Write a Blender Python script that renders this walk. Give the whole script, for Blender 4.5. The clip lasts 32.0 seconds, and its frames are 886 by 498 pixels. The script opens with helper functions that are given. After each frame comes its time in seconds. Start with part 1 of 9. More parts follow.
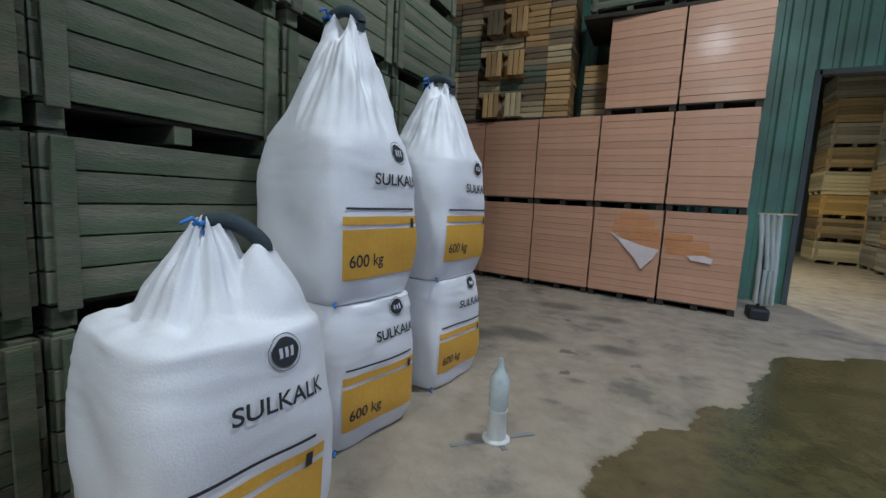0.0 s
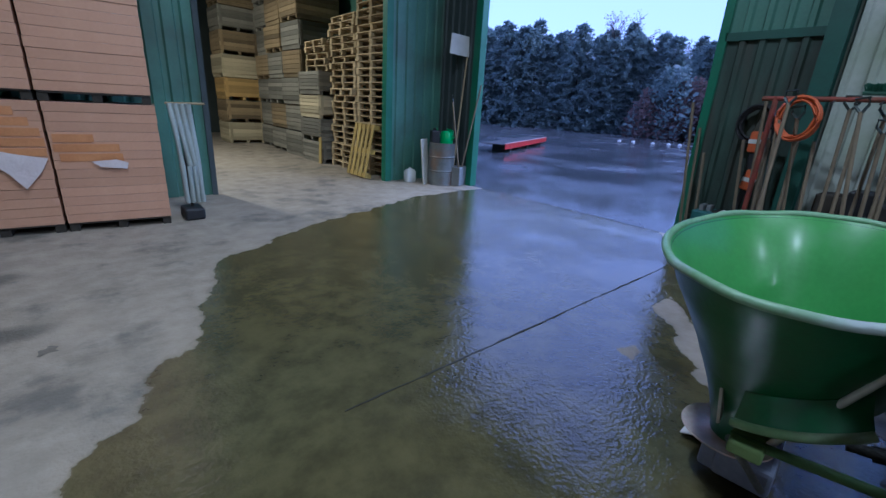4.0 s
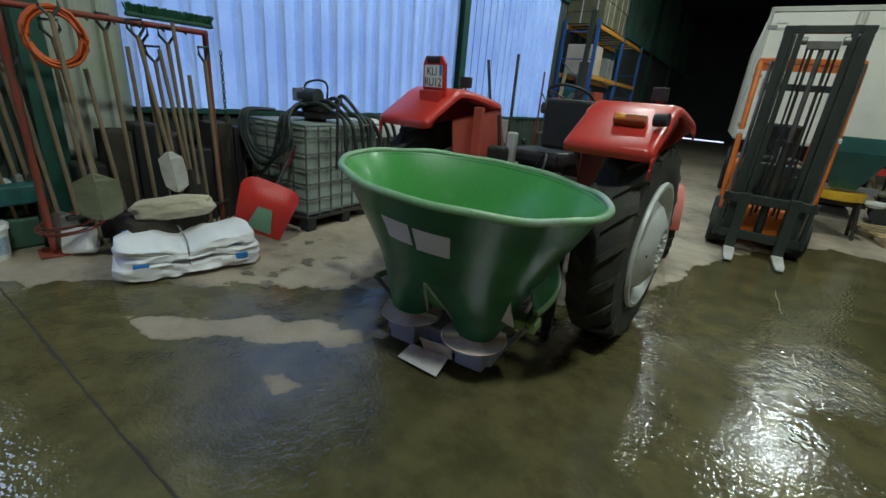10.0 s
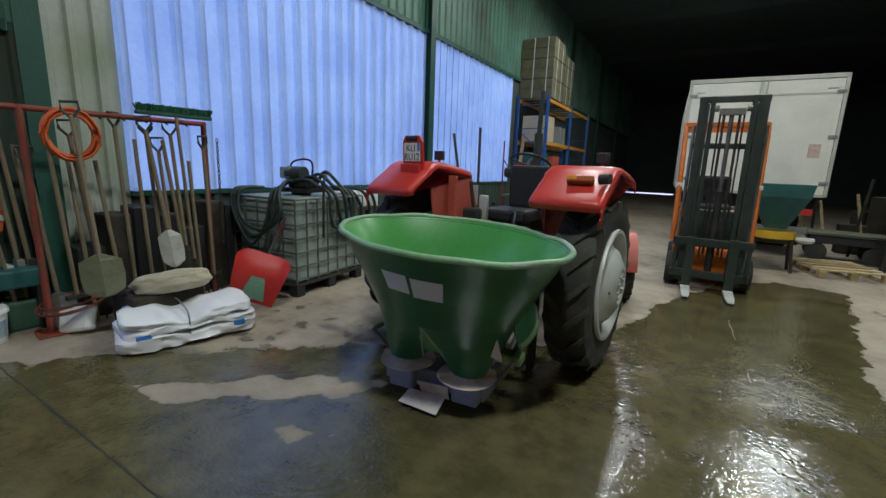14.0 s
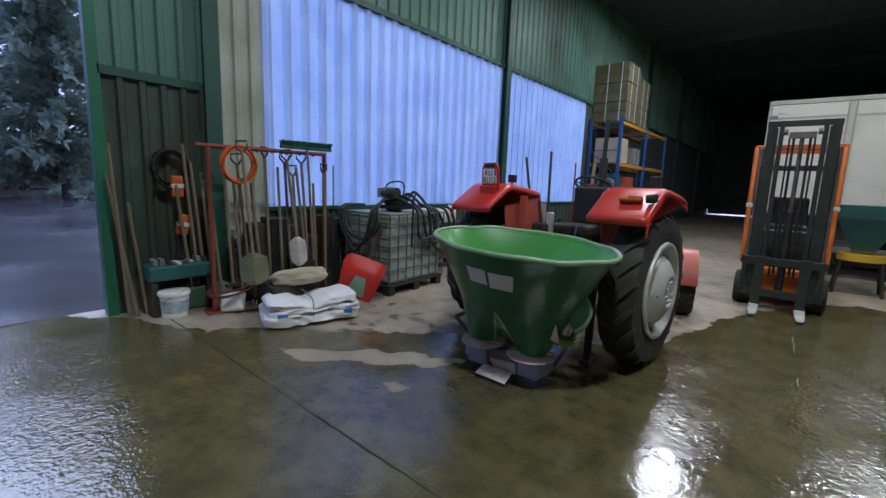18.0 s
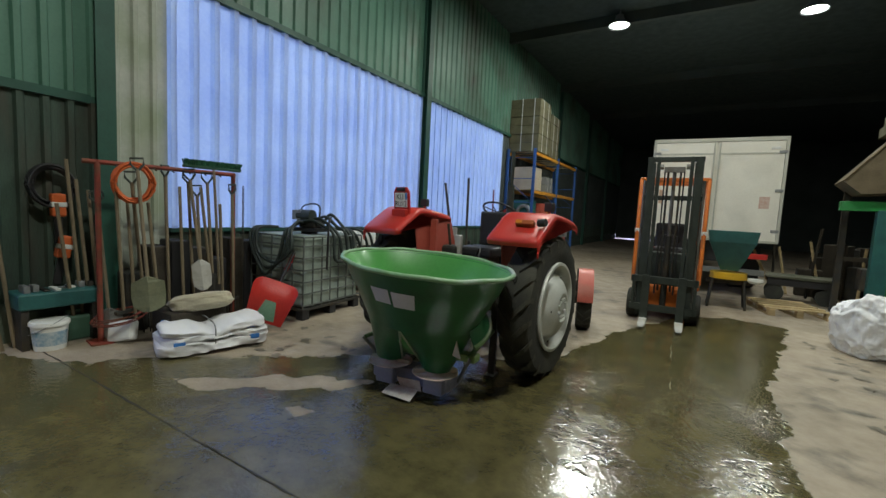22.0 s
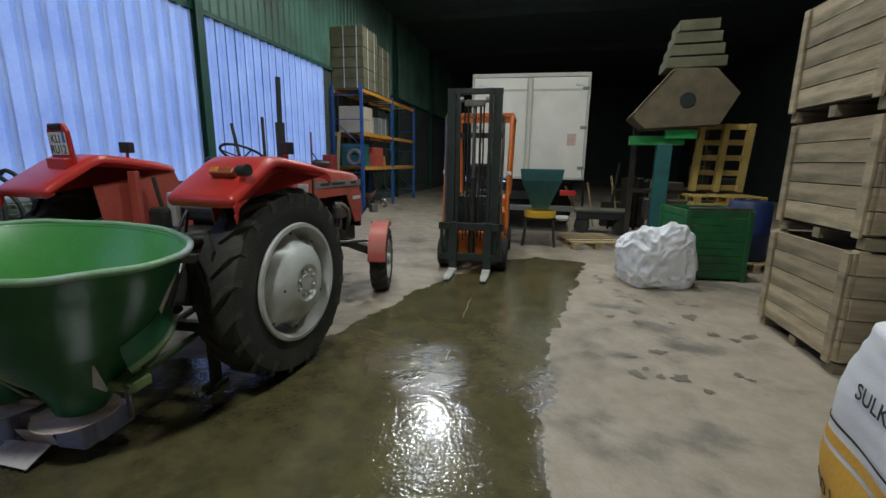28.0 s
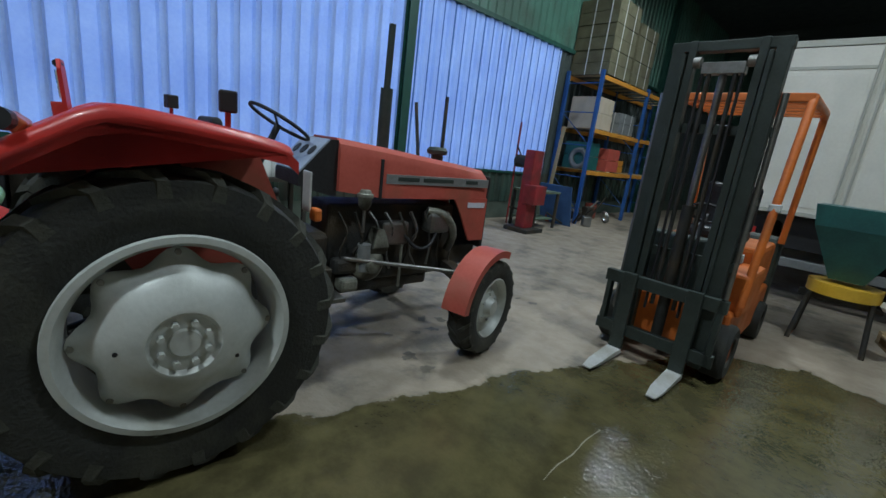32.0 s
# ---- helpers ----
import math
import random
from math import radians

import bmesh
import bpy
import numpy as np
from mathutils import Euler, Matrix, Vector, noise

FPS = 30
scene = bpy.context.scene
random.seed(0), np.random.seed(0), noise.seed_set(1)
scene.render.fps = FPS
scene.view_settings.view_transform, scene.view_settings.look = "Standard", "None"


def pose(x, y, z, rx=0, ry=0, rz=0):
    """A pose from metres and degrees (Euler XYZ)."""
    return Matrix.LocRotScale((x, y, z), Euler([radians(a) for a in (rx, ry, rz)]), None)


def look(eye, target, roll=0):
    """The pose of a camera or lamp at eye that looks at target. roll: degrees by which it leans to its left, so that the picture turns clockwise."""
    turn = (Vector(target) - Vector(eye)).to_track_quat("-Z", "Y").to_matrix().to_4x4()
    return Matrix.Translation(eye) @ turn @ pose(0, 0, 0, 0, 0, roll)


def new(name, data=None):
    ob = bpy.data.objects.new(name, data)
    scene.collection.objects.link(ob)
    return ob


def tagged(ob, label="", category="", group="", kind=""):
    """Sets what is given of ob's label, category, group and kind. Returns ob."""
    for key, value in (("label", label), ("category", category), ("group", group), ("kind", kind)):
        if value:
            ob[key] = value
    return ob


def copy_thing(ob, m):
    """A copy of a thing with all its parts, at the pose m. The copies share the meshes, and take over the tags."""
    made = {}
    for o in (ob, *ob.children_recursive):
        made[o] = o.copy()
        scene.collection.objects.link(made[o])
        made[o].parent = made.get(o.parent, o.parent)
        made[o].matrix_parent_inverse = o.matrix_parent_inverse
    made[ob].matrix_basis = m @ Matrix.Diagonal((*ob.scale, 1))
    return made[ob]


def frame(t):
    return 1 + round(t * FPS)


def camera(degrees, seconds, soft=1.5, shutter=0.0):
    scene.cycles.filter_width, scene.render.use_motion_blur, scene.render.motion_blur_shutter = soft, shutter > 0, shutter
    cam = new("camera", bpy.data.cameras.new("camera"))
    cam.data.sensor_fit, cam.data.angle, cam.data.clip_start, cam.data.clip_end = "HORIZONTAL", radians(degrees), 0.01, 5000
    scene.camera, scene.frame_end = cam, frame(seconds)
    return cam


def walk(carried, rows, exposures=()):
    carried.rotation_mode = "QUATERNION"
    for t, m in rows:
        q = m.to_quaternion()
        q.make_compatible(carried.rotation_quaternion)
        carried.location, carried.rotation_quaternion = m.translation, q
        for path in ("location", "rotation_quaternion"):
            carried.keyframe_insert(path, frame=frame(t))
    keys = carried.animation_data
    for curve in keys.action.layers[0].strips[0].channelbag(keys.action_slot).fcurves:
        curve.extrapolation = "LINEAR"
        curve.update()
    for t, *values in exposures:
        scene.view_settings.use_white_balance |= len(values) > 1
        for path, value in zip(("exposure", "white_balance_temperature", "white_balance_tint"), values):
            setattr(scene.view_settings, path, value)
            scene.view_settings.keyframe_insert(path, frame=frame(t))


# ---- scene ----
cam = camera(92.8, 32.0)
METRES, EYE, TILT, LEAN, TURN = 10.0, 1.5, 0.0, 0.0, 29.6
PATH = [
    (0, (-0.254, -0.036, 1.464), (-1.135, 1.743, 1.219), 3.0),
    (0.5, (-0.219, -0.007, 1.462), (-0.961, 1.84, 1.264), 3.6),
    (1, (-0.205, 0.012, 1.458), (-0.756, 1.926, 1.276), 3.5),
    (1.5, (-0.171, 0.025, 1.457), (-0.485, 1.992, 1.274), 3.2),
    (2, (-0.071, 0.085, 1.446), (-0.039, 2.074, 1.232), 1.8),
    (2.5, (0.035, 0.222, 1.475), (0.48, 2.147, 1.126), 0.6),
    (3, (0.09, 0.325, 1.575), (0.945, 2.072, 1.09), 2.0),
    (3.5, (-0.01, 0.525, 1.615), (1.085, 2.1, 1.03), 3.0),
    (6, (0.90, 1.986, 1.492), (2.72, 2.468, 0.824), 2.2),
    (6.5, (1.027, 2.198, 1.529), (2.902, 2.199, 0.834), 2.8),
    (7, (1.047, 2.466, 1.522), (2.855, 1.949, 0.841), 3.3),
    (7.5, (1.249, 2.501, 1.516), (2.917, 1.652, 0.81), 1.2),
    (8, (1.457, 2.495, 1.509), (2.94, 1.438, 0.682), -0.8),
    (8.5, (1.541, 2.716, 1.521), (2.658, 1.294, 0.665), 1.1),
    (9, (1.531, 2.855, 1.515), (2.326, 1.207, 0.707), 5.5),
    (9.5, (1.34, 2.923, 1.518), (2.165, 1.242, 0.816), 5.5),
    (10, (1.182, 2.992, 1.527), (2.224, 1.427, 0.845), 5.1),
    (10.5, (1.158, 3.182, 1.538), (2.237, 1.622, 0.903), 4.3),
    (11, (1.183, 3.396, 1.525), (2.234, 1.792, 0.955), 4.7),
    (11.5, (1.164, 3.439, 1.522), (2.139, 1.777, 0.986), 5.4),
    (12, (1.097, 3.394, 1.526), (2.035, 1.698, 1.03), 4.0),
    (12.5, (1.05, 3.387, 1.54), (1.974, 1.674, 1.082), 2.9),
    (13, (1.039, 3.378, 1.541), (1.967, 1.658, 1.118), 2.3),
    (13.5, (1.043, 3.366, 1.546), (1.987, 1.647, 1.154), 2.2),
    (14, (1.063, 3.347, 1.544), (2.059, 1.656, 1.16), 2.1),
    (14.5, (1.078, 3.32, 1.539), (2.095, 1.644, 1.144), 2.0),
    (15, (1.076, 3.342, 1.561), (2.14, 1.693, 1.172), 1.4),
    (15.5, (1.1, 3.375, 1.566), (2.303, 1.821, 1.196), 2.2),
    (17.5, (0.754, 3.794, 1.56), (1.938, 2.215, 1.241), 3.3),
    (18, (0.668, 4.012, 1.556), (1.944, 2.502, 1.252), 2.1),
    (18.5, (0.603, 4.123, 1.575), (2.021, 2.742, 1.285), 3.3),
    (19, (0.549, 4.105, 1.571), (2.068, 2.834, 1.297), 4.0),
    (19.5, (0.511, 4.072, 1.565), (2.039, 2.807, 1.309), 3.9),
    (20, (0.517, 4.083, 1.573), (2.034, 2.8, 1.344), 3.7),
    (20.5, (0.529, 4.088, 1.575), (2.012, 2.762, 1.369), 2.4),
    (21, (0.537, 4.101, 1.577), (1.937, 2.683, 1.399), 2.5),
    (21.5, (0.555, 4.08, 1.554), (1.716, 2.461, 1.375), 3.1),
    (22, (0.43, 3.99, 1.557), (1.453, 2.28, 1.379), 2.9),
    (22.5, (0.307, 3.876, 1.556), (1.318, 2.16, 1.37), 0.7),
    (23, (0.336, 3.878, 1.567), (1.369, 2.176, 1.385), 0.3),
    (23.5, (0.387, 3.896, 1.567), (1.471, 2.223, 1.4), 0.4),
    (24, (0.397, 3.917, 1.577), (1.593, 2.322, 1.419), 0.2),
    (24.5, (0.388, 3.929, 1.576), (1.608, 2.352, 1.425), 0.2),
    (25, (0.345, 3.891, 1.557), (1.534, 2.291, 1.39), 0.3),
    (25.5, (0.24, 3.784, 1.532), (1.223, 2.056, 1.315), 0.4),
    (27.5, (-0.184, 2.896, 1.589), (0.536, 1.07, 1.206), -0.8),
    (28, (-0.154, 2.637, 1.566), (0.284, 0.728, 1.162), 0.8),
    (28.5, (-0.096, 2.378, 1.575), (0.308, 0.465, 1.155), 2.6),
    (29, (-0.198, 2.058, 1.553), (0.474, 0.226, 1.114), 4.4),
    (29.5, (-0.27, 1.765, 1.546), (0.6, 0.023, 1.09), 2.7),
    (30, (-0.239, 1.449, 1.557), (0.659, -0.275, 1.084), 3.4),
    (30.5, (-0.328, 1.129, 1.552), (0.576, -0.591, 1.079), 4.0),
    (31, (-0.476, 0.818, 1.601), (0.63, -0.779, 1.124), 2.6),
    (31.5, (-0.361, 0.57, 1.572), (0.889, -0.924, 1.117), 4.6),
    (32, (-0.298, 0.324, 1.58), (1.094, -1.032, 1.105), 7.0),
]
walk(cam, [(t, look(eye, target, roll)) for t, eye, target, roll in PATH], exposures=((0, 0.8, 5500, 13), (1.5, 0.82, 5350, 12), (3, 0.80, 4750, 14), (6, 0.95, 4850, 20), (7, 0.95, 4900, 16), (9, 0.88, 5900, 0), (13, 0.97, 6000, 7), (19, 0.92, 5700, 18), (20.5, 0.92, 5800, 14), (22, 1.0, 6500, 8), (24, 1.0, 6400, 8), (25, 0.88, 6500, 10), (28, 0.78, 6000, 13), (30, 0.78, 5500, 10), (32, 0.7, 5450, 8)))

# ---- world, sun, lamps ----
world = bpy.data.worlds.new("world")
scene.world = world
world.use_nodes = True
wn = world.node_tree.nodes
sky = wn.new("ShaderNodeTexSky")
sky.sky_type = "NISHITA"
sky.sun_disc = False
sky.sun_elevation = radians(28)
sky.sun_rotation = radians(200)
sky.air_density, sky.dust_density, sky.ozone_density = 1.0, 2.2, 3.0
wn["Background"].inputs[1].default_value = 0.15
cloud = wn.new("ShaderNodeMix")   # an overcast evening sky: thin cloud veils most of the clear sky
cloud.data_type = "RGBA"
cloud.inputs[0].default_value = 0.72
cloud.inputs[7].default_value = (2.95, 3.45, 6.5, 1)
world.node_tree.links.new(sky.outputs[0], cloud.inputs[6])
world.node_tree.links.new(cloud.outputs[2], wn["Background"].inputs[0])

sun = new("sun", bpy.data.lights.new("sun", "SUN"))
sun.data.energy, sun.data.angle, sun.data.color = 1.5, radians(60), (0.75, 0.85, 1.0)
sun.matrix_world = look((11, -6, 10), (0, 0, 0))

LAMP_Z = 7.05
# the last entry, over the front, is an added unseen fill lamp
LAMPS = [(2.85, -9.2, 105), (-1.6, -10.2, 78), (-1.3, -3.1, 90), (2.85, -2.8, 65), (0.9, 3.3, 130)]
for lx, ly, watts in LAMPS:
    lamp = new("high_bay_light", bpy.data.lights.new("high_bay_light", "AREA"))
    lamp.data.shape, lamp.data.size = "DISK", 0.58
    lamp.data.energy, lamp.data.color = watts, (0.98, 1.0, 0.90)
    lamp.matrix_world = look((lx, ly, LAMP_Z), (lx, ly, 0))
store = new("store_light", bpy.data.lights.new("store_light", "AREA"))
store.data.shape, store.data.size, store.data.energy, store.data.color = "DISK", 0.6, 200, (1.0, 0.88, 0.58)
store.matrix_world = look((0.7, 12.6, 5.7), (1.4, 12.6, 0))

# ---- materials ----
def mat(name, a, b=None, rough=0.6, metal=0.0, scale=4.0, fine=40.0, bump=0.15, coat=0.0, rough2=None, stretch=(1, 1, 1), c=None, cscale=1.0, cut=(0.45, 0.7), rand=0.0):
    """Two colours mixed by noise at two scales, a third in larger stains, a fine bump."""
    m = bpy.data.materials.new(name)
    m.use_nodes = True
    n, l = m.node_tree.nodes, m.node_tree.links
    p = n["Principled BSDF"]
    b = b or tuple(x * 0.75 for x in a)
    co = n.new("ShaderNodeTexCoord")
    mp = n.new("ShaderNodeMapping")
    mp.inputs["Scale"].default_value = stretch
    l.new(co.outputs["Object"], mp.inputs[0])
    n1 = n.new("ShaderNodeTexNoise")
    n1.inputs["Scale"].default_value, n1.inputs["Detail"].default_value = scale, 5
    n2 = n.new("ShaderNodeTexNoise")
    n2.inputs["Scale"].default_value, n2.inputs["Detail"].default_value = fine, 3
    l.new(mp.outputs[0], n1.inputs[0])
    l.new(mp.outputs[0], n2.inputs[0])
    add = n.new("ShaderNodeMath")
    add.operation = "MULTIPLY_ADD"
    l.new(n2.outputs[0], add.inputs[0])
    add.inputs[1].default_value = 0.5
    l.new(n1.outputs[0], add.inputs[2])
    ramp = n.new("ShaderNodeMapRange")
    ramp.inputs[1].default_value, ramp.inputs[2].default_value = 0.5, 1.0
    l.new(add.outputs[0], ramp.inputs[0])
    mix = n.new("ShaderNodeMix")
    mix.data_type = "RGBA"
    l.new(ramp.outputs[0], mix.inputs[0])
    mix.inputs[6].default_value, mix.inputs[7].default_value = (*a, 1), (*b, 1)
    out = mix.outputs[2]
    if c:
        n3 = n.new("ShaderNodeTexNoise")
        n3.inputs["Scale"].default_value, n3.inputs["Detail"].default_value = cscale, 6
        l.new(mp.outputs[0], n3.inputs[0])
        r3 = n.new("ShaderNodeMapRange")
        r3.inputs[1].default_value, r3.inputs[2].default_value = cut
        l.new(n3.outputs[0], r3.inputs[0])
        m3 = n.new("ShaderNodeMix")
        m3.data_type = "RGBA"
        l.new(r3.outputs[0], m3.inputs[0])
        l.new(out, m3.inputs[6])
        m3.inputs[7].default_value = (*c, 1)
        out = m3.outputs[2]
    if rand:
        oi = n.new("ShaderNodeObjectInfo")
        mr = n.new("ShaderNodeMapRange")
        mr.inputs[3].default_value, mr.inputs[4].default_value = 1 - rand, 1 + rand
        l.new(oi.outputs["Random"], mr.inputs[0])
        hs = n.new("ShaderNodeHueSaturation")
        l.new(mr.outputs[0], hs.inputs["Value"])
        l.new(out, hs.inputs["Color"])
        out = hs.outputs[0]
    l.new(out, p.inputs["Base Color"])
    p.inputs["Metallic"].default_value = metal
    if rough2 is None:
        rough2 = min(1, rough + 0.12)
    rr = n.new("ShaderNodeMapRange")
    rr.inputs[1].default_value, rr.inputs[2].default_value = 0.35, 0.65
    rr.inputs[3].default_value, rr.inputs[4].default_value = rough, rough2
    l.new(n1.outputs[0], rr.inputs[0])
    l.new(rr.outputs[0], p.inputs["Roughness"])
    if coat:
        p.inputs["Coat Weight"].default_value = coat
        p.inputs["Coat Roughness"].default_value = 0.15
    bp = n.new("ShaderNodeBump")
    bp.inputs["Strength"].default_value, bp.inputs["Distance"].default_value = bump, 0.02
    l.new(n2.outputs[0], bp.inputs["Height"])
    l.new(bp.outputs[0], p.inputs["Normal"])
    return m


def glow(name, color, strength):
    m = bpy.data.materials.new(name)
    m.use_nodes = True
    p = m.node_tree.nodes["Principled BSDF"]
    p.inputs["Base Color"].default_value = (*color, 1)
    p.inputs["Emission Color"].default_value = (*color, 1)
    p.inputs["Emission Strength"].default_value = strength
    return m


def sheet_through(name, a, b, share):
    """A thin sheet that lets daylight through diffusely."""
    m = mat(name, a, b, rough=0.35, scale=1.5, fine=25, bump=0.05)
    n, l = m.node_tree.nodes, m.node_tree.links
    tr = n.new("ShaderNodeBsdfTranslucent")
    src = n["Principled BSDF"].inputs["Base Color"].links[0].from_socket
    l.new(src, tr.inputs[0])
    mx = n.new("ShaderNodeMixShader")
    mx.inputs[0].default_value = share
    l.new(n["Principled BSDF"].outputs[0], mx.inputs[1])
    l.new(tr.outputs[0], mx.inputs[2])
    l.new(mx.outputs[0], n["Material Output"].inputs[0])
    return m


M_GREENWALL = mat("green_sheet_metal", (0.090, 0.210, 0.152), (0.064, 0.158, 0.116), rough=0.42, scale=1.2, fine=30, bump=0.05, c=(0.05, 0.07, 0.05), cscale=0.7)
# grime stains, plus shade painted in as a darker base green
M_GREENGRIMSHADE = mat("grimy_green_sheet_metal", (0.045, 0.085, 0.062), (0.022, 0.034, 0.026), rough=0.6, scale=2.2, fine=30, bump=0.12, stretch=(3, 3, 0.6), c=(0.05, 0.042, 0.03), cscale=1.2)
M_GREENFRAME = mat("green_frame_paint", (0.02, 0.17, 0.09), (0.015, 0.11, 0.06), rough=0.4, scale=2, fine=40, bump=0.1)
M_WHITESHEET = mat("pale_sheet_metal", (0.45, 0.47, 0.42), (0.33, 0.36, 0.31), rough=0.45, scale=1.3, fine=25, bump=0.05, c=(0.25, 0.3, 0.2), cscale=1.1)
M_CLEARSHEET = sheet_through("translucent_sheet", (0.72, 0.81, 0.94), (0.56, 0.66, 0.85), 0.70)
# darker blue puts the shade on the overlapping ribs into a colour
M_RIBSHADE = sheet_through("doubled_sheet", (0.16, 0.30, 0.55), (0.10, 0.20, 0.42), 0.40)
M_OLDCRATE = mat("olive_old_crate_wood", (0.15, 0.14, 0.08), (0.09, 0.085, 0.05), rough=0.85, scale=3, fine=30, bump=0.3)
M_YELLOWPINE = mat("yellow_pine_wood", (0.50, 0.36, 0.10), (0.36, 0.25, 0.07), rough=0.75, scale=3, fine=35, bump=0.2, rand=0.2)
M_COLUMN = mat("dark_green_column", (0.02, 0.085, 0.06), (0.015, 0.06, 0.045), rough=0.45, scale=2, fine=40, bump=0.1)
M_ROOF = mat("dark_roof_sheet", (0.04, 0.06, 0.06), (0.03, 0.045, 0.045), rough=0.7)
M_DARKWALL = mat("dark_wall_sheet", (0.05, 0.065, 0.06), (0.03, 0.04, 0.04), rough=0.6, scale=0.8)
M_CONCRETEWALL = mat("concrete_kick_wall", (0.12, 0.15, 0.12), (0.07, 0.09, 0.07), rough=0.8, scale=3, fine=60)
M_WOODBOX = mat("weathered_board", (0.175, 0.172, 0.125), (0.088, 0.092, 0.062), rough=0.8, scale=2.5, fine=30, bump=0.4, stretch=(1, 1, 7), c=(0.07, 0.105, 0.055), cscale=1.1, cut=(0.42, 0.72), rand=0.3)
# mossy boards with the left stack's weak light painted in as darker wood
M_WOODSHADED = mat("damp_mossy_board", (0.095, 0.086, 0.055), (0.045, 0.042, 0.026), rough=0.8, scale=2.5, fine=30, bump=0.4, stretch=(1, 1, 7), c=(0.04, 0.065, 0.03), cscale=1.1, cut=(0.42, 0.72), rand=0.3)
M_WOODTAN = mat("tan_box_board", (0.50, 0.40, 0.255), (0.33, 0.262, 0.16), rough=0.8, scale=2.5, fine=30, bump=0.4, stretch=(1, 1, 7), c=(0.13, 0.12, 0.07), cscale=1.1, cut=(0.45, 0.75), rand=0.25)
M_WOODPALE = mat("pale_pallet_wood", (0.50, 0.39, 0.22), (0.36, 0.27, 0.14), rough=0.8, scale=3, fine=35, bump=0.3, stretch=(1, 1, 5), rand=0.3)
M_WOODDARK = mat("dark_old_wood", (0.05, 0.042, 0.03), (0.025, 0.02, 0.015), rough=0.9, scale=4, fine=40, bump=0.4)
M_WHITEBAG = mat("white_woven_plastic", (0.80, 0.80, 0.82), (0.70, 0.71, 0.74), rough=0.45, scale=3, fine=120, bump=0.12)
M_YELLOW = mat("ochre_print", (0.72, 0.40, 0.05), (0.62, 0.34, 0.04), rough=0.5, scale=4)
M_INK = mat("black_print", (0.03, 0.035, 0.04), (0.02, 0.02, 0.025), rough=0.6)
M_BLUE = mat("blue_ribbon", (0.05, 0.22, 0.62), (0.04, 0.16, 0.5), rough=0.5)
M_DARKLOOP = mat("dark_webbing", (0.03, 0.05, 0.06), (0.02, 0.03, 0.035), rough=0.7, fine=90, bump=0.3)
M_PINK = mat("clay_block", (0.56, 0.315, 0.195), (0.49, 0.26, 0.155), rough=0.35, scale=3, fine=30, bump=0.1, coat=0.35, rand=0.08)
M_FILM = mat("clear_wrap_film", (0.7, 0.62, 0.6), (0.6, 0.5, 0.48), rough=0.12, rough2=0.3, bump=0.2)
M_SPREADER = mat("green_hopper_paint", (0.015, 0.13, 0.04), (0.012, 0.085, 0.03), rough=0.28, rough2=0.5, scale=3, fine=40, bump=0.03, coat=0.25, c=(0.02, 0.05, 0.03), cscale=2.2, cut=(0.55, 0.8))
# the paler blotches paint a soft reflection into the lining's green
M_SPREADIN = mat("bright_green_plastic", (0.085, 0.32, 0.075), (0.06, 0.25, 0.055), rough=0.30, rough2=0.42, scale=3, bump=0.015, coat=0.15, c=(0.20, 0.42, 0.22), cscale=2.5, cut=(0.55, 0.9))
M_RED = mat("tractor_red_paint", (0.52, 0.035, 0.025), (0.42, 0.03, 0.025), rough=0.28, rough2=0.42, scale=3, fine=50, bump=0.04, coat=0.2)
M_PALERED = mat("faded_red_paint", (0.50, 0.11, 0.08), (0.40, 0.075, 0.05), rough=0.4, scale=4, bump=0.05, c=(0.3, 0.1, 0.06), cscale=3, cut=(0.55, 0.8))
M_RUBBER = mat("tyre_rubber", (0.018, 0.019, 0.017), (0.035, 0.036, 0.03), rough=0.75, scale=6, fine=60, bump=0.3, c=(0.075, 0.075, 0.055), cscale=3, cut=(0.5, 0.85))
M_RIM = mat("silver_wheel_paint", (0.58, 0.60, 0.57), (0.47, 0.49, 0.46), rough=0.4, metal=0.15, scale=4, fine=50, bump=0.06, c=(0.22, 0.21, 0.16), cscale=2.5, cut=(0.55, 0.85))
M_IRON = mat("dirty_cast_iron", (0.05, 0.05, 0.047), (0.025, 0.025, 0.023), rough=0.55, metal=0.4, scale=8, fine=70, bump=0.3, c=(0.09, 0.07, 0.045), cscale=4)
M_STEEL = mat("worn_steel", (0.30, 0.30, 0.29), (0.18, 0.18, 0.17), rough=0.35, metal=0.85, scale=6, fine=60, bump=0.12, c=(0.14, 0.10, 0.07), cscale=4, cut=(0.5, 0.8))
M_CASTING = mat("greasy_pale_casting", (0.30, 0.31, 0.26), (0.11, 0.11, 0.085), rough=0.42, metal=0.25, scale=7, fine=60, bump=0.2, c=(0.04, 0.035, 0.025), cscale=5, cut=(0.45, 0.65))
M_MAST = mat("dark_grey_mast", (0.055, 0.070, 0.062), (0.030, 0.040, 0.035), rough=0.45, metal=0.3, scale=5, fine=60, bump=0.1)
M_ORANGE = mat("forklift_orange", (0.65, 0.17, 0.02), (0.5, 0.12, 0.015), rough=0.4, scale=4, bump=0.08, c=(0.25, 0.09, 0.03), cscale=3, cut=(0.55, 0.85))
M_BLACK = mat("black_plastic", (0.02, 0.02, 0.022), (0.012, 0.012, 0.014), rough=0.5)
M_TRUCK = mat("white_truck_panel", (0.78, 0.76, 0.68), (0.68, 0.66, 0.58), rough=0.4, scale=1.5, fine=30, bump=0.03, c=(0.5, 0.5, 0.44), cscale=1.2, cut=(0.5, 0.9))
M_GREY = mat("grey_metal", (0.30, 0.31, 0.31), (0.2, 0.21, 0.21), rough=0.5, metal=0.4)
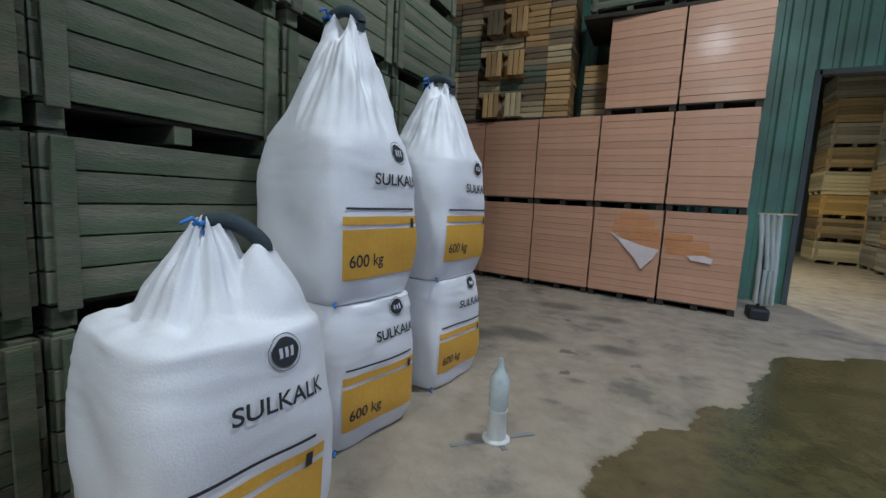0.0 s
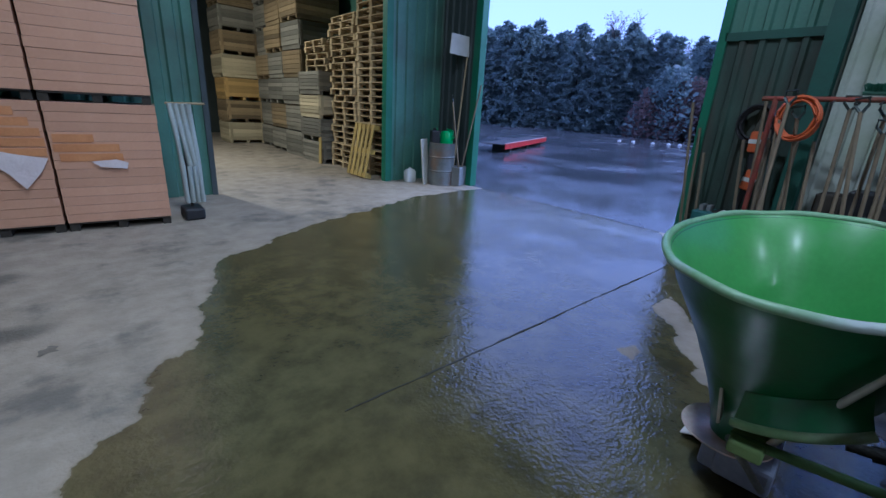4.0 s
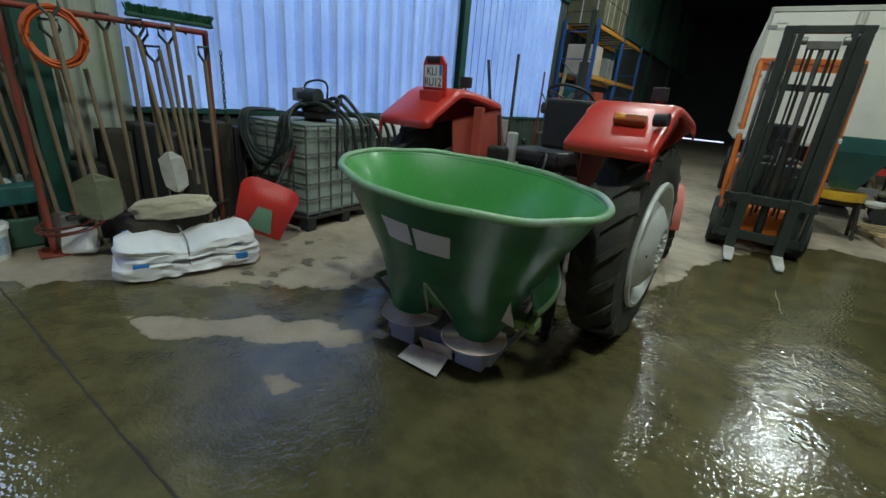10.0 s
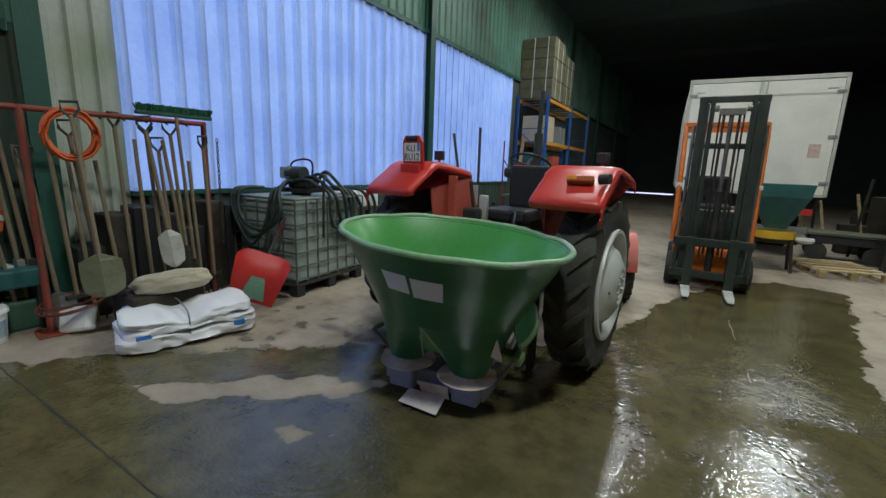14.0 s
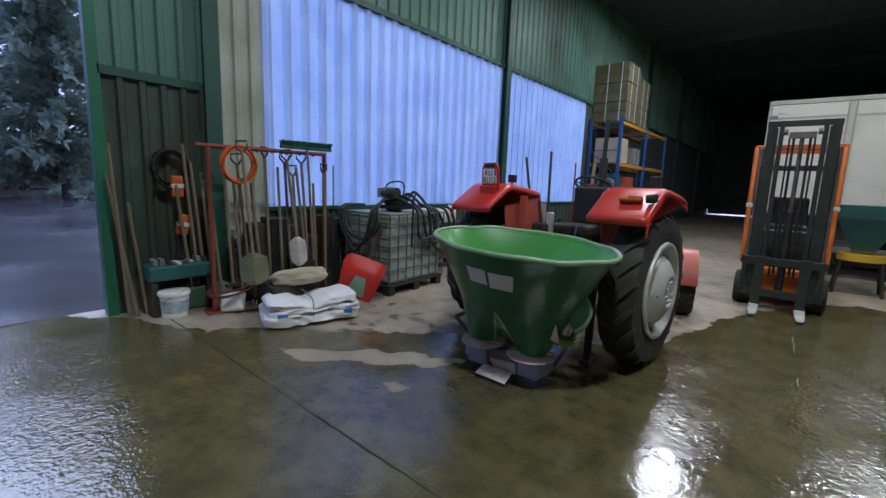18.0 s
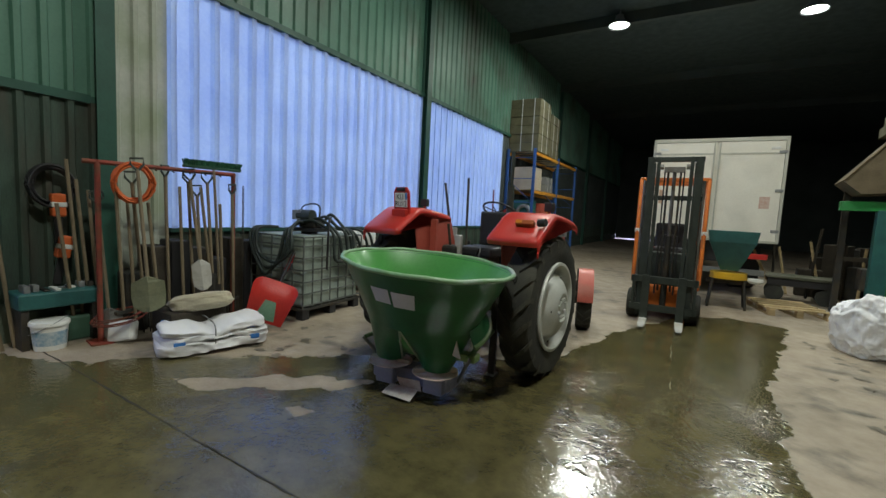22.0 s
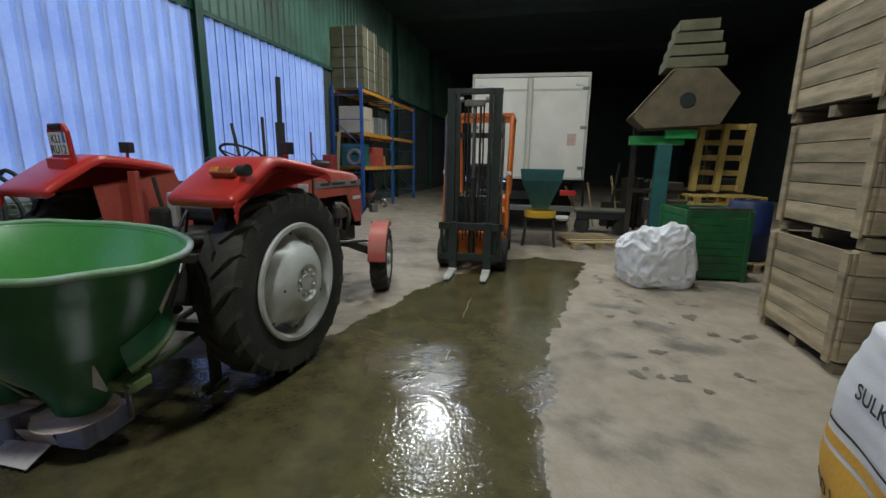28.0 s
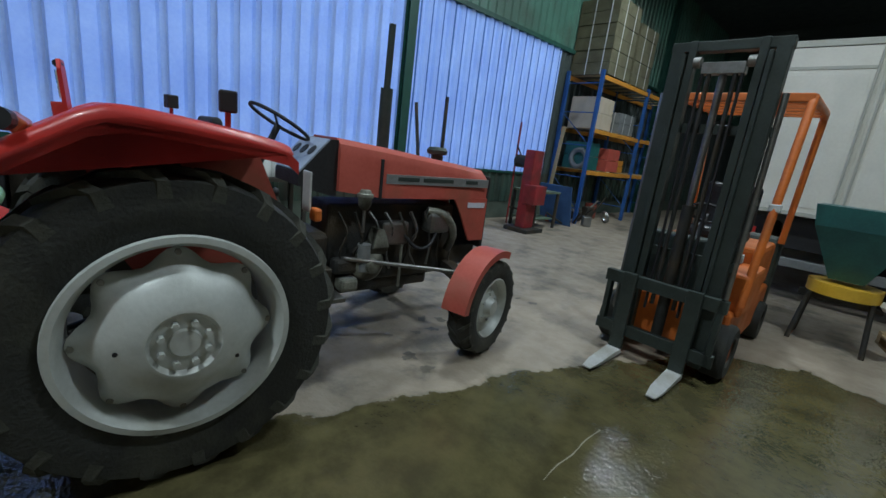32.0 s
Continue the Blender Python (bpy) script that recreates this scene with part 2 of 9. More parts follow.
M_IBC = mat("milky_tank_plastic", (0.37, 0.43, 0.38), (0.26, 0.32, 0.275), rough=0.5, scale=2, c=(0.1, 0.13, 0.1), cscale=1.8)
M_CAGE = mat("galvanised_cage", (0.15, 0.17, 0.16), (0.09, 0.10, 0.095), rough=0.5, metal=0.5)
M_BLUERACK = mat("blue_rack_steel", (0.03, 0.10, 0.32), (0.02, 0.07, 0.23), rough=0.45)
M_YELLOWRACK = mat("yellow_orange_beam", (0.65, 0.30, 0.03), (0.5, 0.22, 0.03), rough=0.5)
M_GREENPAINT = mat("bright_green_paint", (0.02, 0.30, 0.06), (0.015, 0.2, 0.045), rough=0.4, c=(0.05, 0.12, 0.06), cscale=2)
M_TEALPAINT = mat("teal_paint", (0.03, 0.14, 0.13), (0.02, 0.09, 0.09), rough=0.4)
M_REDPLASTIC = mat("red_plastic", (0.55, 0.03, 0.02), (0.42, 0.02, 0.02), rough=0.4)
M_REDRUST = mat("rusty_red_tube", (0.28, 0.05, 0.03), (0.18, 0.035, 0.025), rough=0.6, c=(0.12, 0.06, 0.03), cscale=6)
M_TOOLWOOD = mat("tool_handle_wood", (0.24, 0.19, 0.12), (0.14, 0.11, 0.07), rough=0.7, scale=6, stretch=(1, 1, 0.3))
M_ORANGEHOSE = mat("orange_cable", (0.65, 0.13, 0.03), (0.5, 0.1, 0.02), rough=0.5)
M_HOSE = mat("dark_green_hose", (0.018, 0.03, 0.026), (0.012, 0.018, 0.016), rough=0.45)
M_WHITEPLASTIC = mat("white_plastic", (0.72, 0.73, 0.72), (0.6, 0.62, 0.6), rough=0.45, scale=4, c=(0.45, 0.43, 0.36), cscale=3, cut=(0.55, 0.9))
M_PAPER = mat("pale_sticker", (0.66, 0.66, 0.72), (0.56, 0.56, 0.62), rough=0.5)
M_BARREL = mat("grey_steel_drum", (0.20, 0.21, 0.20), (0.12, 0.13, 0.12), rough=0.5, metal=0.3, c=(0.2, 0.12, 0.07), cscale=3)
M_FLIMSY = mat("crumpled_white_film", (0.84, 0.85, 0.88), (0.76, 0.78, 0.83), rough=0.45, scale=6, fine=14, bump=0.5)
M_ALU = mat("dusty_aluminium", (0.62, 0.62, 0.60), (0.5, 0.5, 0.47), rough=0.45, metal=0.3, scale=6, c=(0.4, 0.38, 0.3), cscale=5, cut=(0.5, 0.8))
M_DULLZINC = mat("dull_zinc", (0.2, 0.21, 0.13), (0.13, 0.14, 0.09), rough=0.6, metal=0.3, scale=6)
M_AMBER = mat("amber_lens", (0.35, 0.09, 0.03), (0.25, 0.06, 0.02), rough=0.25)


# ---- mesh helpers ----
def box(bm, x0, x1, y0, y1, z0, z1, bevel=0.0, m=None):
    r = bmesh.ops.create_cube(bm, size=1.0)
    vs = r["verts"]
    bmesh.ops.scale(bm, vec=(abs(x1 - x0), abs(y1 - y0), abs(z1 - z0)), verts=vs)
    bmesh.ops.translate(bm, vec=((x0 + x1) / 2, (y0 + y1) / 2, (z0 + z1) / 2), verts=vs)
    if bevel:
        es = list({e for v in vs for e in v.link_edges})
        g = bmesh.ops.bevel(bm, geom=es, offset=bevel, segments=2, affect="EDGES", profile=0.5)
        vs = list({v for f in g["faces"] for v in f.verts} | {v for v in vs if v.is_valid})
    if m is not None:
        bmesh.ops.transform(bm, matrix=m, verts=vs)
    return vs


def rod(bm, p, q, r, seg=10, r2=None, cap=True):
    p, q = Vector(p), Vector(q)
    d = q - p
    g = bmesh.ops.create_cone(bm, cap_ends=cap, segments=seg, radius1=r, radius2=r if r2 is None else r2, depth=d.length)
    turn = d.to_track_quat("Z", "Y").to_matrix().to_4x4()
    bmesh.ops.transform(bm, matrix=Matrix.Translation((p + q) / 2) @ turn, verts=g["verts"])
    return g["verts"]


def tube(bm, pts, r, seg=8):
    """A round tube along a line of points."""
    pts = [Vector(p) for p in pts]
    rings = []
    up = Vector((0, 0, 1))
    for i, p in enumerate(pts):
        d = (pts[min(i + 1, len(pts) - 1)] - pts[max(i - 1, 0)]).normalized()
        s = d.cross(up)
        s = d.cross(Vector((1, 0, 0))) if s.length < 1e-3 else s
        s.normalize()
        u = s.cross(d)
        rings.append([bm.verts.new(p + (s * math.cos(a) + u * math.sin(a)) * r) for a in [math.tau * k / seg for k in range(seg)]])
    for a, b in zip(rings, rings[1:]):
        for k in range(seg):
            bm.faces.new((a[k], a[(k + 1) % seg], b[(k + 1) % seg], b[k]))
    bm.faces.new(rings[0][::-1])
    bm.faces.new(rings[-1])


def eased(pts, per=6):
    """A smooth line through the points."""
    p = [Vector(q) for q in pts]
    p = [p[0] * 2 - p[1]] + p + [p[-1] * 2 - p[-2]]
    out = []
    for a, b, c, d in zip(p, p[1:], p[2:], p[3:]):
        for k in range(per):
            t = k / per
            out.append(0.5 * (2 * b + (c - a) * t + (2 * a - 5 * b + 4 * c - d) * t * t + (3 * b - a - 3 * c + d) * t ** 3))
    return out + [p[-2]]


def lathe(bm, prof, seg=32, m=None, arc=math.tau):
    """A profile of (radius, height) turned round z."""
    full = abs(arc - math.tau) < 1e-6
    rings = []
    for k in range(seg if full else seg + 1):
        a = arc * k / seg
        rings.append([bm.verts.new(Vector((r * math.cos(a), r * math.sin(a), h))) for r, h in prof])
    n = len(rings)
    for k in range(n if full else n - 1):
        a, b = rings[k], rings[(k + 1) % n]
        for i in range(len(prof) - 1):
            bm.faces.new((a[i], b[i], b[i + 1], a[i + 1]))
    vs = [v for r in rings for v in r]
    bmesh.ops.remove_doubles(bm, verts=vs, dist=1e-5)
    vs = [v for v in vs if v.is_valid]
    if m is not None:
        bmesh.ops.transform(bm, matrix=m, verts=vs)
    return vs


def loft(bm, rings, close=True, caps=True):
    """Skins rings of points, each of the same count."""
    vr = [[bm.verts.new(Vector(p)) for p in r] for r in rings]
    n = len(vr[0])
    for a, b in zip(vr, vr[1:]):
        for k in range(n if close else n - 1):
            bm.faces.new((a[k], a[(k + 1) % n], b[(k + 1) % n], b[k]))
    if caps:
        bm.faces.new(vr[0][::-1])
        bm.faces.new(vr[-1])
    return [v for r in vr for v in r]


def prism(bm, pts, d, m=None):
    """A flat outline of (x, y) pushed up by d."""
    lo = [bm.verts.new((x, y, 0)) for x, y in pts]
    hi = [bm.verts.new((x, y, d)) for x, y in pts]
    n = len(pts)
    bm.faces.new(lo[::-1])
    bm.faces.new(hi)
    for k in range(n):
        bm.faces.new((lo[k], lo[(k + 1) % n], hi[(k + 1) % n], hi[k]))
    if m is not None:
        bmesh.ops.transform(bm, matrix=m, verts=lo + hi)
    return lo + hi


def mesh(name, bm, material, smooth=None):
    bmesh.ops.recalc_face_normals(bm, faces=bm.faces)
    me = bpy.data.meshes.new(name)
    bm.to_mesh(me)
    bm.free()
    me.materials.append(material)
    if smooth:
        me.polygons.foreach_set("use_smooth", [True] * len(me.polygons))
        me.set_sharp_from_angle(angle=radians(smooth))
    return me


def part(name, bm, material, parent=None, label="", smooth=None, at=None):
    """Links a bmesh as one mesh object, under a thing or a part."""
    ob = new(name, mesh(name, bm, material, smooth))
    if parent is not None:
        ob.parent = parent
    if at is not None:
        ob.matrix_basis = at
    return tagged(ob, label)


def thing(name, m, label, category, group=""):
    ob = new(name)
    ob.empty_display_size = 0.1
    ob.matrix_world = m
    return tagged(ob, label, category, group)


def B():
    return bmesh.new()


def boxpart(name, dims, material, parent, bevel=0.004, label="", at=None):
    bm = B()
    box(bm, *dims, bevel=bevel)
    return part(name, bm, material, parent, label, at=at)


def rodpart(name, p, q, r, material, parent, label="", seg=10, smooth=40):
    bm = B()
    rod(bm, p, q, r, seg)
    return part(name, bm, material, parent, label, smooth)


def corrugated(name, p, q, z0, z1, material, label, pitch=0.25, depth=0.035, category="wall", thick=0.02):
    """Trapezoid sheet from p to q on plan, ribs upright, with real thickness."""
    p, q = Vector((*p, 0)), Vector((*q, 0))
    d = (q - p)
    length = d.length
    d.normalize()
    nrm = Vector((-d.y, d.x, 0))
    prof = []
    s = 0.0
    while s < length:
        for u, h in ((0.0, 0), (0.55, 0), (0.65, 1), (0.9, 1)):
            if s + u * pitch < length:
                prof.append((s + u * pitch, h * depth))
        s += pitch
    prof.append((length, 0))
    bm = B()
    rows = []
    for off, z in ((0, z0), (0, z1), (-thick, z1), (-thick, z0)):
        rows.append([p + d * s + nrm * (h + off) + Vector((0, 0, z)) for s, h in prof])
    vr = [[bm.verts.new(v) for v in r] for r in rows]
    for k in range(4):
        a, b = vr[k], vr[(k + 1) % 4]
        for i in range(len(prof) - 1):
            bm.faces.new((a[i], a[i + 1], b[i + 1], b[i]))
    bm.faces.new([r[0] for r in vr])
    bm.faces.new([r[-1] for r in vr][::-1])
    ob = part(name, bm, material)
    return tagged(ob, label, category, kind="structure")


def structure(name, dims, material, label, category, bevel=0.0):
    bm = B()
    box(bm, *dims, bevel=bevel)
    ob = part(name, bm, material)
    return tagged(ob, label, category, kind="structure")

# ---- structure ----
WX = 6.30            # inner face of the panel wall
OY0, OY1 = 2.95, 7.38  # yard opening along y
OZ = 5.0
CUTY = 8.60          # wall with the inner doorway


def floor_material():
    """Trowelled concrete: a dark wet sheen in the middle, dry pale margins, footprints and stains."""
    m = bpy.data.materials.new("barn_concrete")
    m.use_nodes = True
    n, l = m.node_tree.nodes, m.node_tree.links
    p = n["Principled BSDF"]
    co = n.new("ShaderNodeTexCoord")
    sep = n.new("ShaderNodeSeparateXYZ")
    l.new(co.outputs["Object"], sep.inputs[0])

    def math_(op, a, b=None, c=None):
        q = n.new("ShaderNodeMath")
        q.operation = op
        for i, v in enumerate((a, b, c)):
            if v is None:
                continue
            if isinstance(v, (int, float)):
                q.inputs[i].default_value = v
            else:
                l.new(v, q.inputs[i])
        return q.outputs[0]

    def noise_(scale, detail=5, rough=0.55):
        q = n.new("ShaderNodeTexNoise")
        q.inputs["Scale"].default_value, q.inputs["Detail"].default_value, q.inputs["Roughness"].default_value = scale, detail, rough
        l.new(co.outputs["Object"], q.inputs[0])
        return q.outputs[0]

    def range_(v, a, b, c=0.0, d=1.0, smooth=True):
        q = n.new("ShaderNodeMapRange")
        q.interpolation_type = "SMOOTHSTEP" if smooth else "LINEAR"
        for i, x in enumerate((a, b, c, d)):
            q.inputs[i + 1].default_value = x
        l.new(v, q.inputs[0])
        return q.outputs[0]

    x, y = sep.outputs[0], sep.outputs[1]
    wob = math_("MULTIPLY_ADD", noise_(1.5, 6, 0.62), 1.7, -0.85)
    wob2 = math_("MULTIPLY_ADD", noise_(5.0, 4), 0.7, -0.35)
    w = math_("ADD", wob, wob2)

    at_ = n.new("ShaderNodeAttribute")
    at_.attribute_name = "wet"
    wet = math_("MULTIPLY", at_.outputs["Fac"], -1.0)
    wetm = range_(math_("ADD", wet, math_("MULTIPLY", w, 0.30)), 0.03, -0.03)
    # colours
    big, mid, fine = noise_(0.5, 6), noise_(4.0, 6, 0.65), noise_(45.0, 4)
    dry = n.new("ShaderNodeMix")
    dry.data_type = "RGBA"
    l.new(range_(math_("MULTIPLY_ADD", mid, 0.6, math_("MULTIPLY", big, 0.5)), 0.35, 0.75), dry.inputs[0])
    dry.inputs[6].default_value, dry.inputs[7].default_value = (0.35, 0.29, 0.215, 1), (0.25, 0.207, 0.15, 1)
    spots = range_(math_("MULTIPLY", noise_(1.9, 7, 0.62), math_("ADD", big, 0.5)), 0.50, 0.70)
    st = n.new("ShaderNodeMix")
    st.data_type = "RGBA"
    l.new(math_("MULTIPLY", spots, 0.8), st.inputs[0])
    l.new(dry.outputs[2], st.inputs[6])
    st.inputs[7].default_value = (0.10, 0.09, 0.07, 1)
    oil_ = n.new("ShaderNodeAttribute")
    oil_.attribute_name = "oil"
    soak = range_(math_("ADD", oil_.outputs["Fac"], math_("MULTIPLY", w, 0.9)), 0.15, 1.15)
    oil = n.new("ShaderNodeMix")
    oil.data_type = "RGBA"
    l.new(math_("MULTIPLY", soak, 0.85), oil.inputs[0])
    l.new(st.outputs[2], oil.inputs[6])
    oil.inputs[7].default_value = (0.075, 0.068, 0.05, 1)
    wc = n.new("ShaderNodeMix")
    wc.data_type = "RGBA"
    l.new(range_(mid, 0.3, 0.7), wc.inputs[0])
    wc.inputs[6].default_value, wc.inputs[7].default_value = (0.112, 0.098, 0.042, 1), (0.060, 0.053, 0.024, 1)
    fin = n.new("ShaderNodeMix")
    fin.data_type = "RGBA"
    l.new(wetm, fin.inputs[0])
    l.new(oil.outputs[2], fin.inputs[6])
    l.new(wc.outputs[2], fin.inputs[7])
    l.new(fin.outputs[2], p.inputs["Base Color"])
    film = range_(math_("ADD", noise_(1.3, 5), math_("MULTIPLY", mid, 0.35)), 0.5, 0.9, 0.065, 0.21)
    ro = n.new("ShaderNodeMix")
    l.new(wetm, ro.inputs[0])
    l.new(range_(mid, 0.3, 0.7, 0.55, 0.75), ro.inputs[2])
    l.new(film, ro.inputs[3])
    l.new(ro.outputs[0], p.inputs["Roughness"])
    p.inputs["Specular IOR Level"].default_value = 0.70
    p.inputs["IOR"].default_value = 1.62
    bp = n.new("ShaderNodeBump")
    bp.inputs["Strength"].default_value, bp.inputs["Distance"].default_value = 0.55, 0.013
    l.new(math_("MULTIPLY_ADD", noise_(75.0, 1), 0.22, math_("MULTIPLY_ADD", noise_(40.0, 1), 0.55, math_("MULTIPLY", noise_(17.0, 2, 0.6), 0.9))), bp.inputs["Height"])
    rip = range_(noise_(0.9, 4, 0.6), 0.34, 0.62, 0.15, 0.44)
    bs = n.new("ShaderNodeMix")
    l.new(wetm, bs.inputs[0])
    bs.inputs[2].default_value = 0.5
    l.new(rip, bs.inputs[3])
    l.new(bs.outputs[0], bp.inputs["Strength"])
    l.new(bp.outputs[0], p.inputs["Normal"])
    return m


# the wet area and the dry islands in it, on plan
WET = [(-0.4, 2.0), (-0.4, 2.5), (0.45, 3.83), (1.06, 5.3), (2.6, 6.2), (4.8, 6.96), (6.9, 7.05), (6.9, 3.5), (6.0, 2.8), (5.08, 2.42), (4.75, 1.85), (4.0, 1.26), (3.3, 0.65),
       (2.6, 0.1), (1.75, -0.5), (1.5, -1.2), (1.33, -2.1), (1.05, -2.75), (0.6, -4.0), (-0.17, -4.6), (-0.87, -4.4), (-0.7, -3.1), (-0.49, -2.1), (-0.24, -1.1), (-0.34, -0.2), (-0.24, 0.3), (-0.3, 0.9)]
DRY_1 = [(4.20, 2.14), (4.0, 1.93), (3.72, 1.74), (3.60, 1.56), (3.45, 1.50), (3.31, 1.37), (3.05, 1.24), (2.82, 1.16), (2.86, 1.34), (2.95, 1.55), (3.10, 1.52), (3.24, 1.66), (3.47, 1.78), (3.58, 1.94), (3.80, 2.18), (3.92, 2.10)]
DRY_2 = [(2.84, 1.98), (2.95, 1.89), (2.62, 1.72)]


OIL = [(-1.45, 4.45, 0.42, 0.28), (-1.3, 6.05, 0.45, 0.24), (-0.65, 5.7, 0.34, 0.22), (-0.5, 4.5, 0.26, 0.16), (-1.9, 4.2, 0.3, 0.3), (-0.82, 3.02, 0.12, 0.08), (-0.7, 3.5, 0.12, 0.07),
       (-1.0, -2.2, 0.3, 0.12), (-1.5, -1.2, 0.28, 0.12), (-0.9, -0.9, 0.2, 0.1), (3.9, 0.6, 0.2, 0.1)]


def inside(poly, px, py):
    """Signed distance to an outline, positive inside, for arrays of points."""
    best = np.full(px.shape, 1e9)
    odd = np.zeros(px.shape, bool)
    for (x0, y0), (x1, y1) in zip(poly, poly[1:] + poly[:1]):
        dx, dy = x1 - x0, y1 - y0
        f = np.clip(((px - x0) * dx + (py - y0) * dy) / (dx * dx + dy * dy), 0, 1)
        best = np.minimum(best, np.hypot(px - x0 - f * dx, py - y0 - f * dy))
        cross = (y0 > py) != (y1 > py)
        odd ^= cross & (px < dx * (py - y0) / (dy if dy else 1e-9) + x0)
    return np.where(odd, best, -best)


M_FLOOR = floor_material()
M_JOINT = mat("dark_joint", (0.03, 0.028, 0.02), rough=0.8)
M_ASPHALT = mat("wet_asphalt", (0.09, 0.09, 0.095), (0.05, 0.05, 0.054), rough=0.05, rough2=0.30, scale=0.35, fine=25, bump=0.12, c=(0.12, 0.12, 0.12), cscale=0.25)
M_ASPHALT.node_tree.nodes["Principled BSDF"].inputs["Specular IOR Level"].default_value = 0.9

JOINT_Y = 2.52


def floor_sheet():
    xs = np.concatenate([np.linspace(-10.5, -2.5, 9)[:-1], np.linspace(-2.5, WX + 0.35, 150)])
    ys = np.concatenate([np.linspace(-34, -6, 15)[:-1], np.linspace(-6, JOINT_Y - 0.008, 136), [JOINT_Y - 0.003, JOINT_Y + 0.003], np.linspace(JOINT_Y + 0.008, 8.6, 100), np.linspace(8.6, 22, 8)[1:]])
    gx, gy = np.meshgrid(xs, ys)
    gz = np.zeros_like(gx)
    gz[(gx > WX + 0.3)] = -0.012
    near = (gx > -2) & (gx < 6) & (gy > -5) & (gy < 7)
    gz = gz - 0.003 * near * (np.sin(gx * 1.7 + 1) * np.sin(gy * 1.3) + 0.5 * np.sin(gx * 4.1) * np.sin(gy * 3.7 + 2))
    nx, ny = len(xs), len(ys)
    idx = np.arange(nx * ny).reshape(ny, nx)
    faces = np.stack([idx[:-1, :-1], idx[:-1, 1:], idx[1:, 1:], idx[1:, :-1]], -1).reshape(-1, 4)
    me = bpy.data.meshes.new("floor")
    me.from_pydata(np.stack([gx, gy, gz], -1).reshape(-1, 3).tolist(), [], faces.tolist())
    d = inside(WET, gx, gy)
    d = np.minimum(d, -inside(DRY_1, gx, gy) * 1.6)
    d = np.minimum(d, -inside(DRY_2, gx, gy) * 1.6)
    att = me.attributes.new("wet", "FLOAT", "POINT")
    att.data.foreach_set("value", np.clip(d, -1, 1).reshape(-1).astype(np.float32))
    oil = np.zeros_like(gx)
    for ox, oy, ra, rb in OIL:
        oil = np.maximum(oil, 1.3 - np.hypot((gx - ox) / ra, (gy - oy) / rb))
    att = me.attributes.new("oil", "FLOAT", "POINT")
    att.data.foreach_set("value", np.clip(oil, 0, 1).reshape(-1).astype(np.float32))
    me.materials.append(M_FLOOR)
    me.polygons.foreach_set("use_smooth", [True] * len(me.polygons))
    return me


bm = B()
jr = random.Random(4)
jx = [0.95 + 0.08 * k for k in range(68)]
jy = [(JOINT_Y + 0.02 + 0.010 * math.sin(x * 2.3) * 0.3 + jr.uniform(-0.004, 0.004), jr.uniform(0.003, 0.010)) for x in jx]
loft(bm, [[(x, y - w_, 0.0005), (x, y + w_, 0.0005), (x, y + w_, 0.0025), (x, y - w_, 0.0025)] for x, (y, w_) in zip(jx, jy)])
tagged(part("floor_joint", bm, M_JOINT), "dark crumbly joint between two floor slabs", "floor joint", kind="structure")
bm = B()
dx = [(0.515 + 0.006 * math.sin(k * 1.3) + 0.003 * k, -0.45 - 0.07 * k) for k in range(24)]
loft(bm, [[(x - w_, y, 0.0008), (x + w_, y, 0.0008), (x + w_, y, 0.0026), (x - w_, y, 0.0026)] for (x, y), w_ in zip(dx, [jr.uniform(0.0008, 0.005) for _ in dx])])
tagged(part("floor_scratch", bm, mat("pale_scratch", (0.30, 0.28, 0.21), (0.20, 0.18, 0.12), rough=0.7)), "pale scratch drawn across the wet floor", "scratch", kind="structure")
floor = tagged(new("floor", floor_sheet()), "concrete barn floor, wet and dark in the middle, dry at the edges", "floor", kind="structure")
structure("floor_base", (-10.5, WX + 0.35, -34, 22, -0.35, -0.03), M_CONCRETEWALL, "concrete slab under the barn floor", "floor")
ground = structure("ground", (WX + 0.354, 700, -600, 600, -0.3, -0.02), M_ASPHALT, "wet asphalt yard outside the barn", "ground")
tagged(ground, kind="structure")

# panel wall, from the yard opening southwards
T = 0.12
structure("wall_base", (WX + 0.02, WX + T, -34, OY0, 0.0, 0.45), M_CONCRETEWALL, "low concrete kick wall under the sheets", "wall")
corrugated("wall_door_side", (WX, 1.76), (WX, OY0 - 0.05), 0.42, 2.55, M_GREENGRIMSHADE, "dark green corrugated wall sheet beside the opening", pitch=0.2)
corrugated("wall_door_side_upper", (WX, 1.76), (WX, OY0 - 0.05), 2.62, 7.5, M_GREENWALL, "dark green corrugated upper wall sheet", pitch=0.2)
structure("trim_rail", (WX - 0.05, WX + 0.06, 1.95, OY0 - 0.05, 2.54, 2.63), M_COLUMN, "green steel wall rail", "rail")
corrugated("wall_pale", (WX, 1.14), (WX, 1.76), 0.42, 4.22, M_WHITESHEET, "pale grey corrugated wall sheet", pitch=0.2)
corrugated("wall_translucent_1", (WX, -4.45), (WX, 1.14), 1.16, 4.24, M_CLEARSHEET, "translucent corrugated sheets glowing with blue daylight", pitch=0.28, depth=0.06, thick=0.006)
corrugated("wall_translucent_2", (WX, -9.4), (WX, -4.45), 1.16, 4.24, M_CLEARSHEET, "translucent corrugated sheets glowing with blue daylight", pitch=0.28, depth=0.06, thick=0.006)
# coloured dark to stand for the shaded clutter behind the tools
corrugated("wall_low", (WX + 0.005, -34), (WX + 0.005, 1.14), 0.42, 1.16, M_GREENGRIMSHADE, "grimy green corrugated lower wall sheet, darkened like shade behind clutter", pitch=0.25)
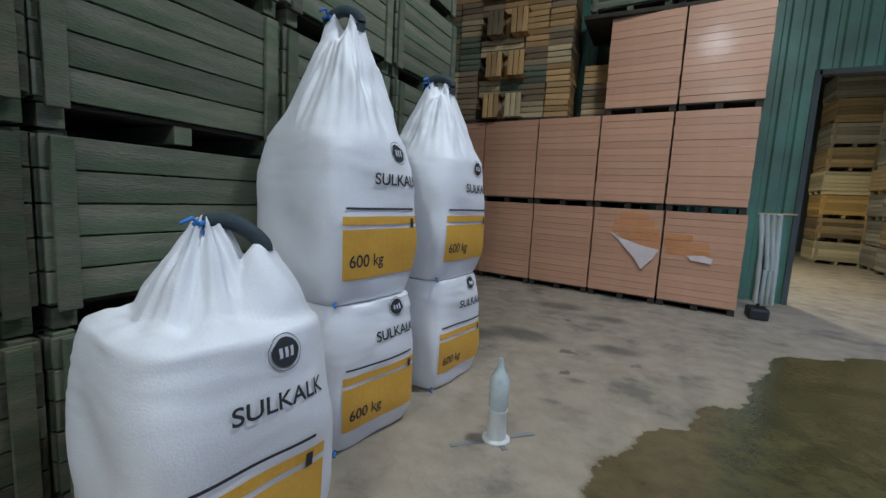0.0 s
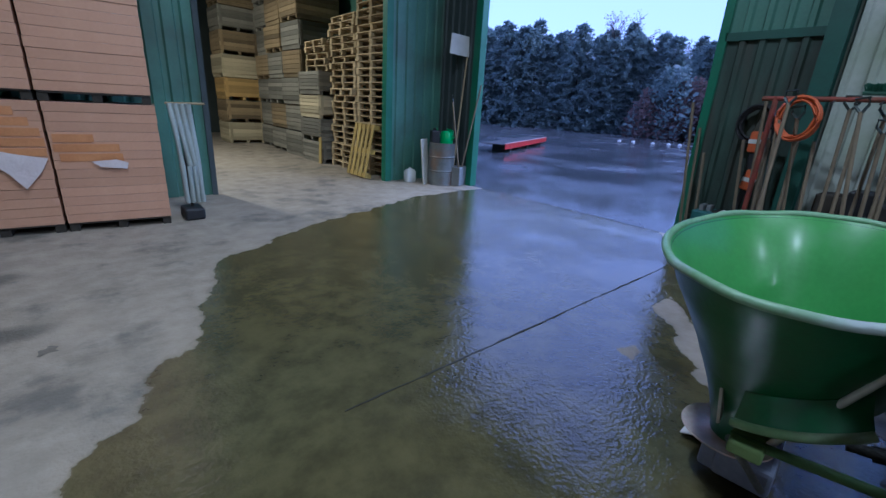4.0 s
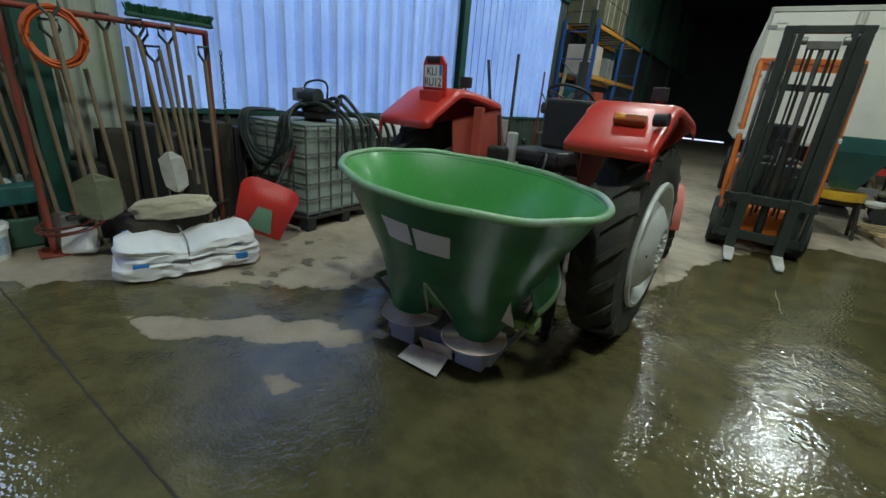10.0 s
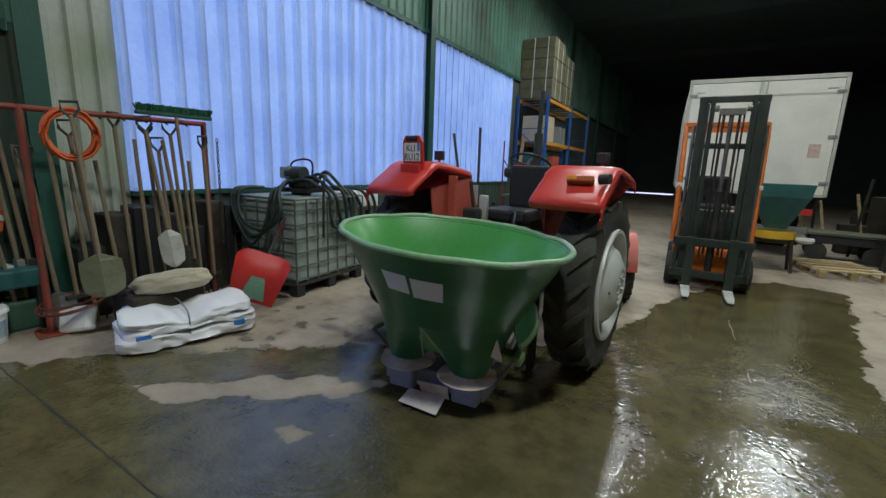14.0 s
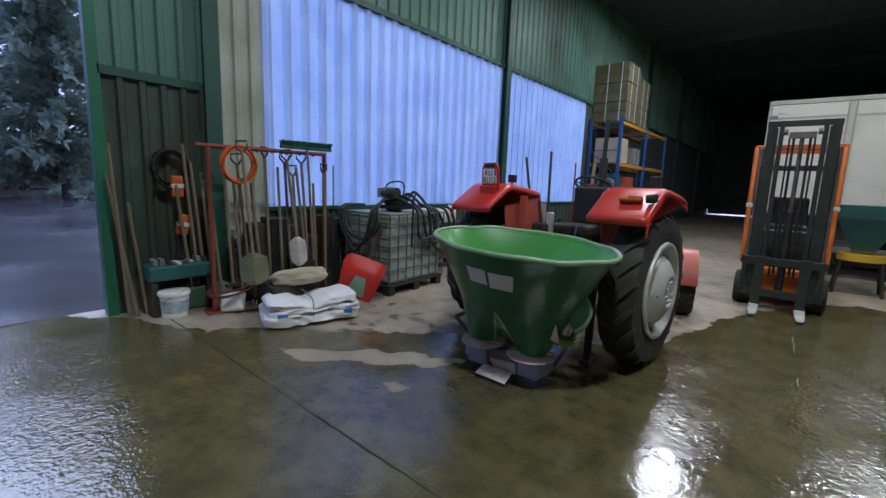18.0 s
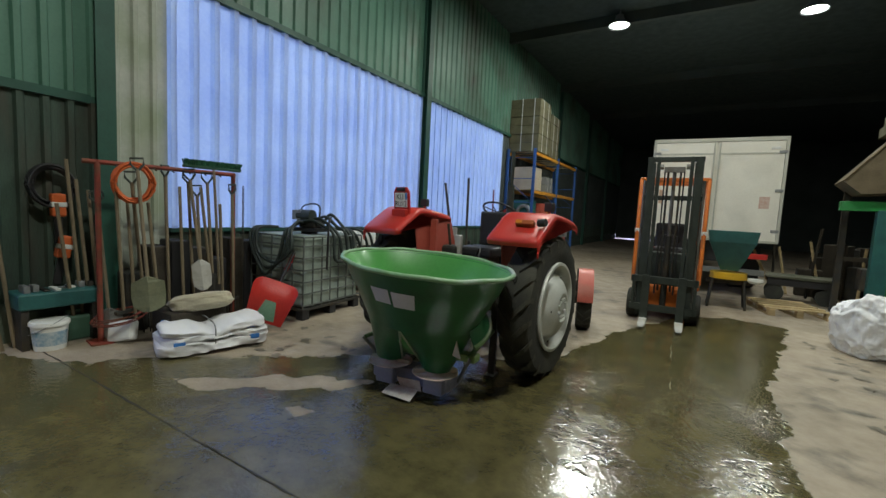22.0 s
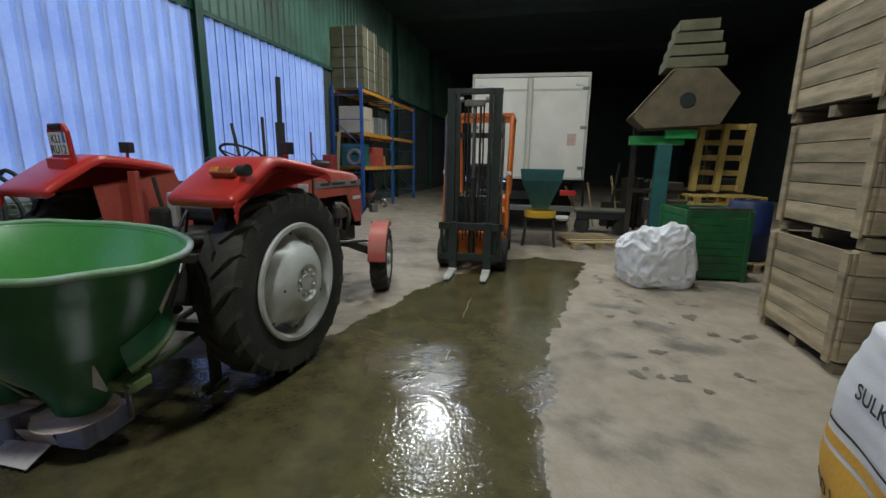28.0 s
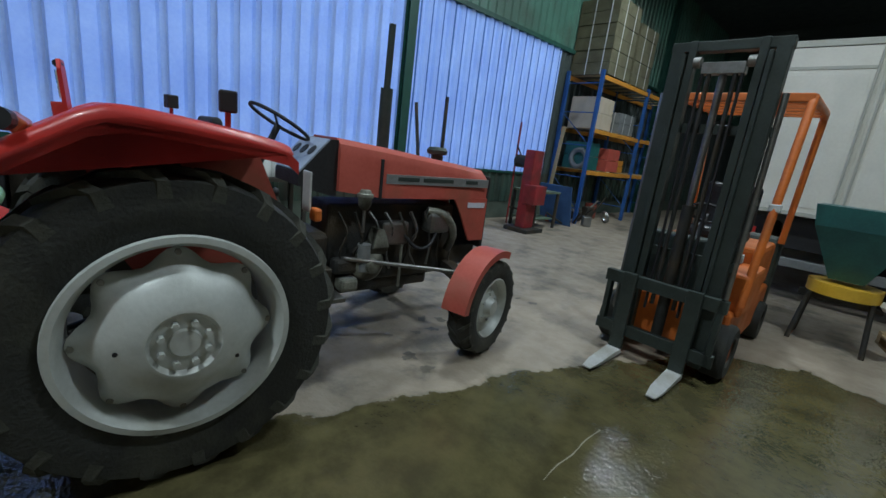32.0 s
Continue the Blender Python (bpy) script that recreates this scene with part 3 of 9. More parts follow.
corrugated("wall_upper", (WX, -34), (WX, 1.76), 4.30, 7.5, M_GREENWALL, "dark green corrugated upper wall sheet", pitch=0.25)
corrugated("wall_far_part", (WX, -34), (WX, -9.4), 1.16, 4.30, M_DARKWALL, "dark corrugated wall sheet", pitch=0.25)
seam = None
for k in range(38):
    # dark strips painting the shaded, overlapping rib sides of the light sheets
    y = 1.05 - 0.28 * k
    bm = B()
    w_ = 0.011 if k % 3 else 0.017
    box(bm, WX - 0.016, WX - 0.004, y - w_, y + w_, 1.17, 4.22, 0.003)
    ob = part("lap_seam_%d" % (k + 1), bm, M_RIBSHADE)
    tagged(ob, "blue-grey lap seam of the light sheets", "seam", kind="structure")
structure("trim_beam", (WX - 0.08, WX + 0.04, -34, 1.76, 4.22, 4.31), M_COLUMN, "green steel beam over the light sheets", "beam")
structure("trim_sill", (WX - 0.05, WX + 0.03, -9.4, 1.14, 1.11, 1.165), M_COLUMN, "green steel sill under the light sheets", "beam")
for i, yy in enumerate((1.85, -4.55, -15.5, -21.5, -27.5)):
    bm = B()
    box(bm, -0.09, 0.09, -0.085, -0.07, 0, 7.4)
    box(bm, -0.09, 0.09, 0.07, 0.085, 0, 7.4)
    box(bm, -0.006, 0.006, -0.07, 0.07, 0, 7.4)
    c = part("column_%d" % (i + 1), bm, M_COLUMN, at=pose(WX - 0.1, yy, 0, 0, 0, 90))
    tagged(c, "green painted steel column against the wall", "column", kind="structure")
# posts of the yard opening
structure("door_post_1", (WX - 0.05, WX + 0.10, OY0 - 0.07, OY0 + 0.03, 0.0, OZ), M_GREENFRAME, "green steel post of the yard opening", "post", 0.006)
structure("door_post_2", (WX + 0.25, WX + 0.42, OY1 - 0.02, OY1 + 0.16, 0.0, OZ), M_GREENFRAME, "bright green steel post of the yard opening", "post", 0.006)
structure("lintel", (WX + 0.0, WX + 0.3, OY0 - 0.07, OY1 + 0.16, OZ, OZ + 0.3), M_GREENFRAME, "green steel beam over the yard opening", "beam")
corrugated("wall_over_opening", (WX + 0.1, OY0 - 0.05), (WX + 0.1, CUTY + 0.1), OZ + 0.3, 7.5, M_GREENWALL, "dark green corrugated sheet above the opening", pitch=0.25)
corrugated("wall_return", (WX + 0.3, OY1 + 0.16), (WX + 0.3, CUTY + 0.1), 0.0, OZ + 0.3, M_DARKWALL, "dark wall return beside the opening", pitch=0.2)
# wall with the inner doorway
DX0, DX1, DZ = 1.78, 5.16, 3.65
corrugated("wall_inner_left", (-10.4, CUTY), (DX0, CUTY), 0.0, 7.5, M_GREENWALL, "green-blue corrugated inner wall", pitch=0.25)
corrugated("wall_inner_right", (DX1, CUTY), (WX + 0.3, CUTY), 0.0, 7.5, M_GREENWALL, "green-blue corrugated inner wall", pitch=0.25)
corrugated("wall_inner_over", (DX0, CUTY), (DX1, CUTY), DZ, 7.5, M_GREENWALL, "green-blue corrugated sheet over the doorway", pitch=0.25)
structure("door_frame_1", (DX0 - 0.05, DX0 + 0.03, CUTY - 0.06, CUTY + 0.1, 0, DZ + 0.05), M_DARKWALL, "dark steel jamb of the inner doorway", "door frame")
structure("door_frame_2", (DX1 - 0.03, DX1 + 0.12, CUTY - 0.06, CUTY + 0.1, 0, DZ + 0.05), M_GREENFRAME, "green steel jamb of the inner doorway", "door frame")
structure("door_frame_3", (DX0, DX1, CUTY - 0.06, CUTY + 0.1, DZ - 0.03, DZ + 0.05), M_DARKWALL, "dark steel head of the inner doorway", "door frame")
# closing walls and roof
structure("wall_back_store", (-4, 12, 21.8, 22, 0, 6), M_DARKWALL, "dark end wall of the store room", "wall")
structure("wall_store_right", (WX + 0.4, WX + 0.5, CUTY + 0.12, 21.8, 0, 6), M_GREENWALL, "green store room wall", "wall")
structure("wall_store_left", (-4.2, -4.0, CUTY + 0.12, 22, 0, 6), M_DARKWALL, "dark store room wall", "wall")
structure("ceiling_store", (-4.2, WX + 0.5, CUTY + 0.1, 22, 6, 6.1), M_ROOF, "dark store room ceiling", "ceiling")
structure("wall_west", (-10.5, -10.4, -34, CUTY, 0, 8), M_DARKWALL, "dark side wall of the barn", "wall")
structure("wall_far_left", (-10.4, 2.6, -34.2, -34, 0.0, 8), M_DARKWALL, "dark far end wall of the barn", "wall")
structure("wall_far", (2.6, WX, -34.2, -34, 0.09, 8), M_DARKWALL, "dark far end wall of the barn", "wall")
structure("ceiling", (-10.5, WX + 0.3, -34.2, CUTY + 0.1, 7.5, 7.6), M_ROOF, "dark corrugated barn roof", "ceiling")
for i, yy in enumerate((5.5, 0.5, -4.55, -9.5, -15.5, -21.5)):
    structure("roof_beam_%d" % (i + 1), (-10.4, WX, yy - 0.08, yy + 0.08, 7.2, 7.5), M_DARKWALL, "dark steel roof beam", "beam")


def letters(word, size, parent, material, m, squeeze=1.0, warp=None, name="lettering", thick=0.0012, bold=0.0):
    """Text with the built-in font as a mesh part; warp maps (x, y) of the text to a place."""
    cu = bpy.data.curves.new(name, "FONT")
    cu.body, cu.size, cu.align_x = word, size, "CENTER"
    cu.extrude, cu.offset = 0 if warp else thick, bold * size
    ob = new(name, cu)
    dg = bpy.context.evaluated_depsgraph_get()
    me = bpy.data.meshes.new_from_object(ob.evaluated_get(dg))
    bpy.data.objects.remove(ob)
    bm = B()
    bm.from_mesh(me)
    bpy.data.meshes.remove(me)
    if warp:
        bmesh.ops.triangulate(bm, faces=bm.faces)
        for v in bm.verts:
            v.co = warp(v.co.x * squeeze, v.co.y)
    else:
        bmesh.ops.transform(bm, matrix=m @ Matrix.Diagonal((squeeze, 1, 1, 1)), verts=bm.verts)
    ob = part(name, bm, material, parent, "dark printed letters")
    return ob


# dark damp footprints and drips on the dry floor
M_DAMP = mat("damp_print", (0.17, 0.15, 0.115), (0.12, 0.105, 0.08), rough=0.35, rough2=0.6, scale=8)
pr = random.Random(19)
PRINT = []
for k in range(6):
    bm = B()
    n_ = 18
    rim = [bm.verts.new(((0.10 + 0.03 * math.sin(2 * a + k)) * math.cos(a) * (1 + 0.25 * math.sin(3 * a + k)), (0.075 + 0.02 * math.sin(3 * a + 2 * k)) * math.sin(a) * (1 + 0.3 * math.sin(5 * a + k)), 0.0012)) for a in [math.tau * i / n_ for i in range(n_)]]
    bm.faces.new(rim)
    PRINT.append(mesh("damp_print", bm, M_DAMP))
bm = B()
for x0, x1, y0, y1, count in ((3.5, 4.7, 0.1, 1.3, 16), (2.0, 3.6, -3.6, -1.6, 14), (-2.2, -0.7, -3.6, -0.4, 40), (-1.4, 0.2, 3.6, 5.6, 7), (1.6, 2.4, -2.6, -1.4, 8)):
    for k in range(count):
        b2 = bmesh.new()
        b2.from_mesh(PRINT[pr.randrange(6)])
        sc = pr.uniform(0.2, 0.75)
        bmesh.ops.transform(b2, matrix=pose(pr.uniform(x0, x1), pr.uniform(y0, y1), 0.0018 + 0.00002 * k, 0, 0, pr.uniform(0, 360)) @ Matrix.Diagonal((sc, sc * pr.uniform(0.7, 1.5), 1, 1)), verts=b2.verts)
        me = bpy.data.meshes.new("tmp")
        b2.to_mesh(me)
        b2.free()
        bm.from_mesh(me)
        bpy.data.meshes.remove(me)
tagged(part("damp_prints", bm, M_DAMP), "small dark damp footprints and drips on the dry floor", "stains", kind="stuff")

# ---- tractor ----
def tyre_mesh(radius, rim, width, lug_h):
    """A tyre round the x axis, without its lugs."""
    h, w = radius - rim, width / 2
    prof = [(rim, -w * 0.78), (rim + h * 0.12, -w * 0.92), (rim + h * 0.5, -w), (rim + h * 0.82, -w * 0.93), (radius - lug_h, -w * 0.72), (radius - lug_h * 0.7, 0),
            (radius - lug_h, w * 0.72), (rim + h * 0.82, w * 0.93), (rim + h * 0.5, w), (rim + h * 0.12, w * 0.92), (rim, w * 0.78), (rim - 0.01, 0), (rim, -w * 0.78)]
    bm = B()
    lathe(bm, prof, 56)
    bmesh.ops.transform(bm, matrix=Matrix.Rotation(radians(90), 4, "Y"), verts=bm.verts)
    return bm


def lug_meshes(radius, width, lugs, lug_h):
    """One slanted lug for each side of the tread."""
    made = []
    w = width / 2
    for side in (-1, 1):
        bm = B()
        rings = []
        for s in range(5):
            f = s / 4
            x = side * w * (0.04 + 0.94 * f)
            aa = 0.55 * f * math.tau / lugs * 1.4
            top = radius - (lug_h * 0.15 if f < 0.8 else lug_h * 1.3)
            low = radius - lug_h * 1.6 - (0.0 if f < 0.7 else lug_h * 1.6)
            d = (0.026 if f < 0.9 else 0.02) / 0.66 * (20 / lugs) ** 0.5
            rings.append([(r * math.cos(t), r * math.sin(t), x) for r, t in ((low, aa - d * 1.5), (top, aa - d), (top, aa + d), (low, aa + d * 1.5))])
        loft(bm, rings)
        bmesh.ops.transform(bm, matrix=Matrix.Rotation(radians(90), 4, "Y"), verts=bm.verts)
        made.append(mesh("lug", bm, M_RUBBER))
    return made


REAR_LUGS, FRONT_LUGS = lug_meshes(0.69, 0.31, 20, 0.036), lug_meshes(0.385, 0.2, 20, 0.014)


def put_lugs(parent, meshes, n):
    for k in range(n):
        for side in (0, 1):
            o = new("lug", meshes[side])
            o.parent = parent
            o.matrix_basis = Matrix.Rotation(math.tau * (k + 0.5 * side) / n, 4, "X")


def rear_wheel(parent, x, out):
    """out: -1 where the outer face looks along -x."""
    hub = new("rear_wheel")
    hub.parent = parent
    hub.matrix_basis = pose(x, 0, 0.69)
    tagged(hub, "large lugged tyre on a silver dished wheel")
    part("tyre", tyre_mesh(0.69, 0.41, 0.31, 0.036), M_RUBBER, hub, "muddy black rubber tyre", smooth=35)
    put_lugs(hub, REAR_LUGS, 20)
    turn = Matrix.Rotation(radians(90 * out), 4, "Y")
    bm = B()
    lathe(bm, [(0.435, 0.150), (0.43, 0.170), (0.405, 0.172), (0.395, 0.150), (0.372, 0.09), (0.365, -0.09), (0.39, -0.15), (0.425, -0.17), (0.43, -0.15), (0.40, -0.11), (0.385, 0.0), (0.40, 0.11), (0.435, 0.150)], 56, turn)
    part("rim", bm, M_RIM, hub, "silver steel rim", smooth=35)
    # dished disc with eight scalloped lugs
    bm = B()
    rings = []
    n = 64
    for r0, h in ((0.0, 0.215), (0.055, 0.215), (0.062, 0.205), (0.12, 0.205), (0.135, 0.225), (0.15, 0.225), (0.20, 0.205), (0.27, 0.165), (0.31, 0.115), (0.34, 0.085)):
        ring = []
        for k in range(n):
            a = math.tau * k / n
            rr = max(r0, 0.001)
            if r0 >= 0.31:
                rr = r0 + (0.030 if r0 > 0.32 else 0.012) * math.cos(8 * a) 
            ring.append((rr * math.cos(a), rr * math.sin(a), h))
        rings.append(ring)
    back = [[(p[0], p[1], p[2] - 0.012) for p in r] for r in rings[::-1]]
    loft(bm, rings + back, caps=False)
    bmesh.ops.transform(bm, matrix=turn, verts=bm.verts)
    part("wheel_disc", bm, M_RIM, hub, "silver dished wheel disc", smooth=45)
    for k in range(8):
        a = math.tau * (k + 0.5) / 8
        bm = B()
        rod(bm, (0.09 * math.cos(a), 0.09 * math.sin(a), 0.2), (0.09 * math.cos(a), 0.09 * math.sin(a), 0.232), 0.014, 6)
        bmesh.ops.transform(bm, matrix=turn, verts=bm.verts)
        part("wheel_nut", bm, M_RIM, hub)
        bm = B()
        a = math.tau * k / 8
        rod(bm, (0.352 * math.cos(a), 0.352 * math.sin(a), 0.06), (0.352 * math.cos(a), 0.352 * math.sin(a), 0.105), 0.013, 6)
        bmesh.ops.transform(bm, matrix=turn, verts=bm.verts)
        part("rim_bolt", bm, M_STEEL, hub)
    for k in (1, 3.6):
        a = 0.6 + k
        bm = B()
        rod(bm, (0.225 * math.cos(a), 0.225 * math.sin(a), 0.19), (0.225 * math.cos(a), 0.225 * math.sin(a), 0.1965), 0.009, 10)
        bmesh.ops.transform(bm, matrix=turn, verts=bm.verts)
        part("vent_hole", bm, M_BLACK, hub)
    return hub


def front_wheel(parent, x, y, out):
    hub = new("front_wheel")
    hub.parent = parent
    hub.matrix_basis = pose(x, y, 0.385, 0, 0, 17)
    tagged(hub, "small ribbed tyre on a silver wheel")
    part("tyre", tyre_mesh(0.385, 0.235, 0.2, 0.014), M_RUBBER, hub, "black rubber tyre", smooth=35)
    put_lugs(hub, FRONT_LUGS, 20)
    turn = Matrix.Rotation(radians(90 * out), 4, "Y")
    bm = B()
    lathe(bm, [(0.245, 0.085), (0.235, 0.092), (0.222, 0.08), (0.21, 0.03), (0.15, 0.02), (0.13, 0.045), (0.085, 0.05), (0.07, 0.075), (0.06, 0.10), (0.0, 0.105), (0.0, 0.0), (0.2, 0.0), (0.22, -0.08), (0.245, -0.085)], 40, turn)
    part("rim", bm, M_RIM, hub, "silver steel rim", smooth=35)
    for k in range(6):
        a = math.tau * k / 6
        bm = B()
        rod(bm, (0.105 * math.cos(a), 0.105 * math.sin(a), 0.045), (0.105 * math.cos(a), 0.105 * math.sin(a), 0.064), 0.011, 6)
        bmesh.ops.transform(bm, matrix=turn, verts=bm.verts)
        part("wheel_nut", bm, M_RIM, hub)
    return hub


def shell(bm, prof, x0, x1, th):
    """A bent sheet: a (y, z) line swept from x0 to x1 with thickness th inwards."""
    out = [Vector((0, y, z)) for y, z in prof]
    inn = []
    for i, p in enumerate(out):
        d = (out[min(i + 1, len(out) - 1)] - out[max(i - 1, 0)]).normalized()
        nrm = Vector((0, d.z, -d.y))
        inn.append(p + nrm * th)
    ring = out + inn[::-1]
    loft(bm, [[(x0, p.y, p.z) for p in ring], [(x1, p.y, p.z) for p in ring]])


def crowned_shell(bm, prof, x0, x1, th):
    """A bent sheet whose long edges roll over."""
    line = [Vector((0, q.x, q.y)) for q in eased([(y, z, 0) for y, z in prof], 4)]
    rings = []
    for f, drop in ((0, 0.045), (0.012, 0.022), (0.04, 0.008), (0.10, 0.0), (0.90, 0.0), (0.96, 0.008), (0.988, 0.022), (1, 0.045)):
        out, inn = [], []
        for i, p in enumerate(line):
            d = (line[min(i + 1, len(line) - 1)] - line[max(i - 1, 0)]).normalized()
            nrm = Vector((0, d.z, -d.y)) * (1 if th > 0 else -1)
            out.append(p + nrm * drop)
            inn.append(p + nrm * (drop + abs(th)))
        x = x0 + (x1 - x0) * f
        rings.append([(x, p.y, p.z) for p in out + inn[::-1]])
    loft(bm, rings)


def tractor(m):
    t = thing("tractor", m, "red compact farm tractor with a spreader hitched behind it", "tractor")
    rear_wheel(t, -0.86, -1)
    rear_wheel(t, 0.86, 1)
    front_wheel(t, -0.70, -2.10, -1)
    front_wheel(t, 0.70, -2.10, 1)
    # rear mudguards
    prof = [(0.585, 1.285), (0.60, 1.33), (0.56, 1.375), (0.36, 1.50), (0.26, 1.56), (0.14, 1.585), (-0.20, 1.545), (-0.40, 1.505), (-0.44, 1.47)]
    for s in (-1, 1):
        g = new("mudguard")
        g.parent = t
        tagged(g, "glossy red steel mudguard with a flat top")
        bm = B()
        crowned_shell(bm, prof, s * 0.52, s * 1.03, -0.012)
        part("guard_top", bm, M_RED, g, "glossy red sheet", smooth=50)
        bm = B()   # outer lip
        pts = [(y - 0.01, z - 0.038) for y, z in prof] + [(y - 0.01, z - 0.09) for y, z in prof[::-1]]
        prism(bm, pts, 0.012, Matrix(((0, 0, 1, s * 1.03 - (0.012 if s > 0 else 0)), (1, 0, 0, 0), (0, 1, 0, 0), (0, 0, 0, 1))))
        part("guard_lip", bm, M_RED, g)
        bm = B()   # inner panel
        pts = [(0.30, 1.52), (0.14, 1.575), (-0.40, 1.495), (-0.62, 0.95), (-0.62, 0.80), (0.10, 0.80), (0.22, 1.0)]
        prism(bm, pts, 0.012, Matrix(((0, 0, 1, s * 0.53), (1, 0, 0, 0), (0, 1, 0, 0), (0, 0, 0, 1))))
        part("guard_side", bm, M_PALERED, g, "faded red side panel")
        boxpart("guard_frame", (s * 0.44, s * 0.52, -0.02, 0.02, 0.80, 1.46), M_PALERED, g)
        bm = B()
        box(bm, -0.045, 0.045, -0.035, 0.035, -0.04, 0.05, 0.008)
        lamp_ = part("work_lamp", bm, M_BLACK, t, "small black lamp on the mudguard", at=pose(s * 0.80, -0.22, 1.645, 0, 0, 10 * s))
        rodpart("lamp_stalk", (0, 0, -0.10), (0, 0, -0.03), 0.012, M_RED, lamp_)
    bm = B()
    box(bm, -0.09, 0.09, -0.03, 0.03, -0.026, 0.026, 0.010)
    rl = part("rear_lamp", bm, M_AMBER, t, "amber and red rear lamp", at=pose(-0.83, 0.435, 1.485, 38, 0, 0))
    bm = B()
    rod(bm, (-0.13, 0.02, 0), (-0.20, 0.03, 0), 0.035, 14)
    part("side_lamp", bm, M_BLACK, rl, "round lamp housing")
    bm = B()
    box(bm, 0.02, 0.085, -0.034, 0.034, -0.02, 0.02, 0.008)
    part("amber_lens", bm, mat("orange_lens", (0.6, 0.22, 0.02), rough=0.25), rl, "orange lens")
    # number plate carrier
    pc = new("plate_carrier")
    pc.parent = t
    pc.matrix_basis = pose(0.69, 0.34, 1.475, -4, 0, -4)
    tagged(pc, "red number plate carrier with a white plate")
    bm = B()
    prism(bm, [(-0.12, 0.0), (0.12, 0.0), (0.115, 0.27), (0.085, 0.325), (-0.075, 0.325), (-0.115, 0.27)], 0.02, Matrix(((1, 0, 0, 0), (0, 0, -1, 0.0), (0, 1, 0, 0), (0, 0, 0, 1))))
    part("carrier_board", bm, M_REDPLASTIC, pc)
    bm = B()
    box(bm, -0.105, 0.105, -0.012, 0.055, 0.0, 0.085, 0.008)
    part("rear_lamp_block", bm, M_RED, pc, "red rear lamp block")
    bm = B()
    box(bm, -0.092, 0.092, 0.002, 0.010, 0.105, 0.262, 0.002)
    pl = part("number_plate", bm, M_WHITEPLASTIC, pc, "white number plate with black letters")
    bm = B()
    box(bm, -0.092, -0.068, 0.0102, 0.0135, 0.19, 0.262, 0.0)
    part("blue_band", bm, M_BLUE, pl)
    for word, zz, xx in (("KLI", 0.190, 0.012), ("RU12", 0.115, 0.0)):
        letters(word, 0.085, pl, M_INK, Matrix.Translation((xx, 0.0115, zz)) @ Matrix.Rotation(radians(180), 4, "Z") @ Matrix.Rotation(radians(90), 4, "X"), 0.9)
    rodpart("carrier_lamp", (-0.06, 0.0, 0.30), (0.06, 0.0, 0.30), 0.022, M_BLACK, pc)
    # bonnet
    bon = new("bonnet")
    bon.parent = t
    tagged(bon, "red bonnet with a worn pale stripe")
    bm = B()
    rings = []
    for y, w, zt, zb in ((-1.02, 0.255, 1.545, 1.20), (-1.30, 0.275, 1.52, 1.165), (-1.36, 0.277, 1.515, 1.16), (-2.15, 0.268, 1.435, 1.16), (-2.38, 0.258, 1.405, 1.15), (-2.43, 0.245, 1.37, 1.15)):
        rings.append([(-w, y, zb), (-w, y, zt - 0.10), (-w * 0.93, y, zt - 0.035), (-w * 0.72, y, zt), (w * 0.72, y, zt), (w * 0.93, y, zt - 0.035), (w, y, zt - 0.10), (w, y, zb)])
    loft(bm, rings)
    part("hood", bm, M_PALERED, bon, "faded red hood", smooth=40)
    for s in (-1, 1):
        bm = B()
        box(bm, s * 0.270, s * 0.281, -2.40, -1.37, 1.265, 1.335, 0.002, Matrix.Rotation(radians(0.0), 4, "X"))
        st = part("stripe", bm, M_GREY, bon, "worn silver name stripe")
        for k, (a, b_) in enumerate(((-1.47, -1.66), (-1.70, -2.0), (-2.14, -2.27))):
            boxpart("faded_letters", (s * 0.279, s * 0.284, b_, a, 1.29, 1.318), M_MAST, st, 0.001)
        bm = B()
        pts = [(-2.05, 1.17), (-2.43, 1.17), (-2.43, 0.80), (-2.27, 0.80), (-2.13, 1.05)]
        prism(bm, pts, 0.02, Matrix(((0, 0, 1, s * 0.255 - 0.01), (1, 0, 0, 0), (0, 1, 0, 0), (0, 0, 0, 1))))
        part("side_cowl", bm, M_PALERED, bon)
        boxpart("sticker", (s * 0.268, s * 0.272, -2.40, -2.20, 1.09, 1.135), M_PAPER, bon, 0.001, "pale sticker")
    boxpart("seam", (-0.286, 0.286, -1.340, -1.320, 1.155, 1.435), M_BLACK, bon, 0.002)
    boxpart("grille", (-0.24, 0.24, -2.47, -2.43, 0.72, 1.36), M_BLACK, bon, 0.01, "black front grille")
    bm = B()
    prism(bm, [(-1.02, 1.53), (-0.97, 1.53), (-0.76, 1.30), (-0.76, 1.22), (-0.98, 1.16), (-1.02, 1.16)], 0.44, Matrix(((0, 0, 1, -0.22), (1, 0, 0, 0), (0, 1, 0, 0), (0, 0, 0, 1))))
    part("dashboard", bm, M_BLACK, t, "black dashboard with a pale dial plate")
    bm = B()
    box(bm, -0.215, 0.215, -0.006, 0.006, -0.145, 0.145, 0.003)
    # the pale blue-grey puts the plate's reflection into its colour
    dp = part("dial_plate", bm, mat("bluegrey_dial_plate", (0.42, 0.47, 0.56), (0.30, 0.34, 0.42), rough=0.3, scale=8), t, "blue-grey dial plate", at=pose(0, -0.862, 1.420, 42, 0, 0))
    for k in (-0.13, 0.0, 0.13):
        rodpart("dial", (k, 0.004, 0.03), (k, 0.011, 0.03), 0.040, M_INK, dp, seg=18)
    bm = B()
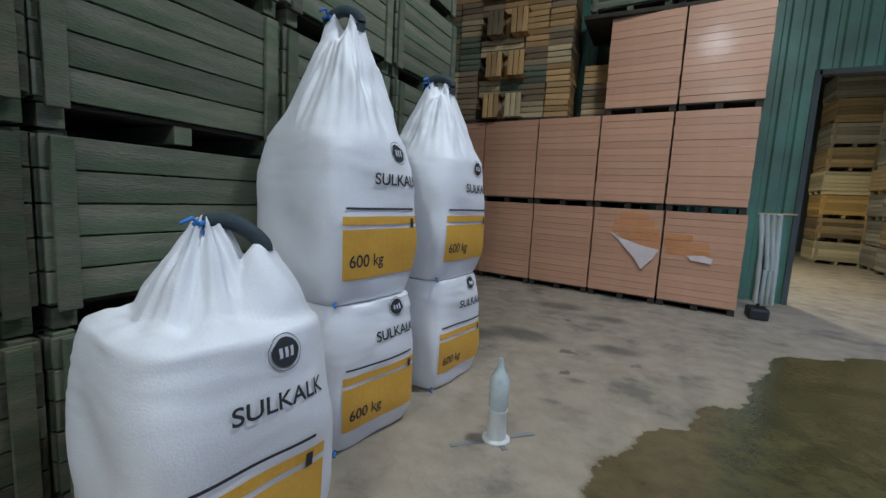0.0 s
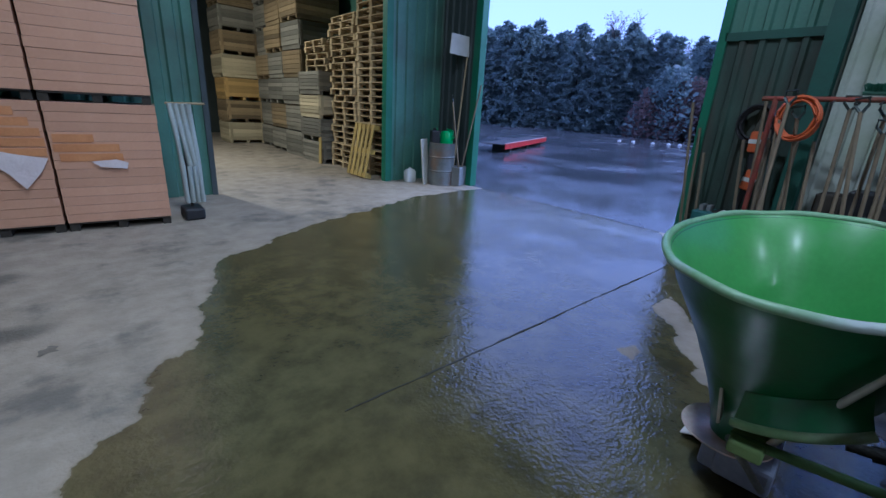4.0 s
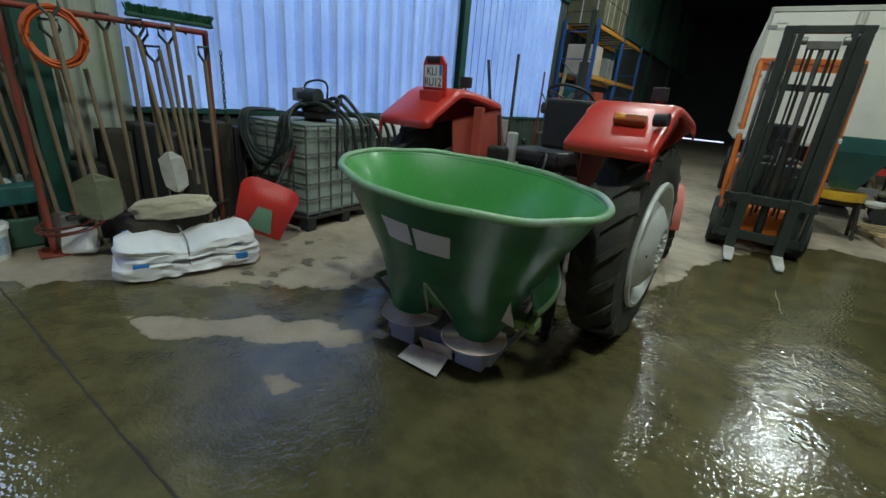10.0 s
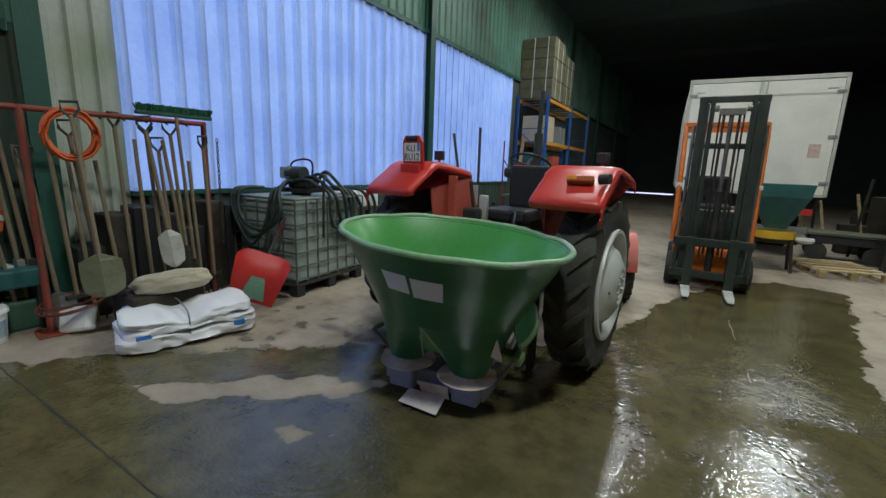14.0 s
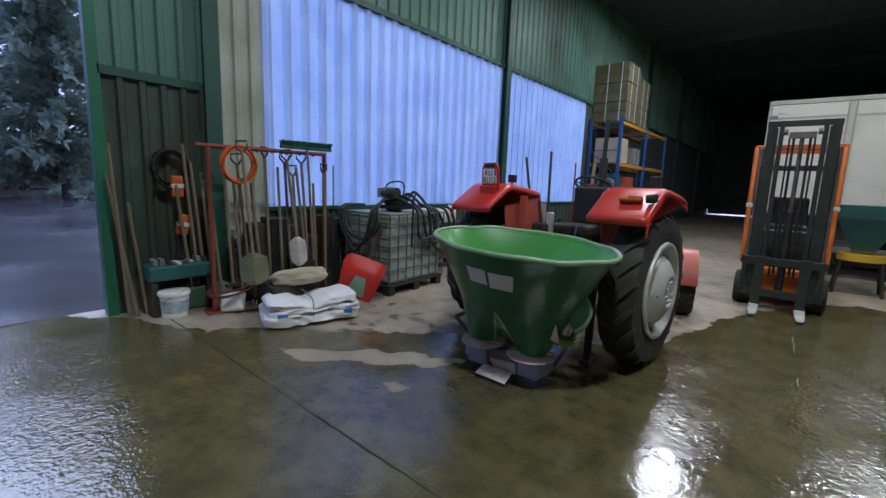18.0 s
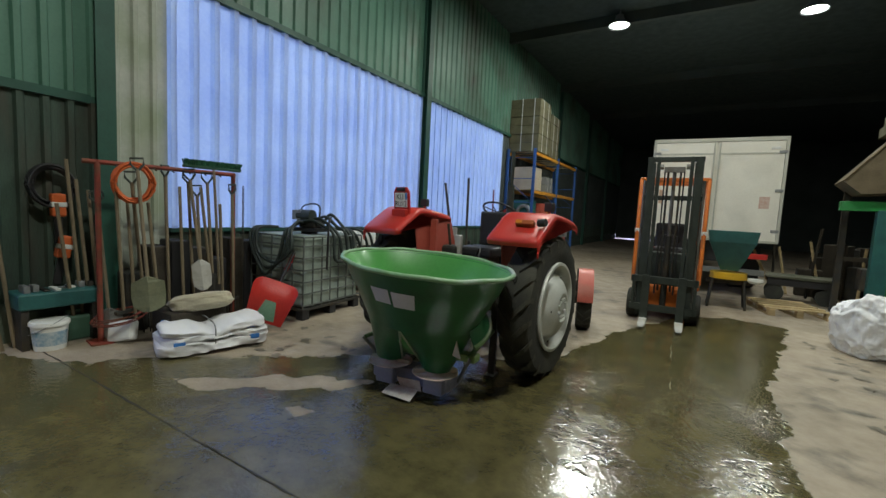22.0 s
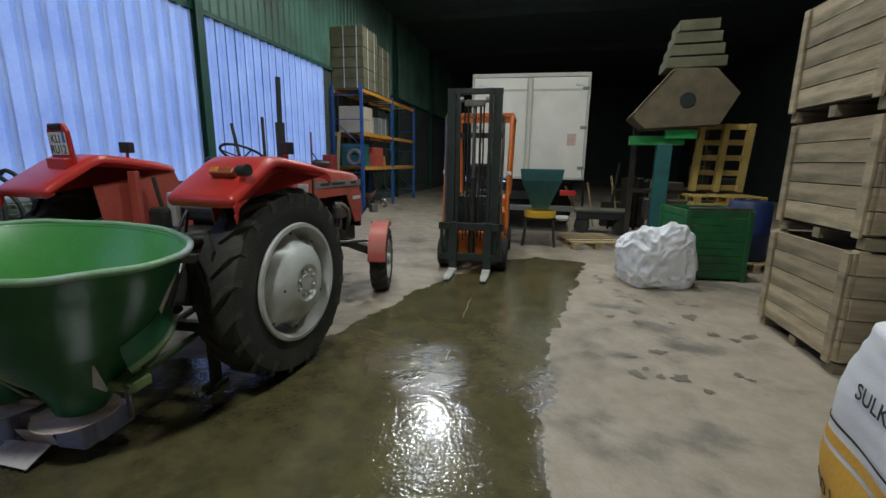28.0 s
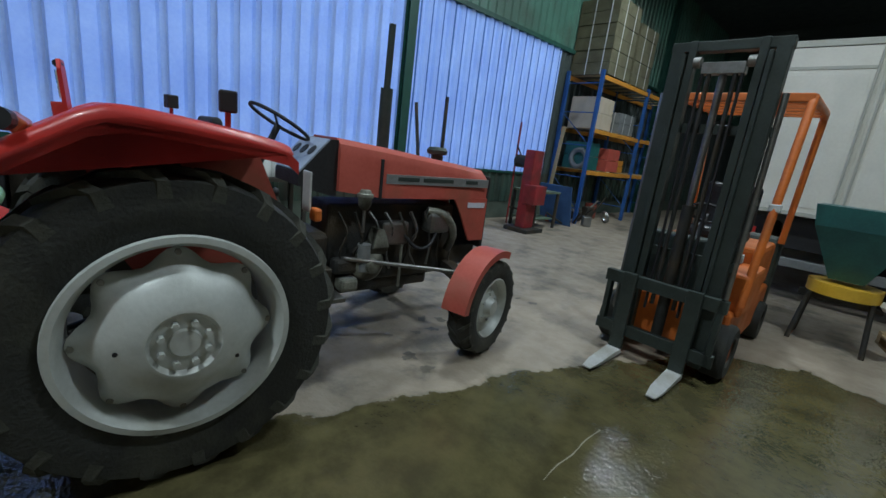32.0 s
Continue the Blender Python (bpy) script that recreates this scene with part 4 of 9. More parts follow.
    lathe(bm, [(0.045, -0.06), (0.05, -0.01), (0.085, 0.0), (0.09, 0.03), (0.07, 0.055), (0.0, 0.06), (0.0, -0.06)], 20)
    part("air_cap", bm, M_MAST, t, "dark air intake cap", smooth=40, at=pose(0.05, -2.06, 1.50))
    # steering wheel
    sw = new("steering_wheel")
    sw.parent = t
    sw.matrix_basis = pose(0.03, -0.72, 1.60, 28, 0, 0)
    tagged(sw, "thin black steering wheel")
    bm = B()
    tube(bm, [(0.2 * math.cos(a), 0.2 * math.sin(a), 0) for a in [math.tau * k / 40 for k in range(41)]], 0.012, 8)
    part("wheel_ring", bm, M_BLACK, sw, smooth=60)
    for k in range(3):
        a = math.tau * k / 3 + 0.5
        rodpart("spoke", (0, 0, -0.03), (0.2 * math.cos(a), 0.2 * math.sin(a), 0), 0.007, M_BLACK, sw)
    rodpart("column", (0, 0, -0.02), (0, -0.02, -0.35), 0.022, M_BLACK, sw)
    # exhaust
    ex = new("exhaust")
    ex.parent = t
    ex.matrix_basis = pose(0.36, -1.70, 0)
    tagged(ex, "dark upright exhaust pipe")
    rodpart("muffler", (0, 0, 1.40), (0, 0, 1.98), 0.052, M_MAST, ex, seg=18)
    rodpart("pipe", (0, 0, 1.98), (-0.01, 0.0, 2.47), 0.028, M_MAST, ex, seg=14)
    rodpart("elbow", (0, 0, 1.40), (-0.2, 0, 1.15), 0.035, M_IRON, ex)
    # seat
    seat = new("seat")
    seat.parent = t
    tagged(seat, "torn black tractor seat")
    boxpart("seat_back", (-0.36, 0.02, -0.30, -0.24, 1.20, 1.58), M_BLACK, seat, 0.025)
    boxpart("seat_cushion", (-0.18, 0.28, -0.62, -0.16, 1.06, 1.17), M_BLACK, seat, 0.03)
    boxpart("lever_bracket", (0.14, 0.22, -0.10, -0.04, 1.02, 1.30), M_ALU, seat, 0.015, "pale lever bracket")
    rodpart("lift_lever", (0.26, -0.08, 0.95), (0.30, -0.02, 1.42), 0.016, M_IRON, seat)
    boxpart("lift_box", (0.18, 0.36, -0.16, 0.02, 0.92, 1.18), M_IRON, seat, 0.03, "oily lift housing")
    boxpart("seat_base", (-0.1, 0.2, -0.55, -0.25, 0.85, 1.06), M_IRON, seat, 0.01)
    # driveline
    boxpart("gearbox", (-0.2, 0.2, -1.0, 0.22, 0.46, 0.90), M_IRON, t, 0.04, "oily cast gearbox")
    bm = B()
    rod(bm, (-0.72, 0, 0.69), (0.72, 0, 0.69), 0.11, 16, None)
    part("rear_axle", bm, M_IRON, t, smooth=40)
    eng = new("engine")
    eng.parent = t
    tagged(eng, "dark oily diesel engine")
    boxpart("block", (-0.155, 0.155, -2.15, -1.0, 0.50, 1.10), M_IRON, eng, 0.02)
    boxpart("sump", (-0.13, 0.13, -1.95, -1.05, 0.40, 0.52), M_IRON, eng, 0.03)
    rodpart("oil_filter", (-0.25, -1.25, 0.62), (-0.25, -1.25, 0.82), 0.05, M_GREY, eng, seg=16)
    bm = B()
    lathe(bm, [(0.0, -0.09), (0.022, -0.085), (0.045, -0.05), (0.05, 0.0), (0.058, 0.008), (0.058, 0.028), (0.042, 0.034), (0.036, 0.055), (0.0, 0.06)], 20)
    part("fuel_bowl", bm, M_CASTING, eng, "grey glass filter bowl", smooth=40, at=pose(-0.30, -1.20, 1.165))
    rodpart("bowl_stem", (-0.30, -1.20, 0.92), (-0.30, -1.20, 1.08), 0.011, M_STEEL, eng)
    bm = B()
    lathe(bm, [(0.0, -0.07), (0.10, -0.07), (0.125, -0.05), (0.13, 0.0), (0.105, 0.03), (0.06, 0.045), (0.05, 0.085), (0.0, 0.09)], 22, Matrix.Rotation(radians(-90), 4, "Y"))
    part("timing_cover", bm, M_CASTING, eng, "pale greasy pump casting", smooth=40, at=pose(-0.24, -1.30, 0.66))
    bm = B()
    loft(bm, [[(-0.27 - w_, y_, z_), (-0.17, y_, z_), (-0.17, y_ - d_, z_), (-0.27 - w_, y_ - d_, z_)] for w_, y_, d_, z_ in ((0.0, -1.26, 0.16, 0.74), (0.03, -1.30, 0.13, 0.80), (0.02, -1.32, 0.09, 0.88), (0.0, -1.34, 0.05, 0.93))])
    part("pump_body", bm, M_CASTING, eng, "pale greasy injection pump", smooth=30)
    boxpart("filter_head", (-0.30, -0.18, -1.20, -1.06, 0.48, 0.58), M_CASTING, eng, 0.025, "pale oil filter head")
    bm = B()
    tube(bm, eased([(-0.24, -1.80, 1.06), (-0.28, -1.92, 1.04), (-0.29, -2.02, 0.96), (-0.26, -2.08, 0.84), (-0.22, -2.06, 0.72)], 4), 0.034, 10)
    part("manifold", bm, M_CASTING, eng, "pale cast outlet bend", smooth=50)
    rodpart("dip_stick", (-0.26, -1.57, 0.46), (-0.26, -1.57, 0.80), 0.011, M_CASTING, eng)
    bm = B()
    tube(bm, eased([(-0.24, -1.55, 0.92), (-0.30, -1.68, 0.78), (-0.30, -1.82, 0.80), (-0.25, -1.92, 0.95)], 4), 0.014, 8)
    part("coolant_hose", bm, M_BLACK, eng, smooth=60)
    boxpart("pump", (-0.27, -0.17, -1.62, -1.38, 0.80, 0.98), M_STEEL, eng, 0.02, "greasy injection pump")
    boxpart("alternator", (-0.30, -0.15, -2.02, -1.80, 0.88, 1.06), M_STEEL, eng, 0.04)
    boxpart("starter", (-0.26, -0.16, -1.35, -1.02, 0.60, 0.72), M_IRON, eng, 0.03)
    rng = random.Random(4)
    for k in range(9):
        y0 = -1.05 - 0.12 * k
        bm = B()
        pts = [(-0.2 - 0.05 * rng.random(), y0, 1.05), (-0.24 - 0.04 * rng.random(), y0 - 0.06, 0.95 - 0.1 * rng.random()), (-0.22, y0 - 0.15 * rng.random(), 0.75), (-0.2, y0 - 0.1, 0.6)]
        tube(bm, eased(pts, 4), 0.008 + 0.006 * rng.random(), 6)
        part("pipe_line", bm, rng.choice((M_BLACK, M_IRON, M_STEEL)), eng, smooth=60)
    boxpart("footplate", (-0.50, -0.22, -1.0, -0.55, 0.50, 0.53), M_STEEL, t, 0.004, "worn steel footplate")
    boxpart("footplate", (0.22, 0.50, -1.0, -0.55, 0.50, 0.53), M_STEEL, t, 0.004)
    boxpart("battery_box", (-0.44, -0.24, -0.92, -0.62, 0.53, 0.72), M_IRON, t, 0.01)
    for k, (x, y) in enumerate(((-0.33, -0.72), (-0.24, -0.62), (0.30, -0.7))):
        bm = B()
        tube(bm, [(x, y, 0.6), (x, y + 0.03, 0.9), (x + 0.05, y + 0.12, 1.18)], 0.01, 6)
        lv = part("lever", bm, M_STEEL, t)
        bm = B()
        lathe(bm, [(0, -0.03), (0.02, -0.02), (0.024, 0.0), (0.018, 0.02), (0, 0.028)], 12, Matrix.Translation((x + 0.05, y + 0.12, 1.19)))
        part("knob", bm, M_BLACK, lv, smooth=60)
    for s in (-1, 1):
        boxpart("number_bracket", (s * 0.63 - 0.05, s * 0.63 + 0.05, -0.66, -0.645, 1.14, 1.36), M_ALU, t, 0.006, "pale bracket under the mudguard")
        boxpart("indicator", (s * 0.70 - 0.04, s * 0.70 + 0.04, -0.70, -0.655, 1.10, 1.17), M_ORANGE, t, 0.012, "orange indicator")
    # front axle
    bm = B()
    loft(bm, [[(x, -2.10 - 0.05, z - 0.05), (x, -2.10 + 0.05, z - 0.05), (x, -2.10 + 0.05, z + 0.05), (x, -2.10 - 0.05, z + 0.05)] for x, z in ((-0.62, 0.46), (-0.25, 0.56), (0.25, 0.56), (0.62, 0.46))])
    part("front_axle", bm, M_IRON, t)
    boxpart("axle_bracket", (-0.16, 0.16, -2.45, -1.95, 0.55, 0.74), M_IRON, t, 0.02)
    for s in (-1, 1):
        rodpart("steering_knuckle", (s * 0.60, -2.10, 0.34), (s * 0.60, -2.10, 0.66), 0.035, M_IRON, t)
        rodpart("steering_rod", (s * 0.58, -2.02, 0.62), (s * 0.24, -1.1, 0.72), 0.016, M_STEEL, t)
        g = new("front_mudguard")
        g.parent = t
        g.matrix_basis = pose(s * 0.70, -2.10, 0.385, 0, 0, 17)
        tagged(g, "faded red front mudguard")
        bm = B()
        pf = [(0.455 * math.cos(a), 0.455 * math.sin(a)) for a in [radians(d) for d in range(8, 118, 8)]]
        shell(bm, pf, -0.100, 0.100, 0.01)
        part("guard_sheet", bm, M_PALERED, g, smooth=40)
        for e in (-0.100, 0.092):
            bm = B()
            ring = [(0.455 * math.cos(a), 0.455 * math.sin(a)) for a in [radians(d) for d in range(8, 118, 8)]]
            prism(bm, ring + [(y * 0.9, z * 0.9) for y, z in ring[::-1]], 0.008, Matrix(((0, 0, 1, e), (1, 0, 0, 0), (0, 1, 0, 0), (0, 0, 0, 1))))
            part("guard_flange", bm, M_PALERED, g)
        boxpart("guard_stay", (-0.1 * s - 0.02, -0.1 * s + 0.02, -0.03, 0.01, 0.22, 0.46), M_IRON, g)
    # hitch
    for s in (-1, 1):
        rodpart("lower_link", (s * 0.25, 0.1, 0.5), (s * 0.40, 0.82, 0.42), 0.022, M_IRON, t)
        rodpart("lift_rod", (s * 0.22, 0.2, 0.95), (s * 0.34, 0.55, 0.46), 0.018, M_STEEL, t)
        rodpart("lift_arm", (s * 0.18, -0.05, 0.95), (s * 0.24, 0.3, 0.98), 0.03, M_IRON, t)
    rodpart("top_link", (0, 0.2, 0.88), (0, 0.62, 0.80), 0.022, M_IRON, t)
    boxpart("lift_cover", (-0.18, 0.18, -0.35, 0.24, 0.88, 1.02), M_IRON, t, 0.03)
    bm = B()
    tube(bm, eased([(-0.1, 0.1, 1.0), (-0.25, 0.2, 1.2), (-0.3, 0.35, 1.05), (-0.2, 0.42, 0.8), (0.0, 0.5, 0.7)]), 0.011, 7)
    part("hydraulic_hose", bm, M_BLACK, t, smooth=60)
    return t


# ---- fertiliser spreader ----
M_GEAR = mat("bluegrey_gearbox", (0.26, 0.28, 0.40), (0.17, 0.19, 0.28), rough=0.5)
M_PLATE = mat("dusty_pale_plate", (0.64, 0.61, 0.57), (0.5, 0.46, 0.4), rough=0.5, scale=6, c=(0.35, 0.2, 0.15), cscale=6, cut=(0.5, 0.8))


def spreader(m):
    t = thing("fertiliser_spreader", m, "green twin-disc fertiliser spreader with a deep round hopper", "spreader")
    hop = new("hopper")
    hop.parent = t
    hop.matrix_basis = pose(0.02, -0.02, 0, -2.8, -3.0, 0)
    tagged(hop, "dark green hopper, bright green inside")
    n = 64

    def ring(rx, ry, z, cx=0, cy=0):
        return [(cx + rx * math.cos(math.tau * k / n), cy + ry * math.sin(math.tau * k / n), z) for k in range(n)]
    outer = [(0.745, 0.545, 1.115), (0.728, 0.53, 1.10), (0.675, 0.50, 0.98), (0.605, 0.44, 0.85), (0.53, 0.375, 0.70), (0.49, 0.35, 0.62)]
    bm = B()
    loft(bm, [ring(*r) for r in outer], caps=False)
    # two lower funnels with a notch between them
    for s in (-1, 1):
        def dring(f):
            z = 0.62 + (0.28 - 0.62) * f
            pts = []
            half = n // 2 + 1
            for k in range(half):
                a = -math.pi / 2 + math.pi * k / (half - 1)
                p = Vector((0.49 * math.cos(a), 0.35 * math.sin(a)))
                q = Vector((0.24 + 0.12 * math.cos(2 * a), 0.10 + 0.12 * math.sin(2 * a) * 1.0))
                a2 = math.pi * 2 * (k / (half - 1)) - math.pi
                q = Vector((0.225 + 0.125 * math.cos(a2), 0.10 + 0.11 * math.sin(a2)))
                c = p.lerp(q, f)
                pts.append((s * c.x, c.y, z))
            return pts
        loft(bm, [dring(f) for f in (0, 0.25, 0.5, 0.75, 1.0)], caps=False)
    shell_bm = bm
    m_bead = mat("scuffed_pale_bead", (0.42, 0.45, 0.34), (0.25, 0.32, 0.2), rough=0.5, scale=9)
    for s in (-1, 1):
        bm = B()
        tube(bm, [(s * 0.1 * f, 0.353 - 0.25 * f, 0.62 - 0.34 * f) for f in (0.02, 0.3, 0.6, 0.98)], 0.009, 7)
        part("notch_bead", bm, m_bead, hop, "scuffed pale edge of the notch", smooth=60)
    bm = shell_bm
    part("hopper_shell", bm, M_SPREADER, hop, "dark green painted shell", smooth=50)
    bm = B()
    inner = [(0.742, 0.542, 1.118), (0.69, 0.50, 1.05), (0.58, 0.40, 0.86), (0.50, 0.34, 0.68), (0.40, 0.27, 0.5), (0.25, 0.15, 0.36), (0.02, 0.02, 0.34)]
    loft(bm, [ring(*r) for r in inner], caps=False)
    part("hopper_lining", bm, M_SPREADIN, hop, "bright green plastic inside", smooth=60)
    bm = B()
    rim_pts = [(0.755 * math.cos(a), 0.555 * math.sin(a), 1.118 + 0.006 * math.sin(9 * a) * math.sin(2 * a)) for a in [math.tau * k / 72 for k in range(73)]]
    tube(bm, rim_pts, 0.019, 8)
    part("rim", bm, mat("worn_green_rim", (0.24, 0.38, 0.24), (0.13, 0.29, 0.12), rough=0.35, scale=3, c=(0.36, 0.42, 0.42), cscale=1.4, cut=(0.5, 0.6)), hop, "rounded rim worn to grey", smooth=60)
    # pale stickers on the wall

    def wall(u, z):
        """Point on the hopper wall at angle u and height z, a little proud."""
        for (a, b, za), (c, d, zb) in zip(outer, outer[1:]):
            if zb <= z <= za:
                f = (za - z) / (za - zb)
                return Vector(((a + (c - a) * f + 0.004) * math.cos(u), (b + (d - b) * f + 0.004) * math.sin(u), z))
        return Vector((0.5 * math.cos(u), 0.35 * math.sin(u), z))
    # guard skirt round the outer side, with a rolled pale green edge
    sk = []
    for k in range(25):
        f = k / 24
        u, zb = radians(166 + 50 * f), 0.53 + 0.14 * f
        p = wall(u, zb + 0.12)
        o = Vector((math.cos(u), math.sin(u) * 0.8, 0))
        sk.append([p, p + o * 0.02 - Vector((0, 0, 0.06)), p + o * 0.06 - Vector((0, 0, 0.12)), p + o * 0.048 - Vector((0, 0, 0.12)), p + o * 0.010 - Vector((0, 0, 0.06)), p - o * 0.012])
    bm = B()
    loft(bm, sk)
    skirt = part("guard_skirt", bm, M_SPREADER, hop, "dark green guard skirt", smooth=50)
    bm = B()
    tube(bm, [(r_[2] + r_[3]) / 2 for r_ in sk], 0.019, 8)
    part("skirt_edge", bm, mat("pale_green_edge", (0.17, 0.28, 0.12), (0.11, 0.2, 0.08), rough=0.4, c=(0.3, 0.34, 0.26), cscale=4, cut=(0.5, 0.7)), skirt, "rolled pale green edge", smooth=60)
    for u0, u1, z0, z1 in ((radians(72), radians(87), 0.85, 0.975), (radians(89), radians(106), 0.835, 0.965)):
        bm = B()
        rows = [[bm.verts.new(wall(u0 + (u1 - u0) * i / 8, z0 + (z1 - z0) * j / 4)) for i in range(9)] for j in range(5)]
        for a, b in zip(rows, rows[1:]):
            for i in range(8):
                bm.faces.new((a[i], a[i + 1], b[i + 1], b[i]))
        part("sticker", bm, M_PAPER, hop, "scuffed pale sticker")
    # discs, deflector, frame
    for x, y, turn in ((-0.23, 0.13, 10), (0.22, 0.10, -20)):
        d = new("spinner")
        d.parent = t
        d.matrix_basis = pose(x, y, 0.235, 0, 0, turn)
        tagged(d, "dusty spreading disc with vanes")
        bm = B()
        lathe(bm, [(0.0, 0.02), (0.06, 0.02), (0.08, 0.005), (0.16, 0.0), (0.188, 0.012), (0.19, 0.006), (0.16, -0.008), (0.0, -0.008)], 40)
        part("disc", bm, mat("dusty_steel_disc", (0.82, 0.74, 0.66), (0.72, 0.42, 0.38), rough=0.5, metal=0.0, scale=3, c=(0.5, 0.46, 0.36), cscale=5), d, smooth=40)
        for k in range(2):
            bm = B()
            box(bm, 0.05, 0.185, -0.015, 0.015, 0.005, 0.035, 0.004, Matrix.Rotation(math.pi * k + 0.4, 4, "Z"))
            part("vane", bm, mat("pale_vane", (0.55, 0.52, 0.42), (0.4, 0.36, 0.28), rough=0.6), d)
        rodpart("disc_hub", (0, 0, 0.01), (0, 0, 0.06), 0.03, M_STEEL, d)
    bm = B()
    prism(bm, [(-0.13, 0.0), (0.13, 0.0), (0.15, 0.12), (-0.13, 0.14)], 0.006, Matrix.Translation((0.02, 0.19, 0.075)) @ Matrix.Rotation(radians(-20), 4, "X"))
    part("bottom_plate", bm, M_PLATE, t, "pale bottom plate")
    bm = B()
    prism(bm, [(-0.10, 0.0), (0.10, 0.0), (0.12, 0.10), (-0.10, 0.11)], 0.006, Matrix.Translation((-0.03, 0.17, 0.06)) @ Matrix.Rotation(radians(70), 4, "X"))
    dfl = part("deflector", bm, M_PLATE, t, "pale deflector plate with holes")
    for k in (-0.06, 0.08):
        rodpart("bolt_hole", (-0.03 + k, 0.135, 0.115), (-0.03 + k, 0.158, 0.115), 0.010, M_BLACK, dfl)
    for x_ in (-0.24, 0.22):
        boxpart("drive_housing", (x_ - 0.09, x_ + 0.09, 0.02, 0.20, 0.07, 0.215), M_GEAR, t, 0.015, "blue-grey drive housing")
    boxpart("gearbox", (-0.36, 0.38, -0.08, 0.14, 0.08, 0.21), M_GEAR, t, 0.02, "blue-grey gearbox beam")
    for s in (-1, 1):
        boxpart("frame_post", (s * 0.46 - 0.03, s * 0.46 + 0.03, -0.66, -0.60, 0.03, 0.95), M_IRON, t, 0.006)
        rodpart("frame_arm", (s * 0.46, -0.62, 0.45), (s * 0.50, 0.10, 0.40), 0.02, mat("yellowgreen_arm", (0.10, 0.20, 0.06), (0.06, 0.13, 0.05), rough=0.5), t, "yellow-green support arm")
        rodpart("brace", (s * 0.52, 0.10, 0.40), (s * 0.36, -0.05, 0.12), 0.016, M_STEEL, t)
        boxpart("foot", (s * 0.46 - 0.05, s * 0.46 + 0.05, -0.70, -0.54, 0.0, 0.03), M_IRON, t, 0.004)
    bm = B()
    prism(bm, [(0, 0), (0.07, 0.02), (0.03, 0.15)], 0.012, Matrix.Translation((-0.46, 0.16, 0.40)) @ Matrix.Rotation(radians(80), 4, "X"))
    part("gusset", bm, M_PLATE, t, "pale triangular gusset")
    boxpart("cross_beam", (-0.49, 0.49, -0.66, -0.60, 0.40, 0.47), M_IRON, t, 0.006)
    boxpart("top_beam", (-0.49, 0.49, -0.66, -0.61, 0.88, 0.94), M_IRON, t, 0.006)
    rodpart("drive_shaft", (0, -0.35, 0.3), (0, -0.9, 0.45), 0.035, M_BLACK, t, "black drive shaft cover")
    rodpart("stay_bar", (-0.57, -0.24, 0.92), (-0.44, 0.02, 0.31), 0.014, M_ALU, t, "bright steel stay bar")
    boxpart("side_bracket", (-0.56, -0.38, -0.02, 0.10, 0.36, 0.42), mat("yellowgreen_bracket", (0.2, 0.3, 0.1), (0.13, 0.2, 0.07), rough=0.5), t, 0.012, "yellow-green bracket")
    return t


tractor(pose(2.55, -0.105, 0, 0, 0, -3.5))
spreader(pose(2.41, 1.00, 0, 0, 0, 5))


# ---- big bags ----
EARS = [(0.0, 0.0, 0.23, 1.0), (0.12, 0.16, 0.18, 0.86)]


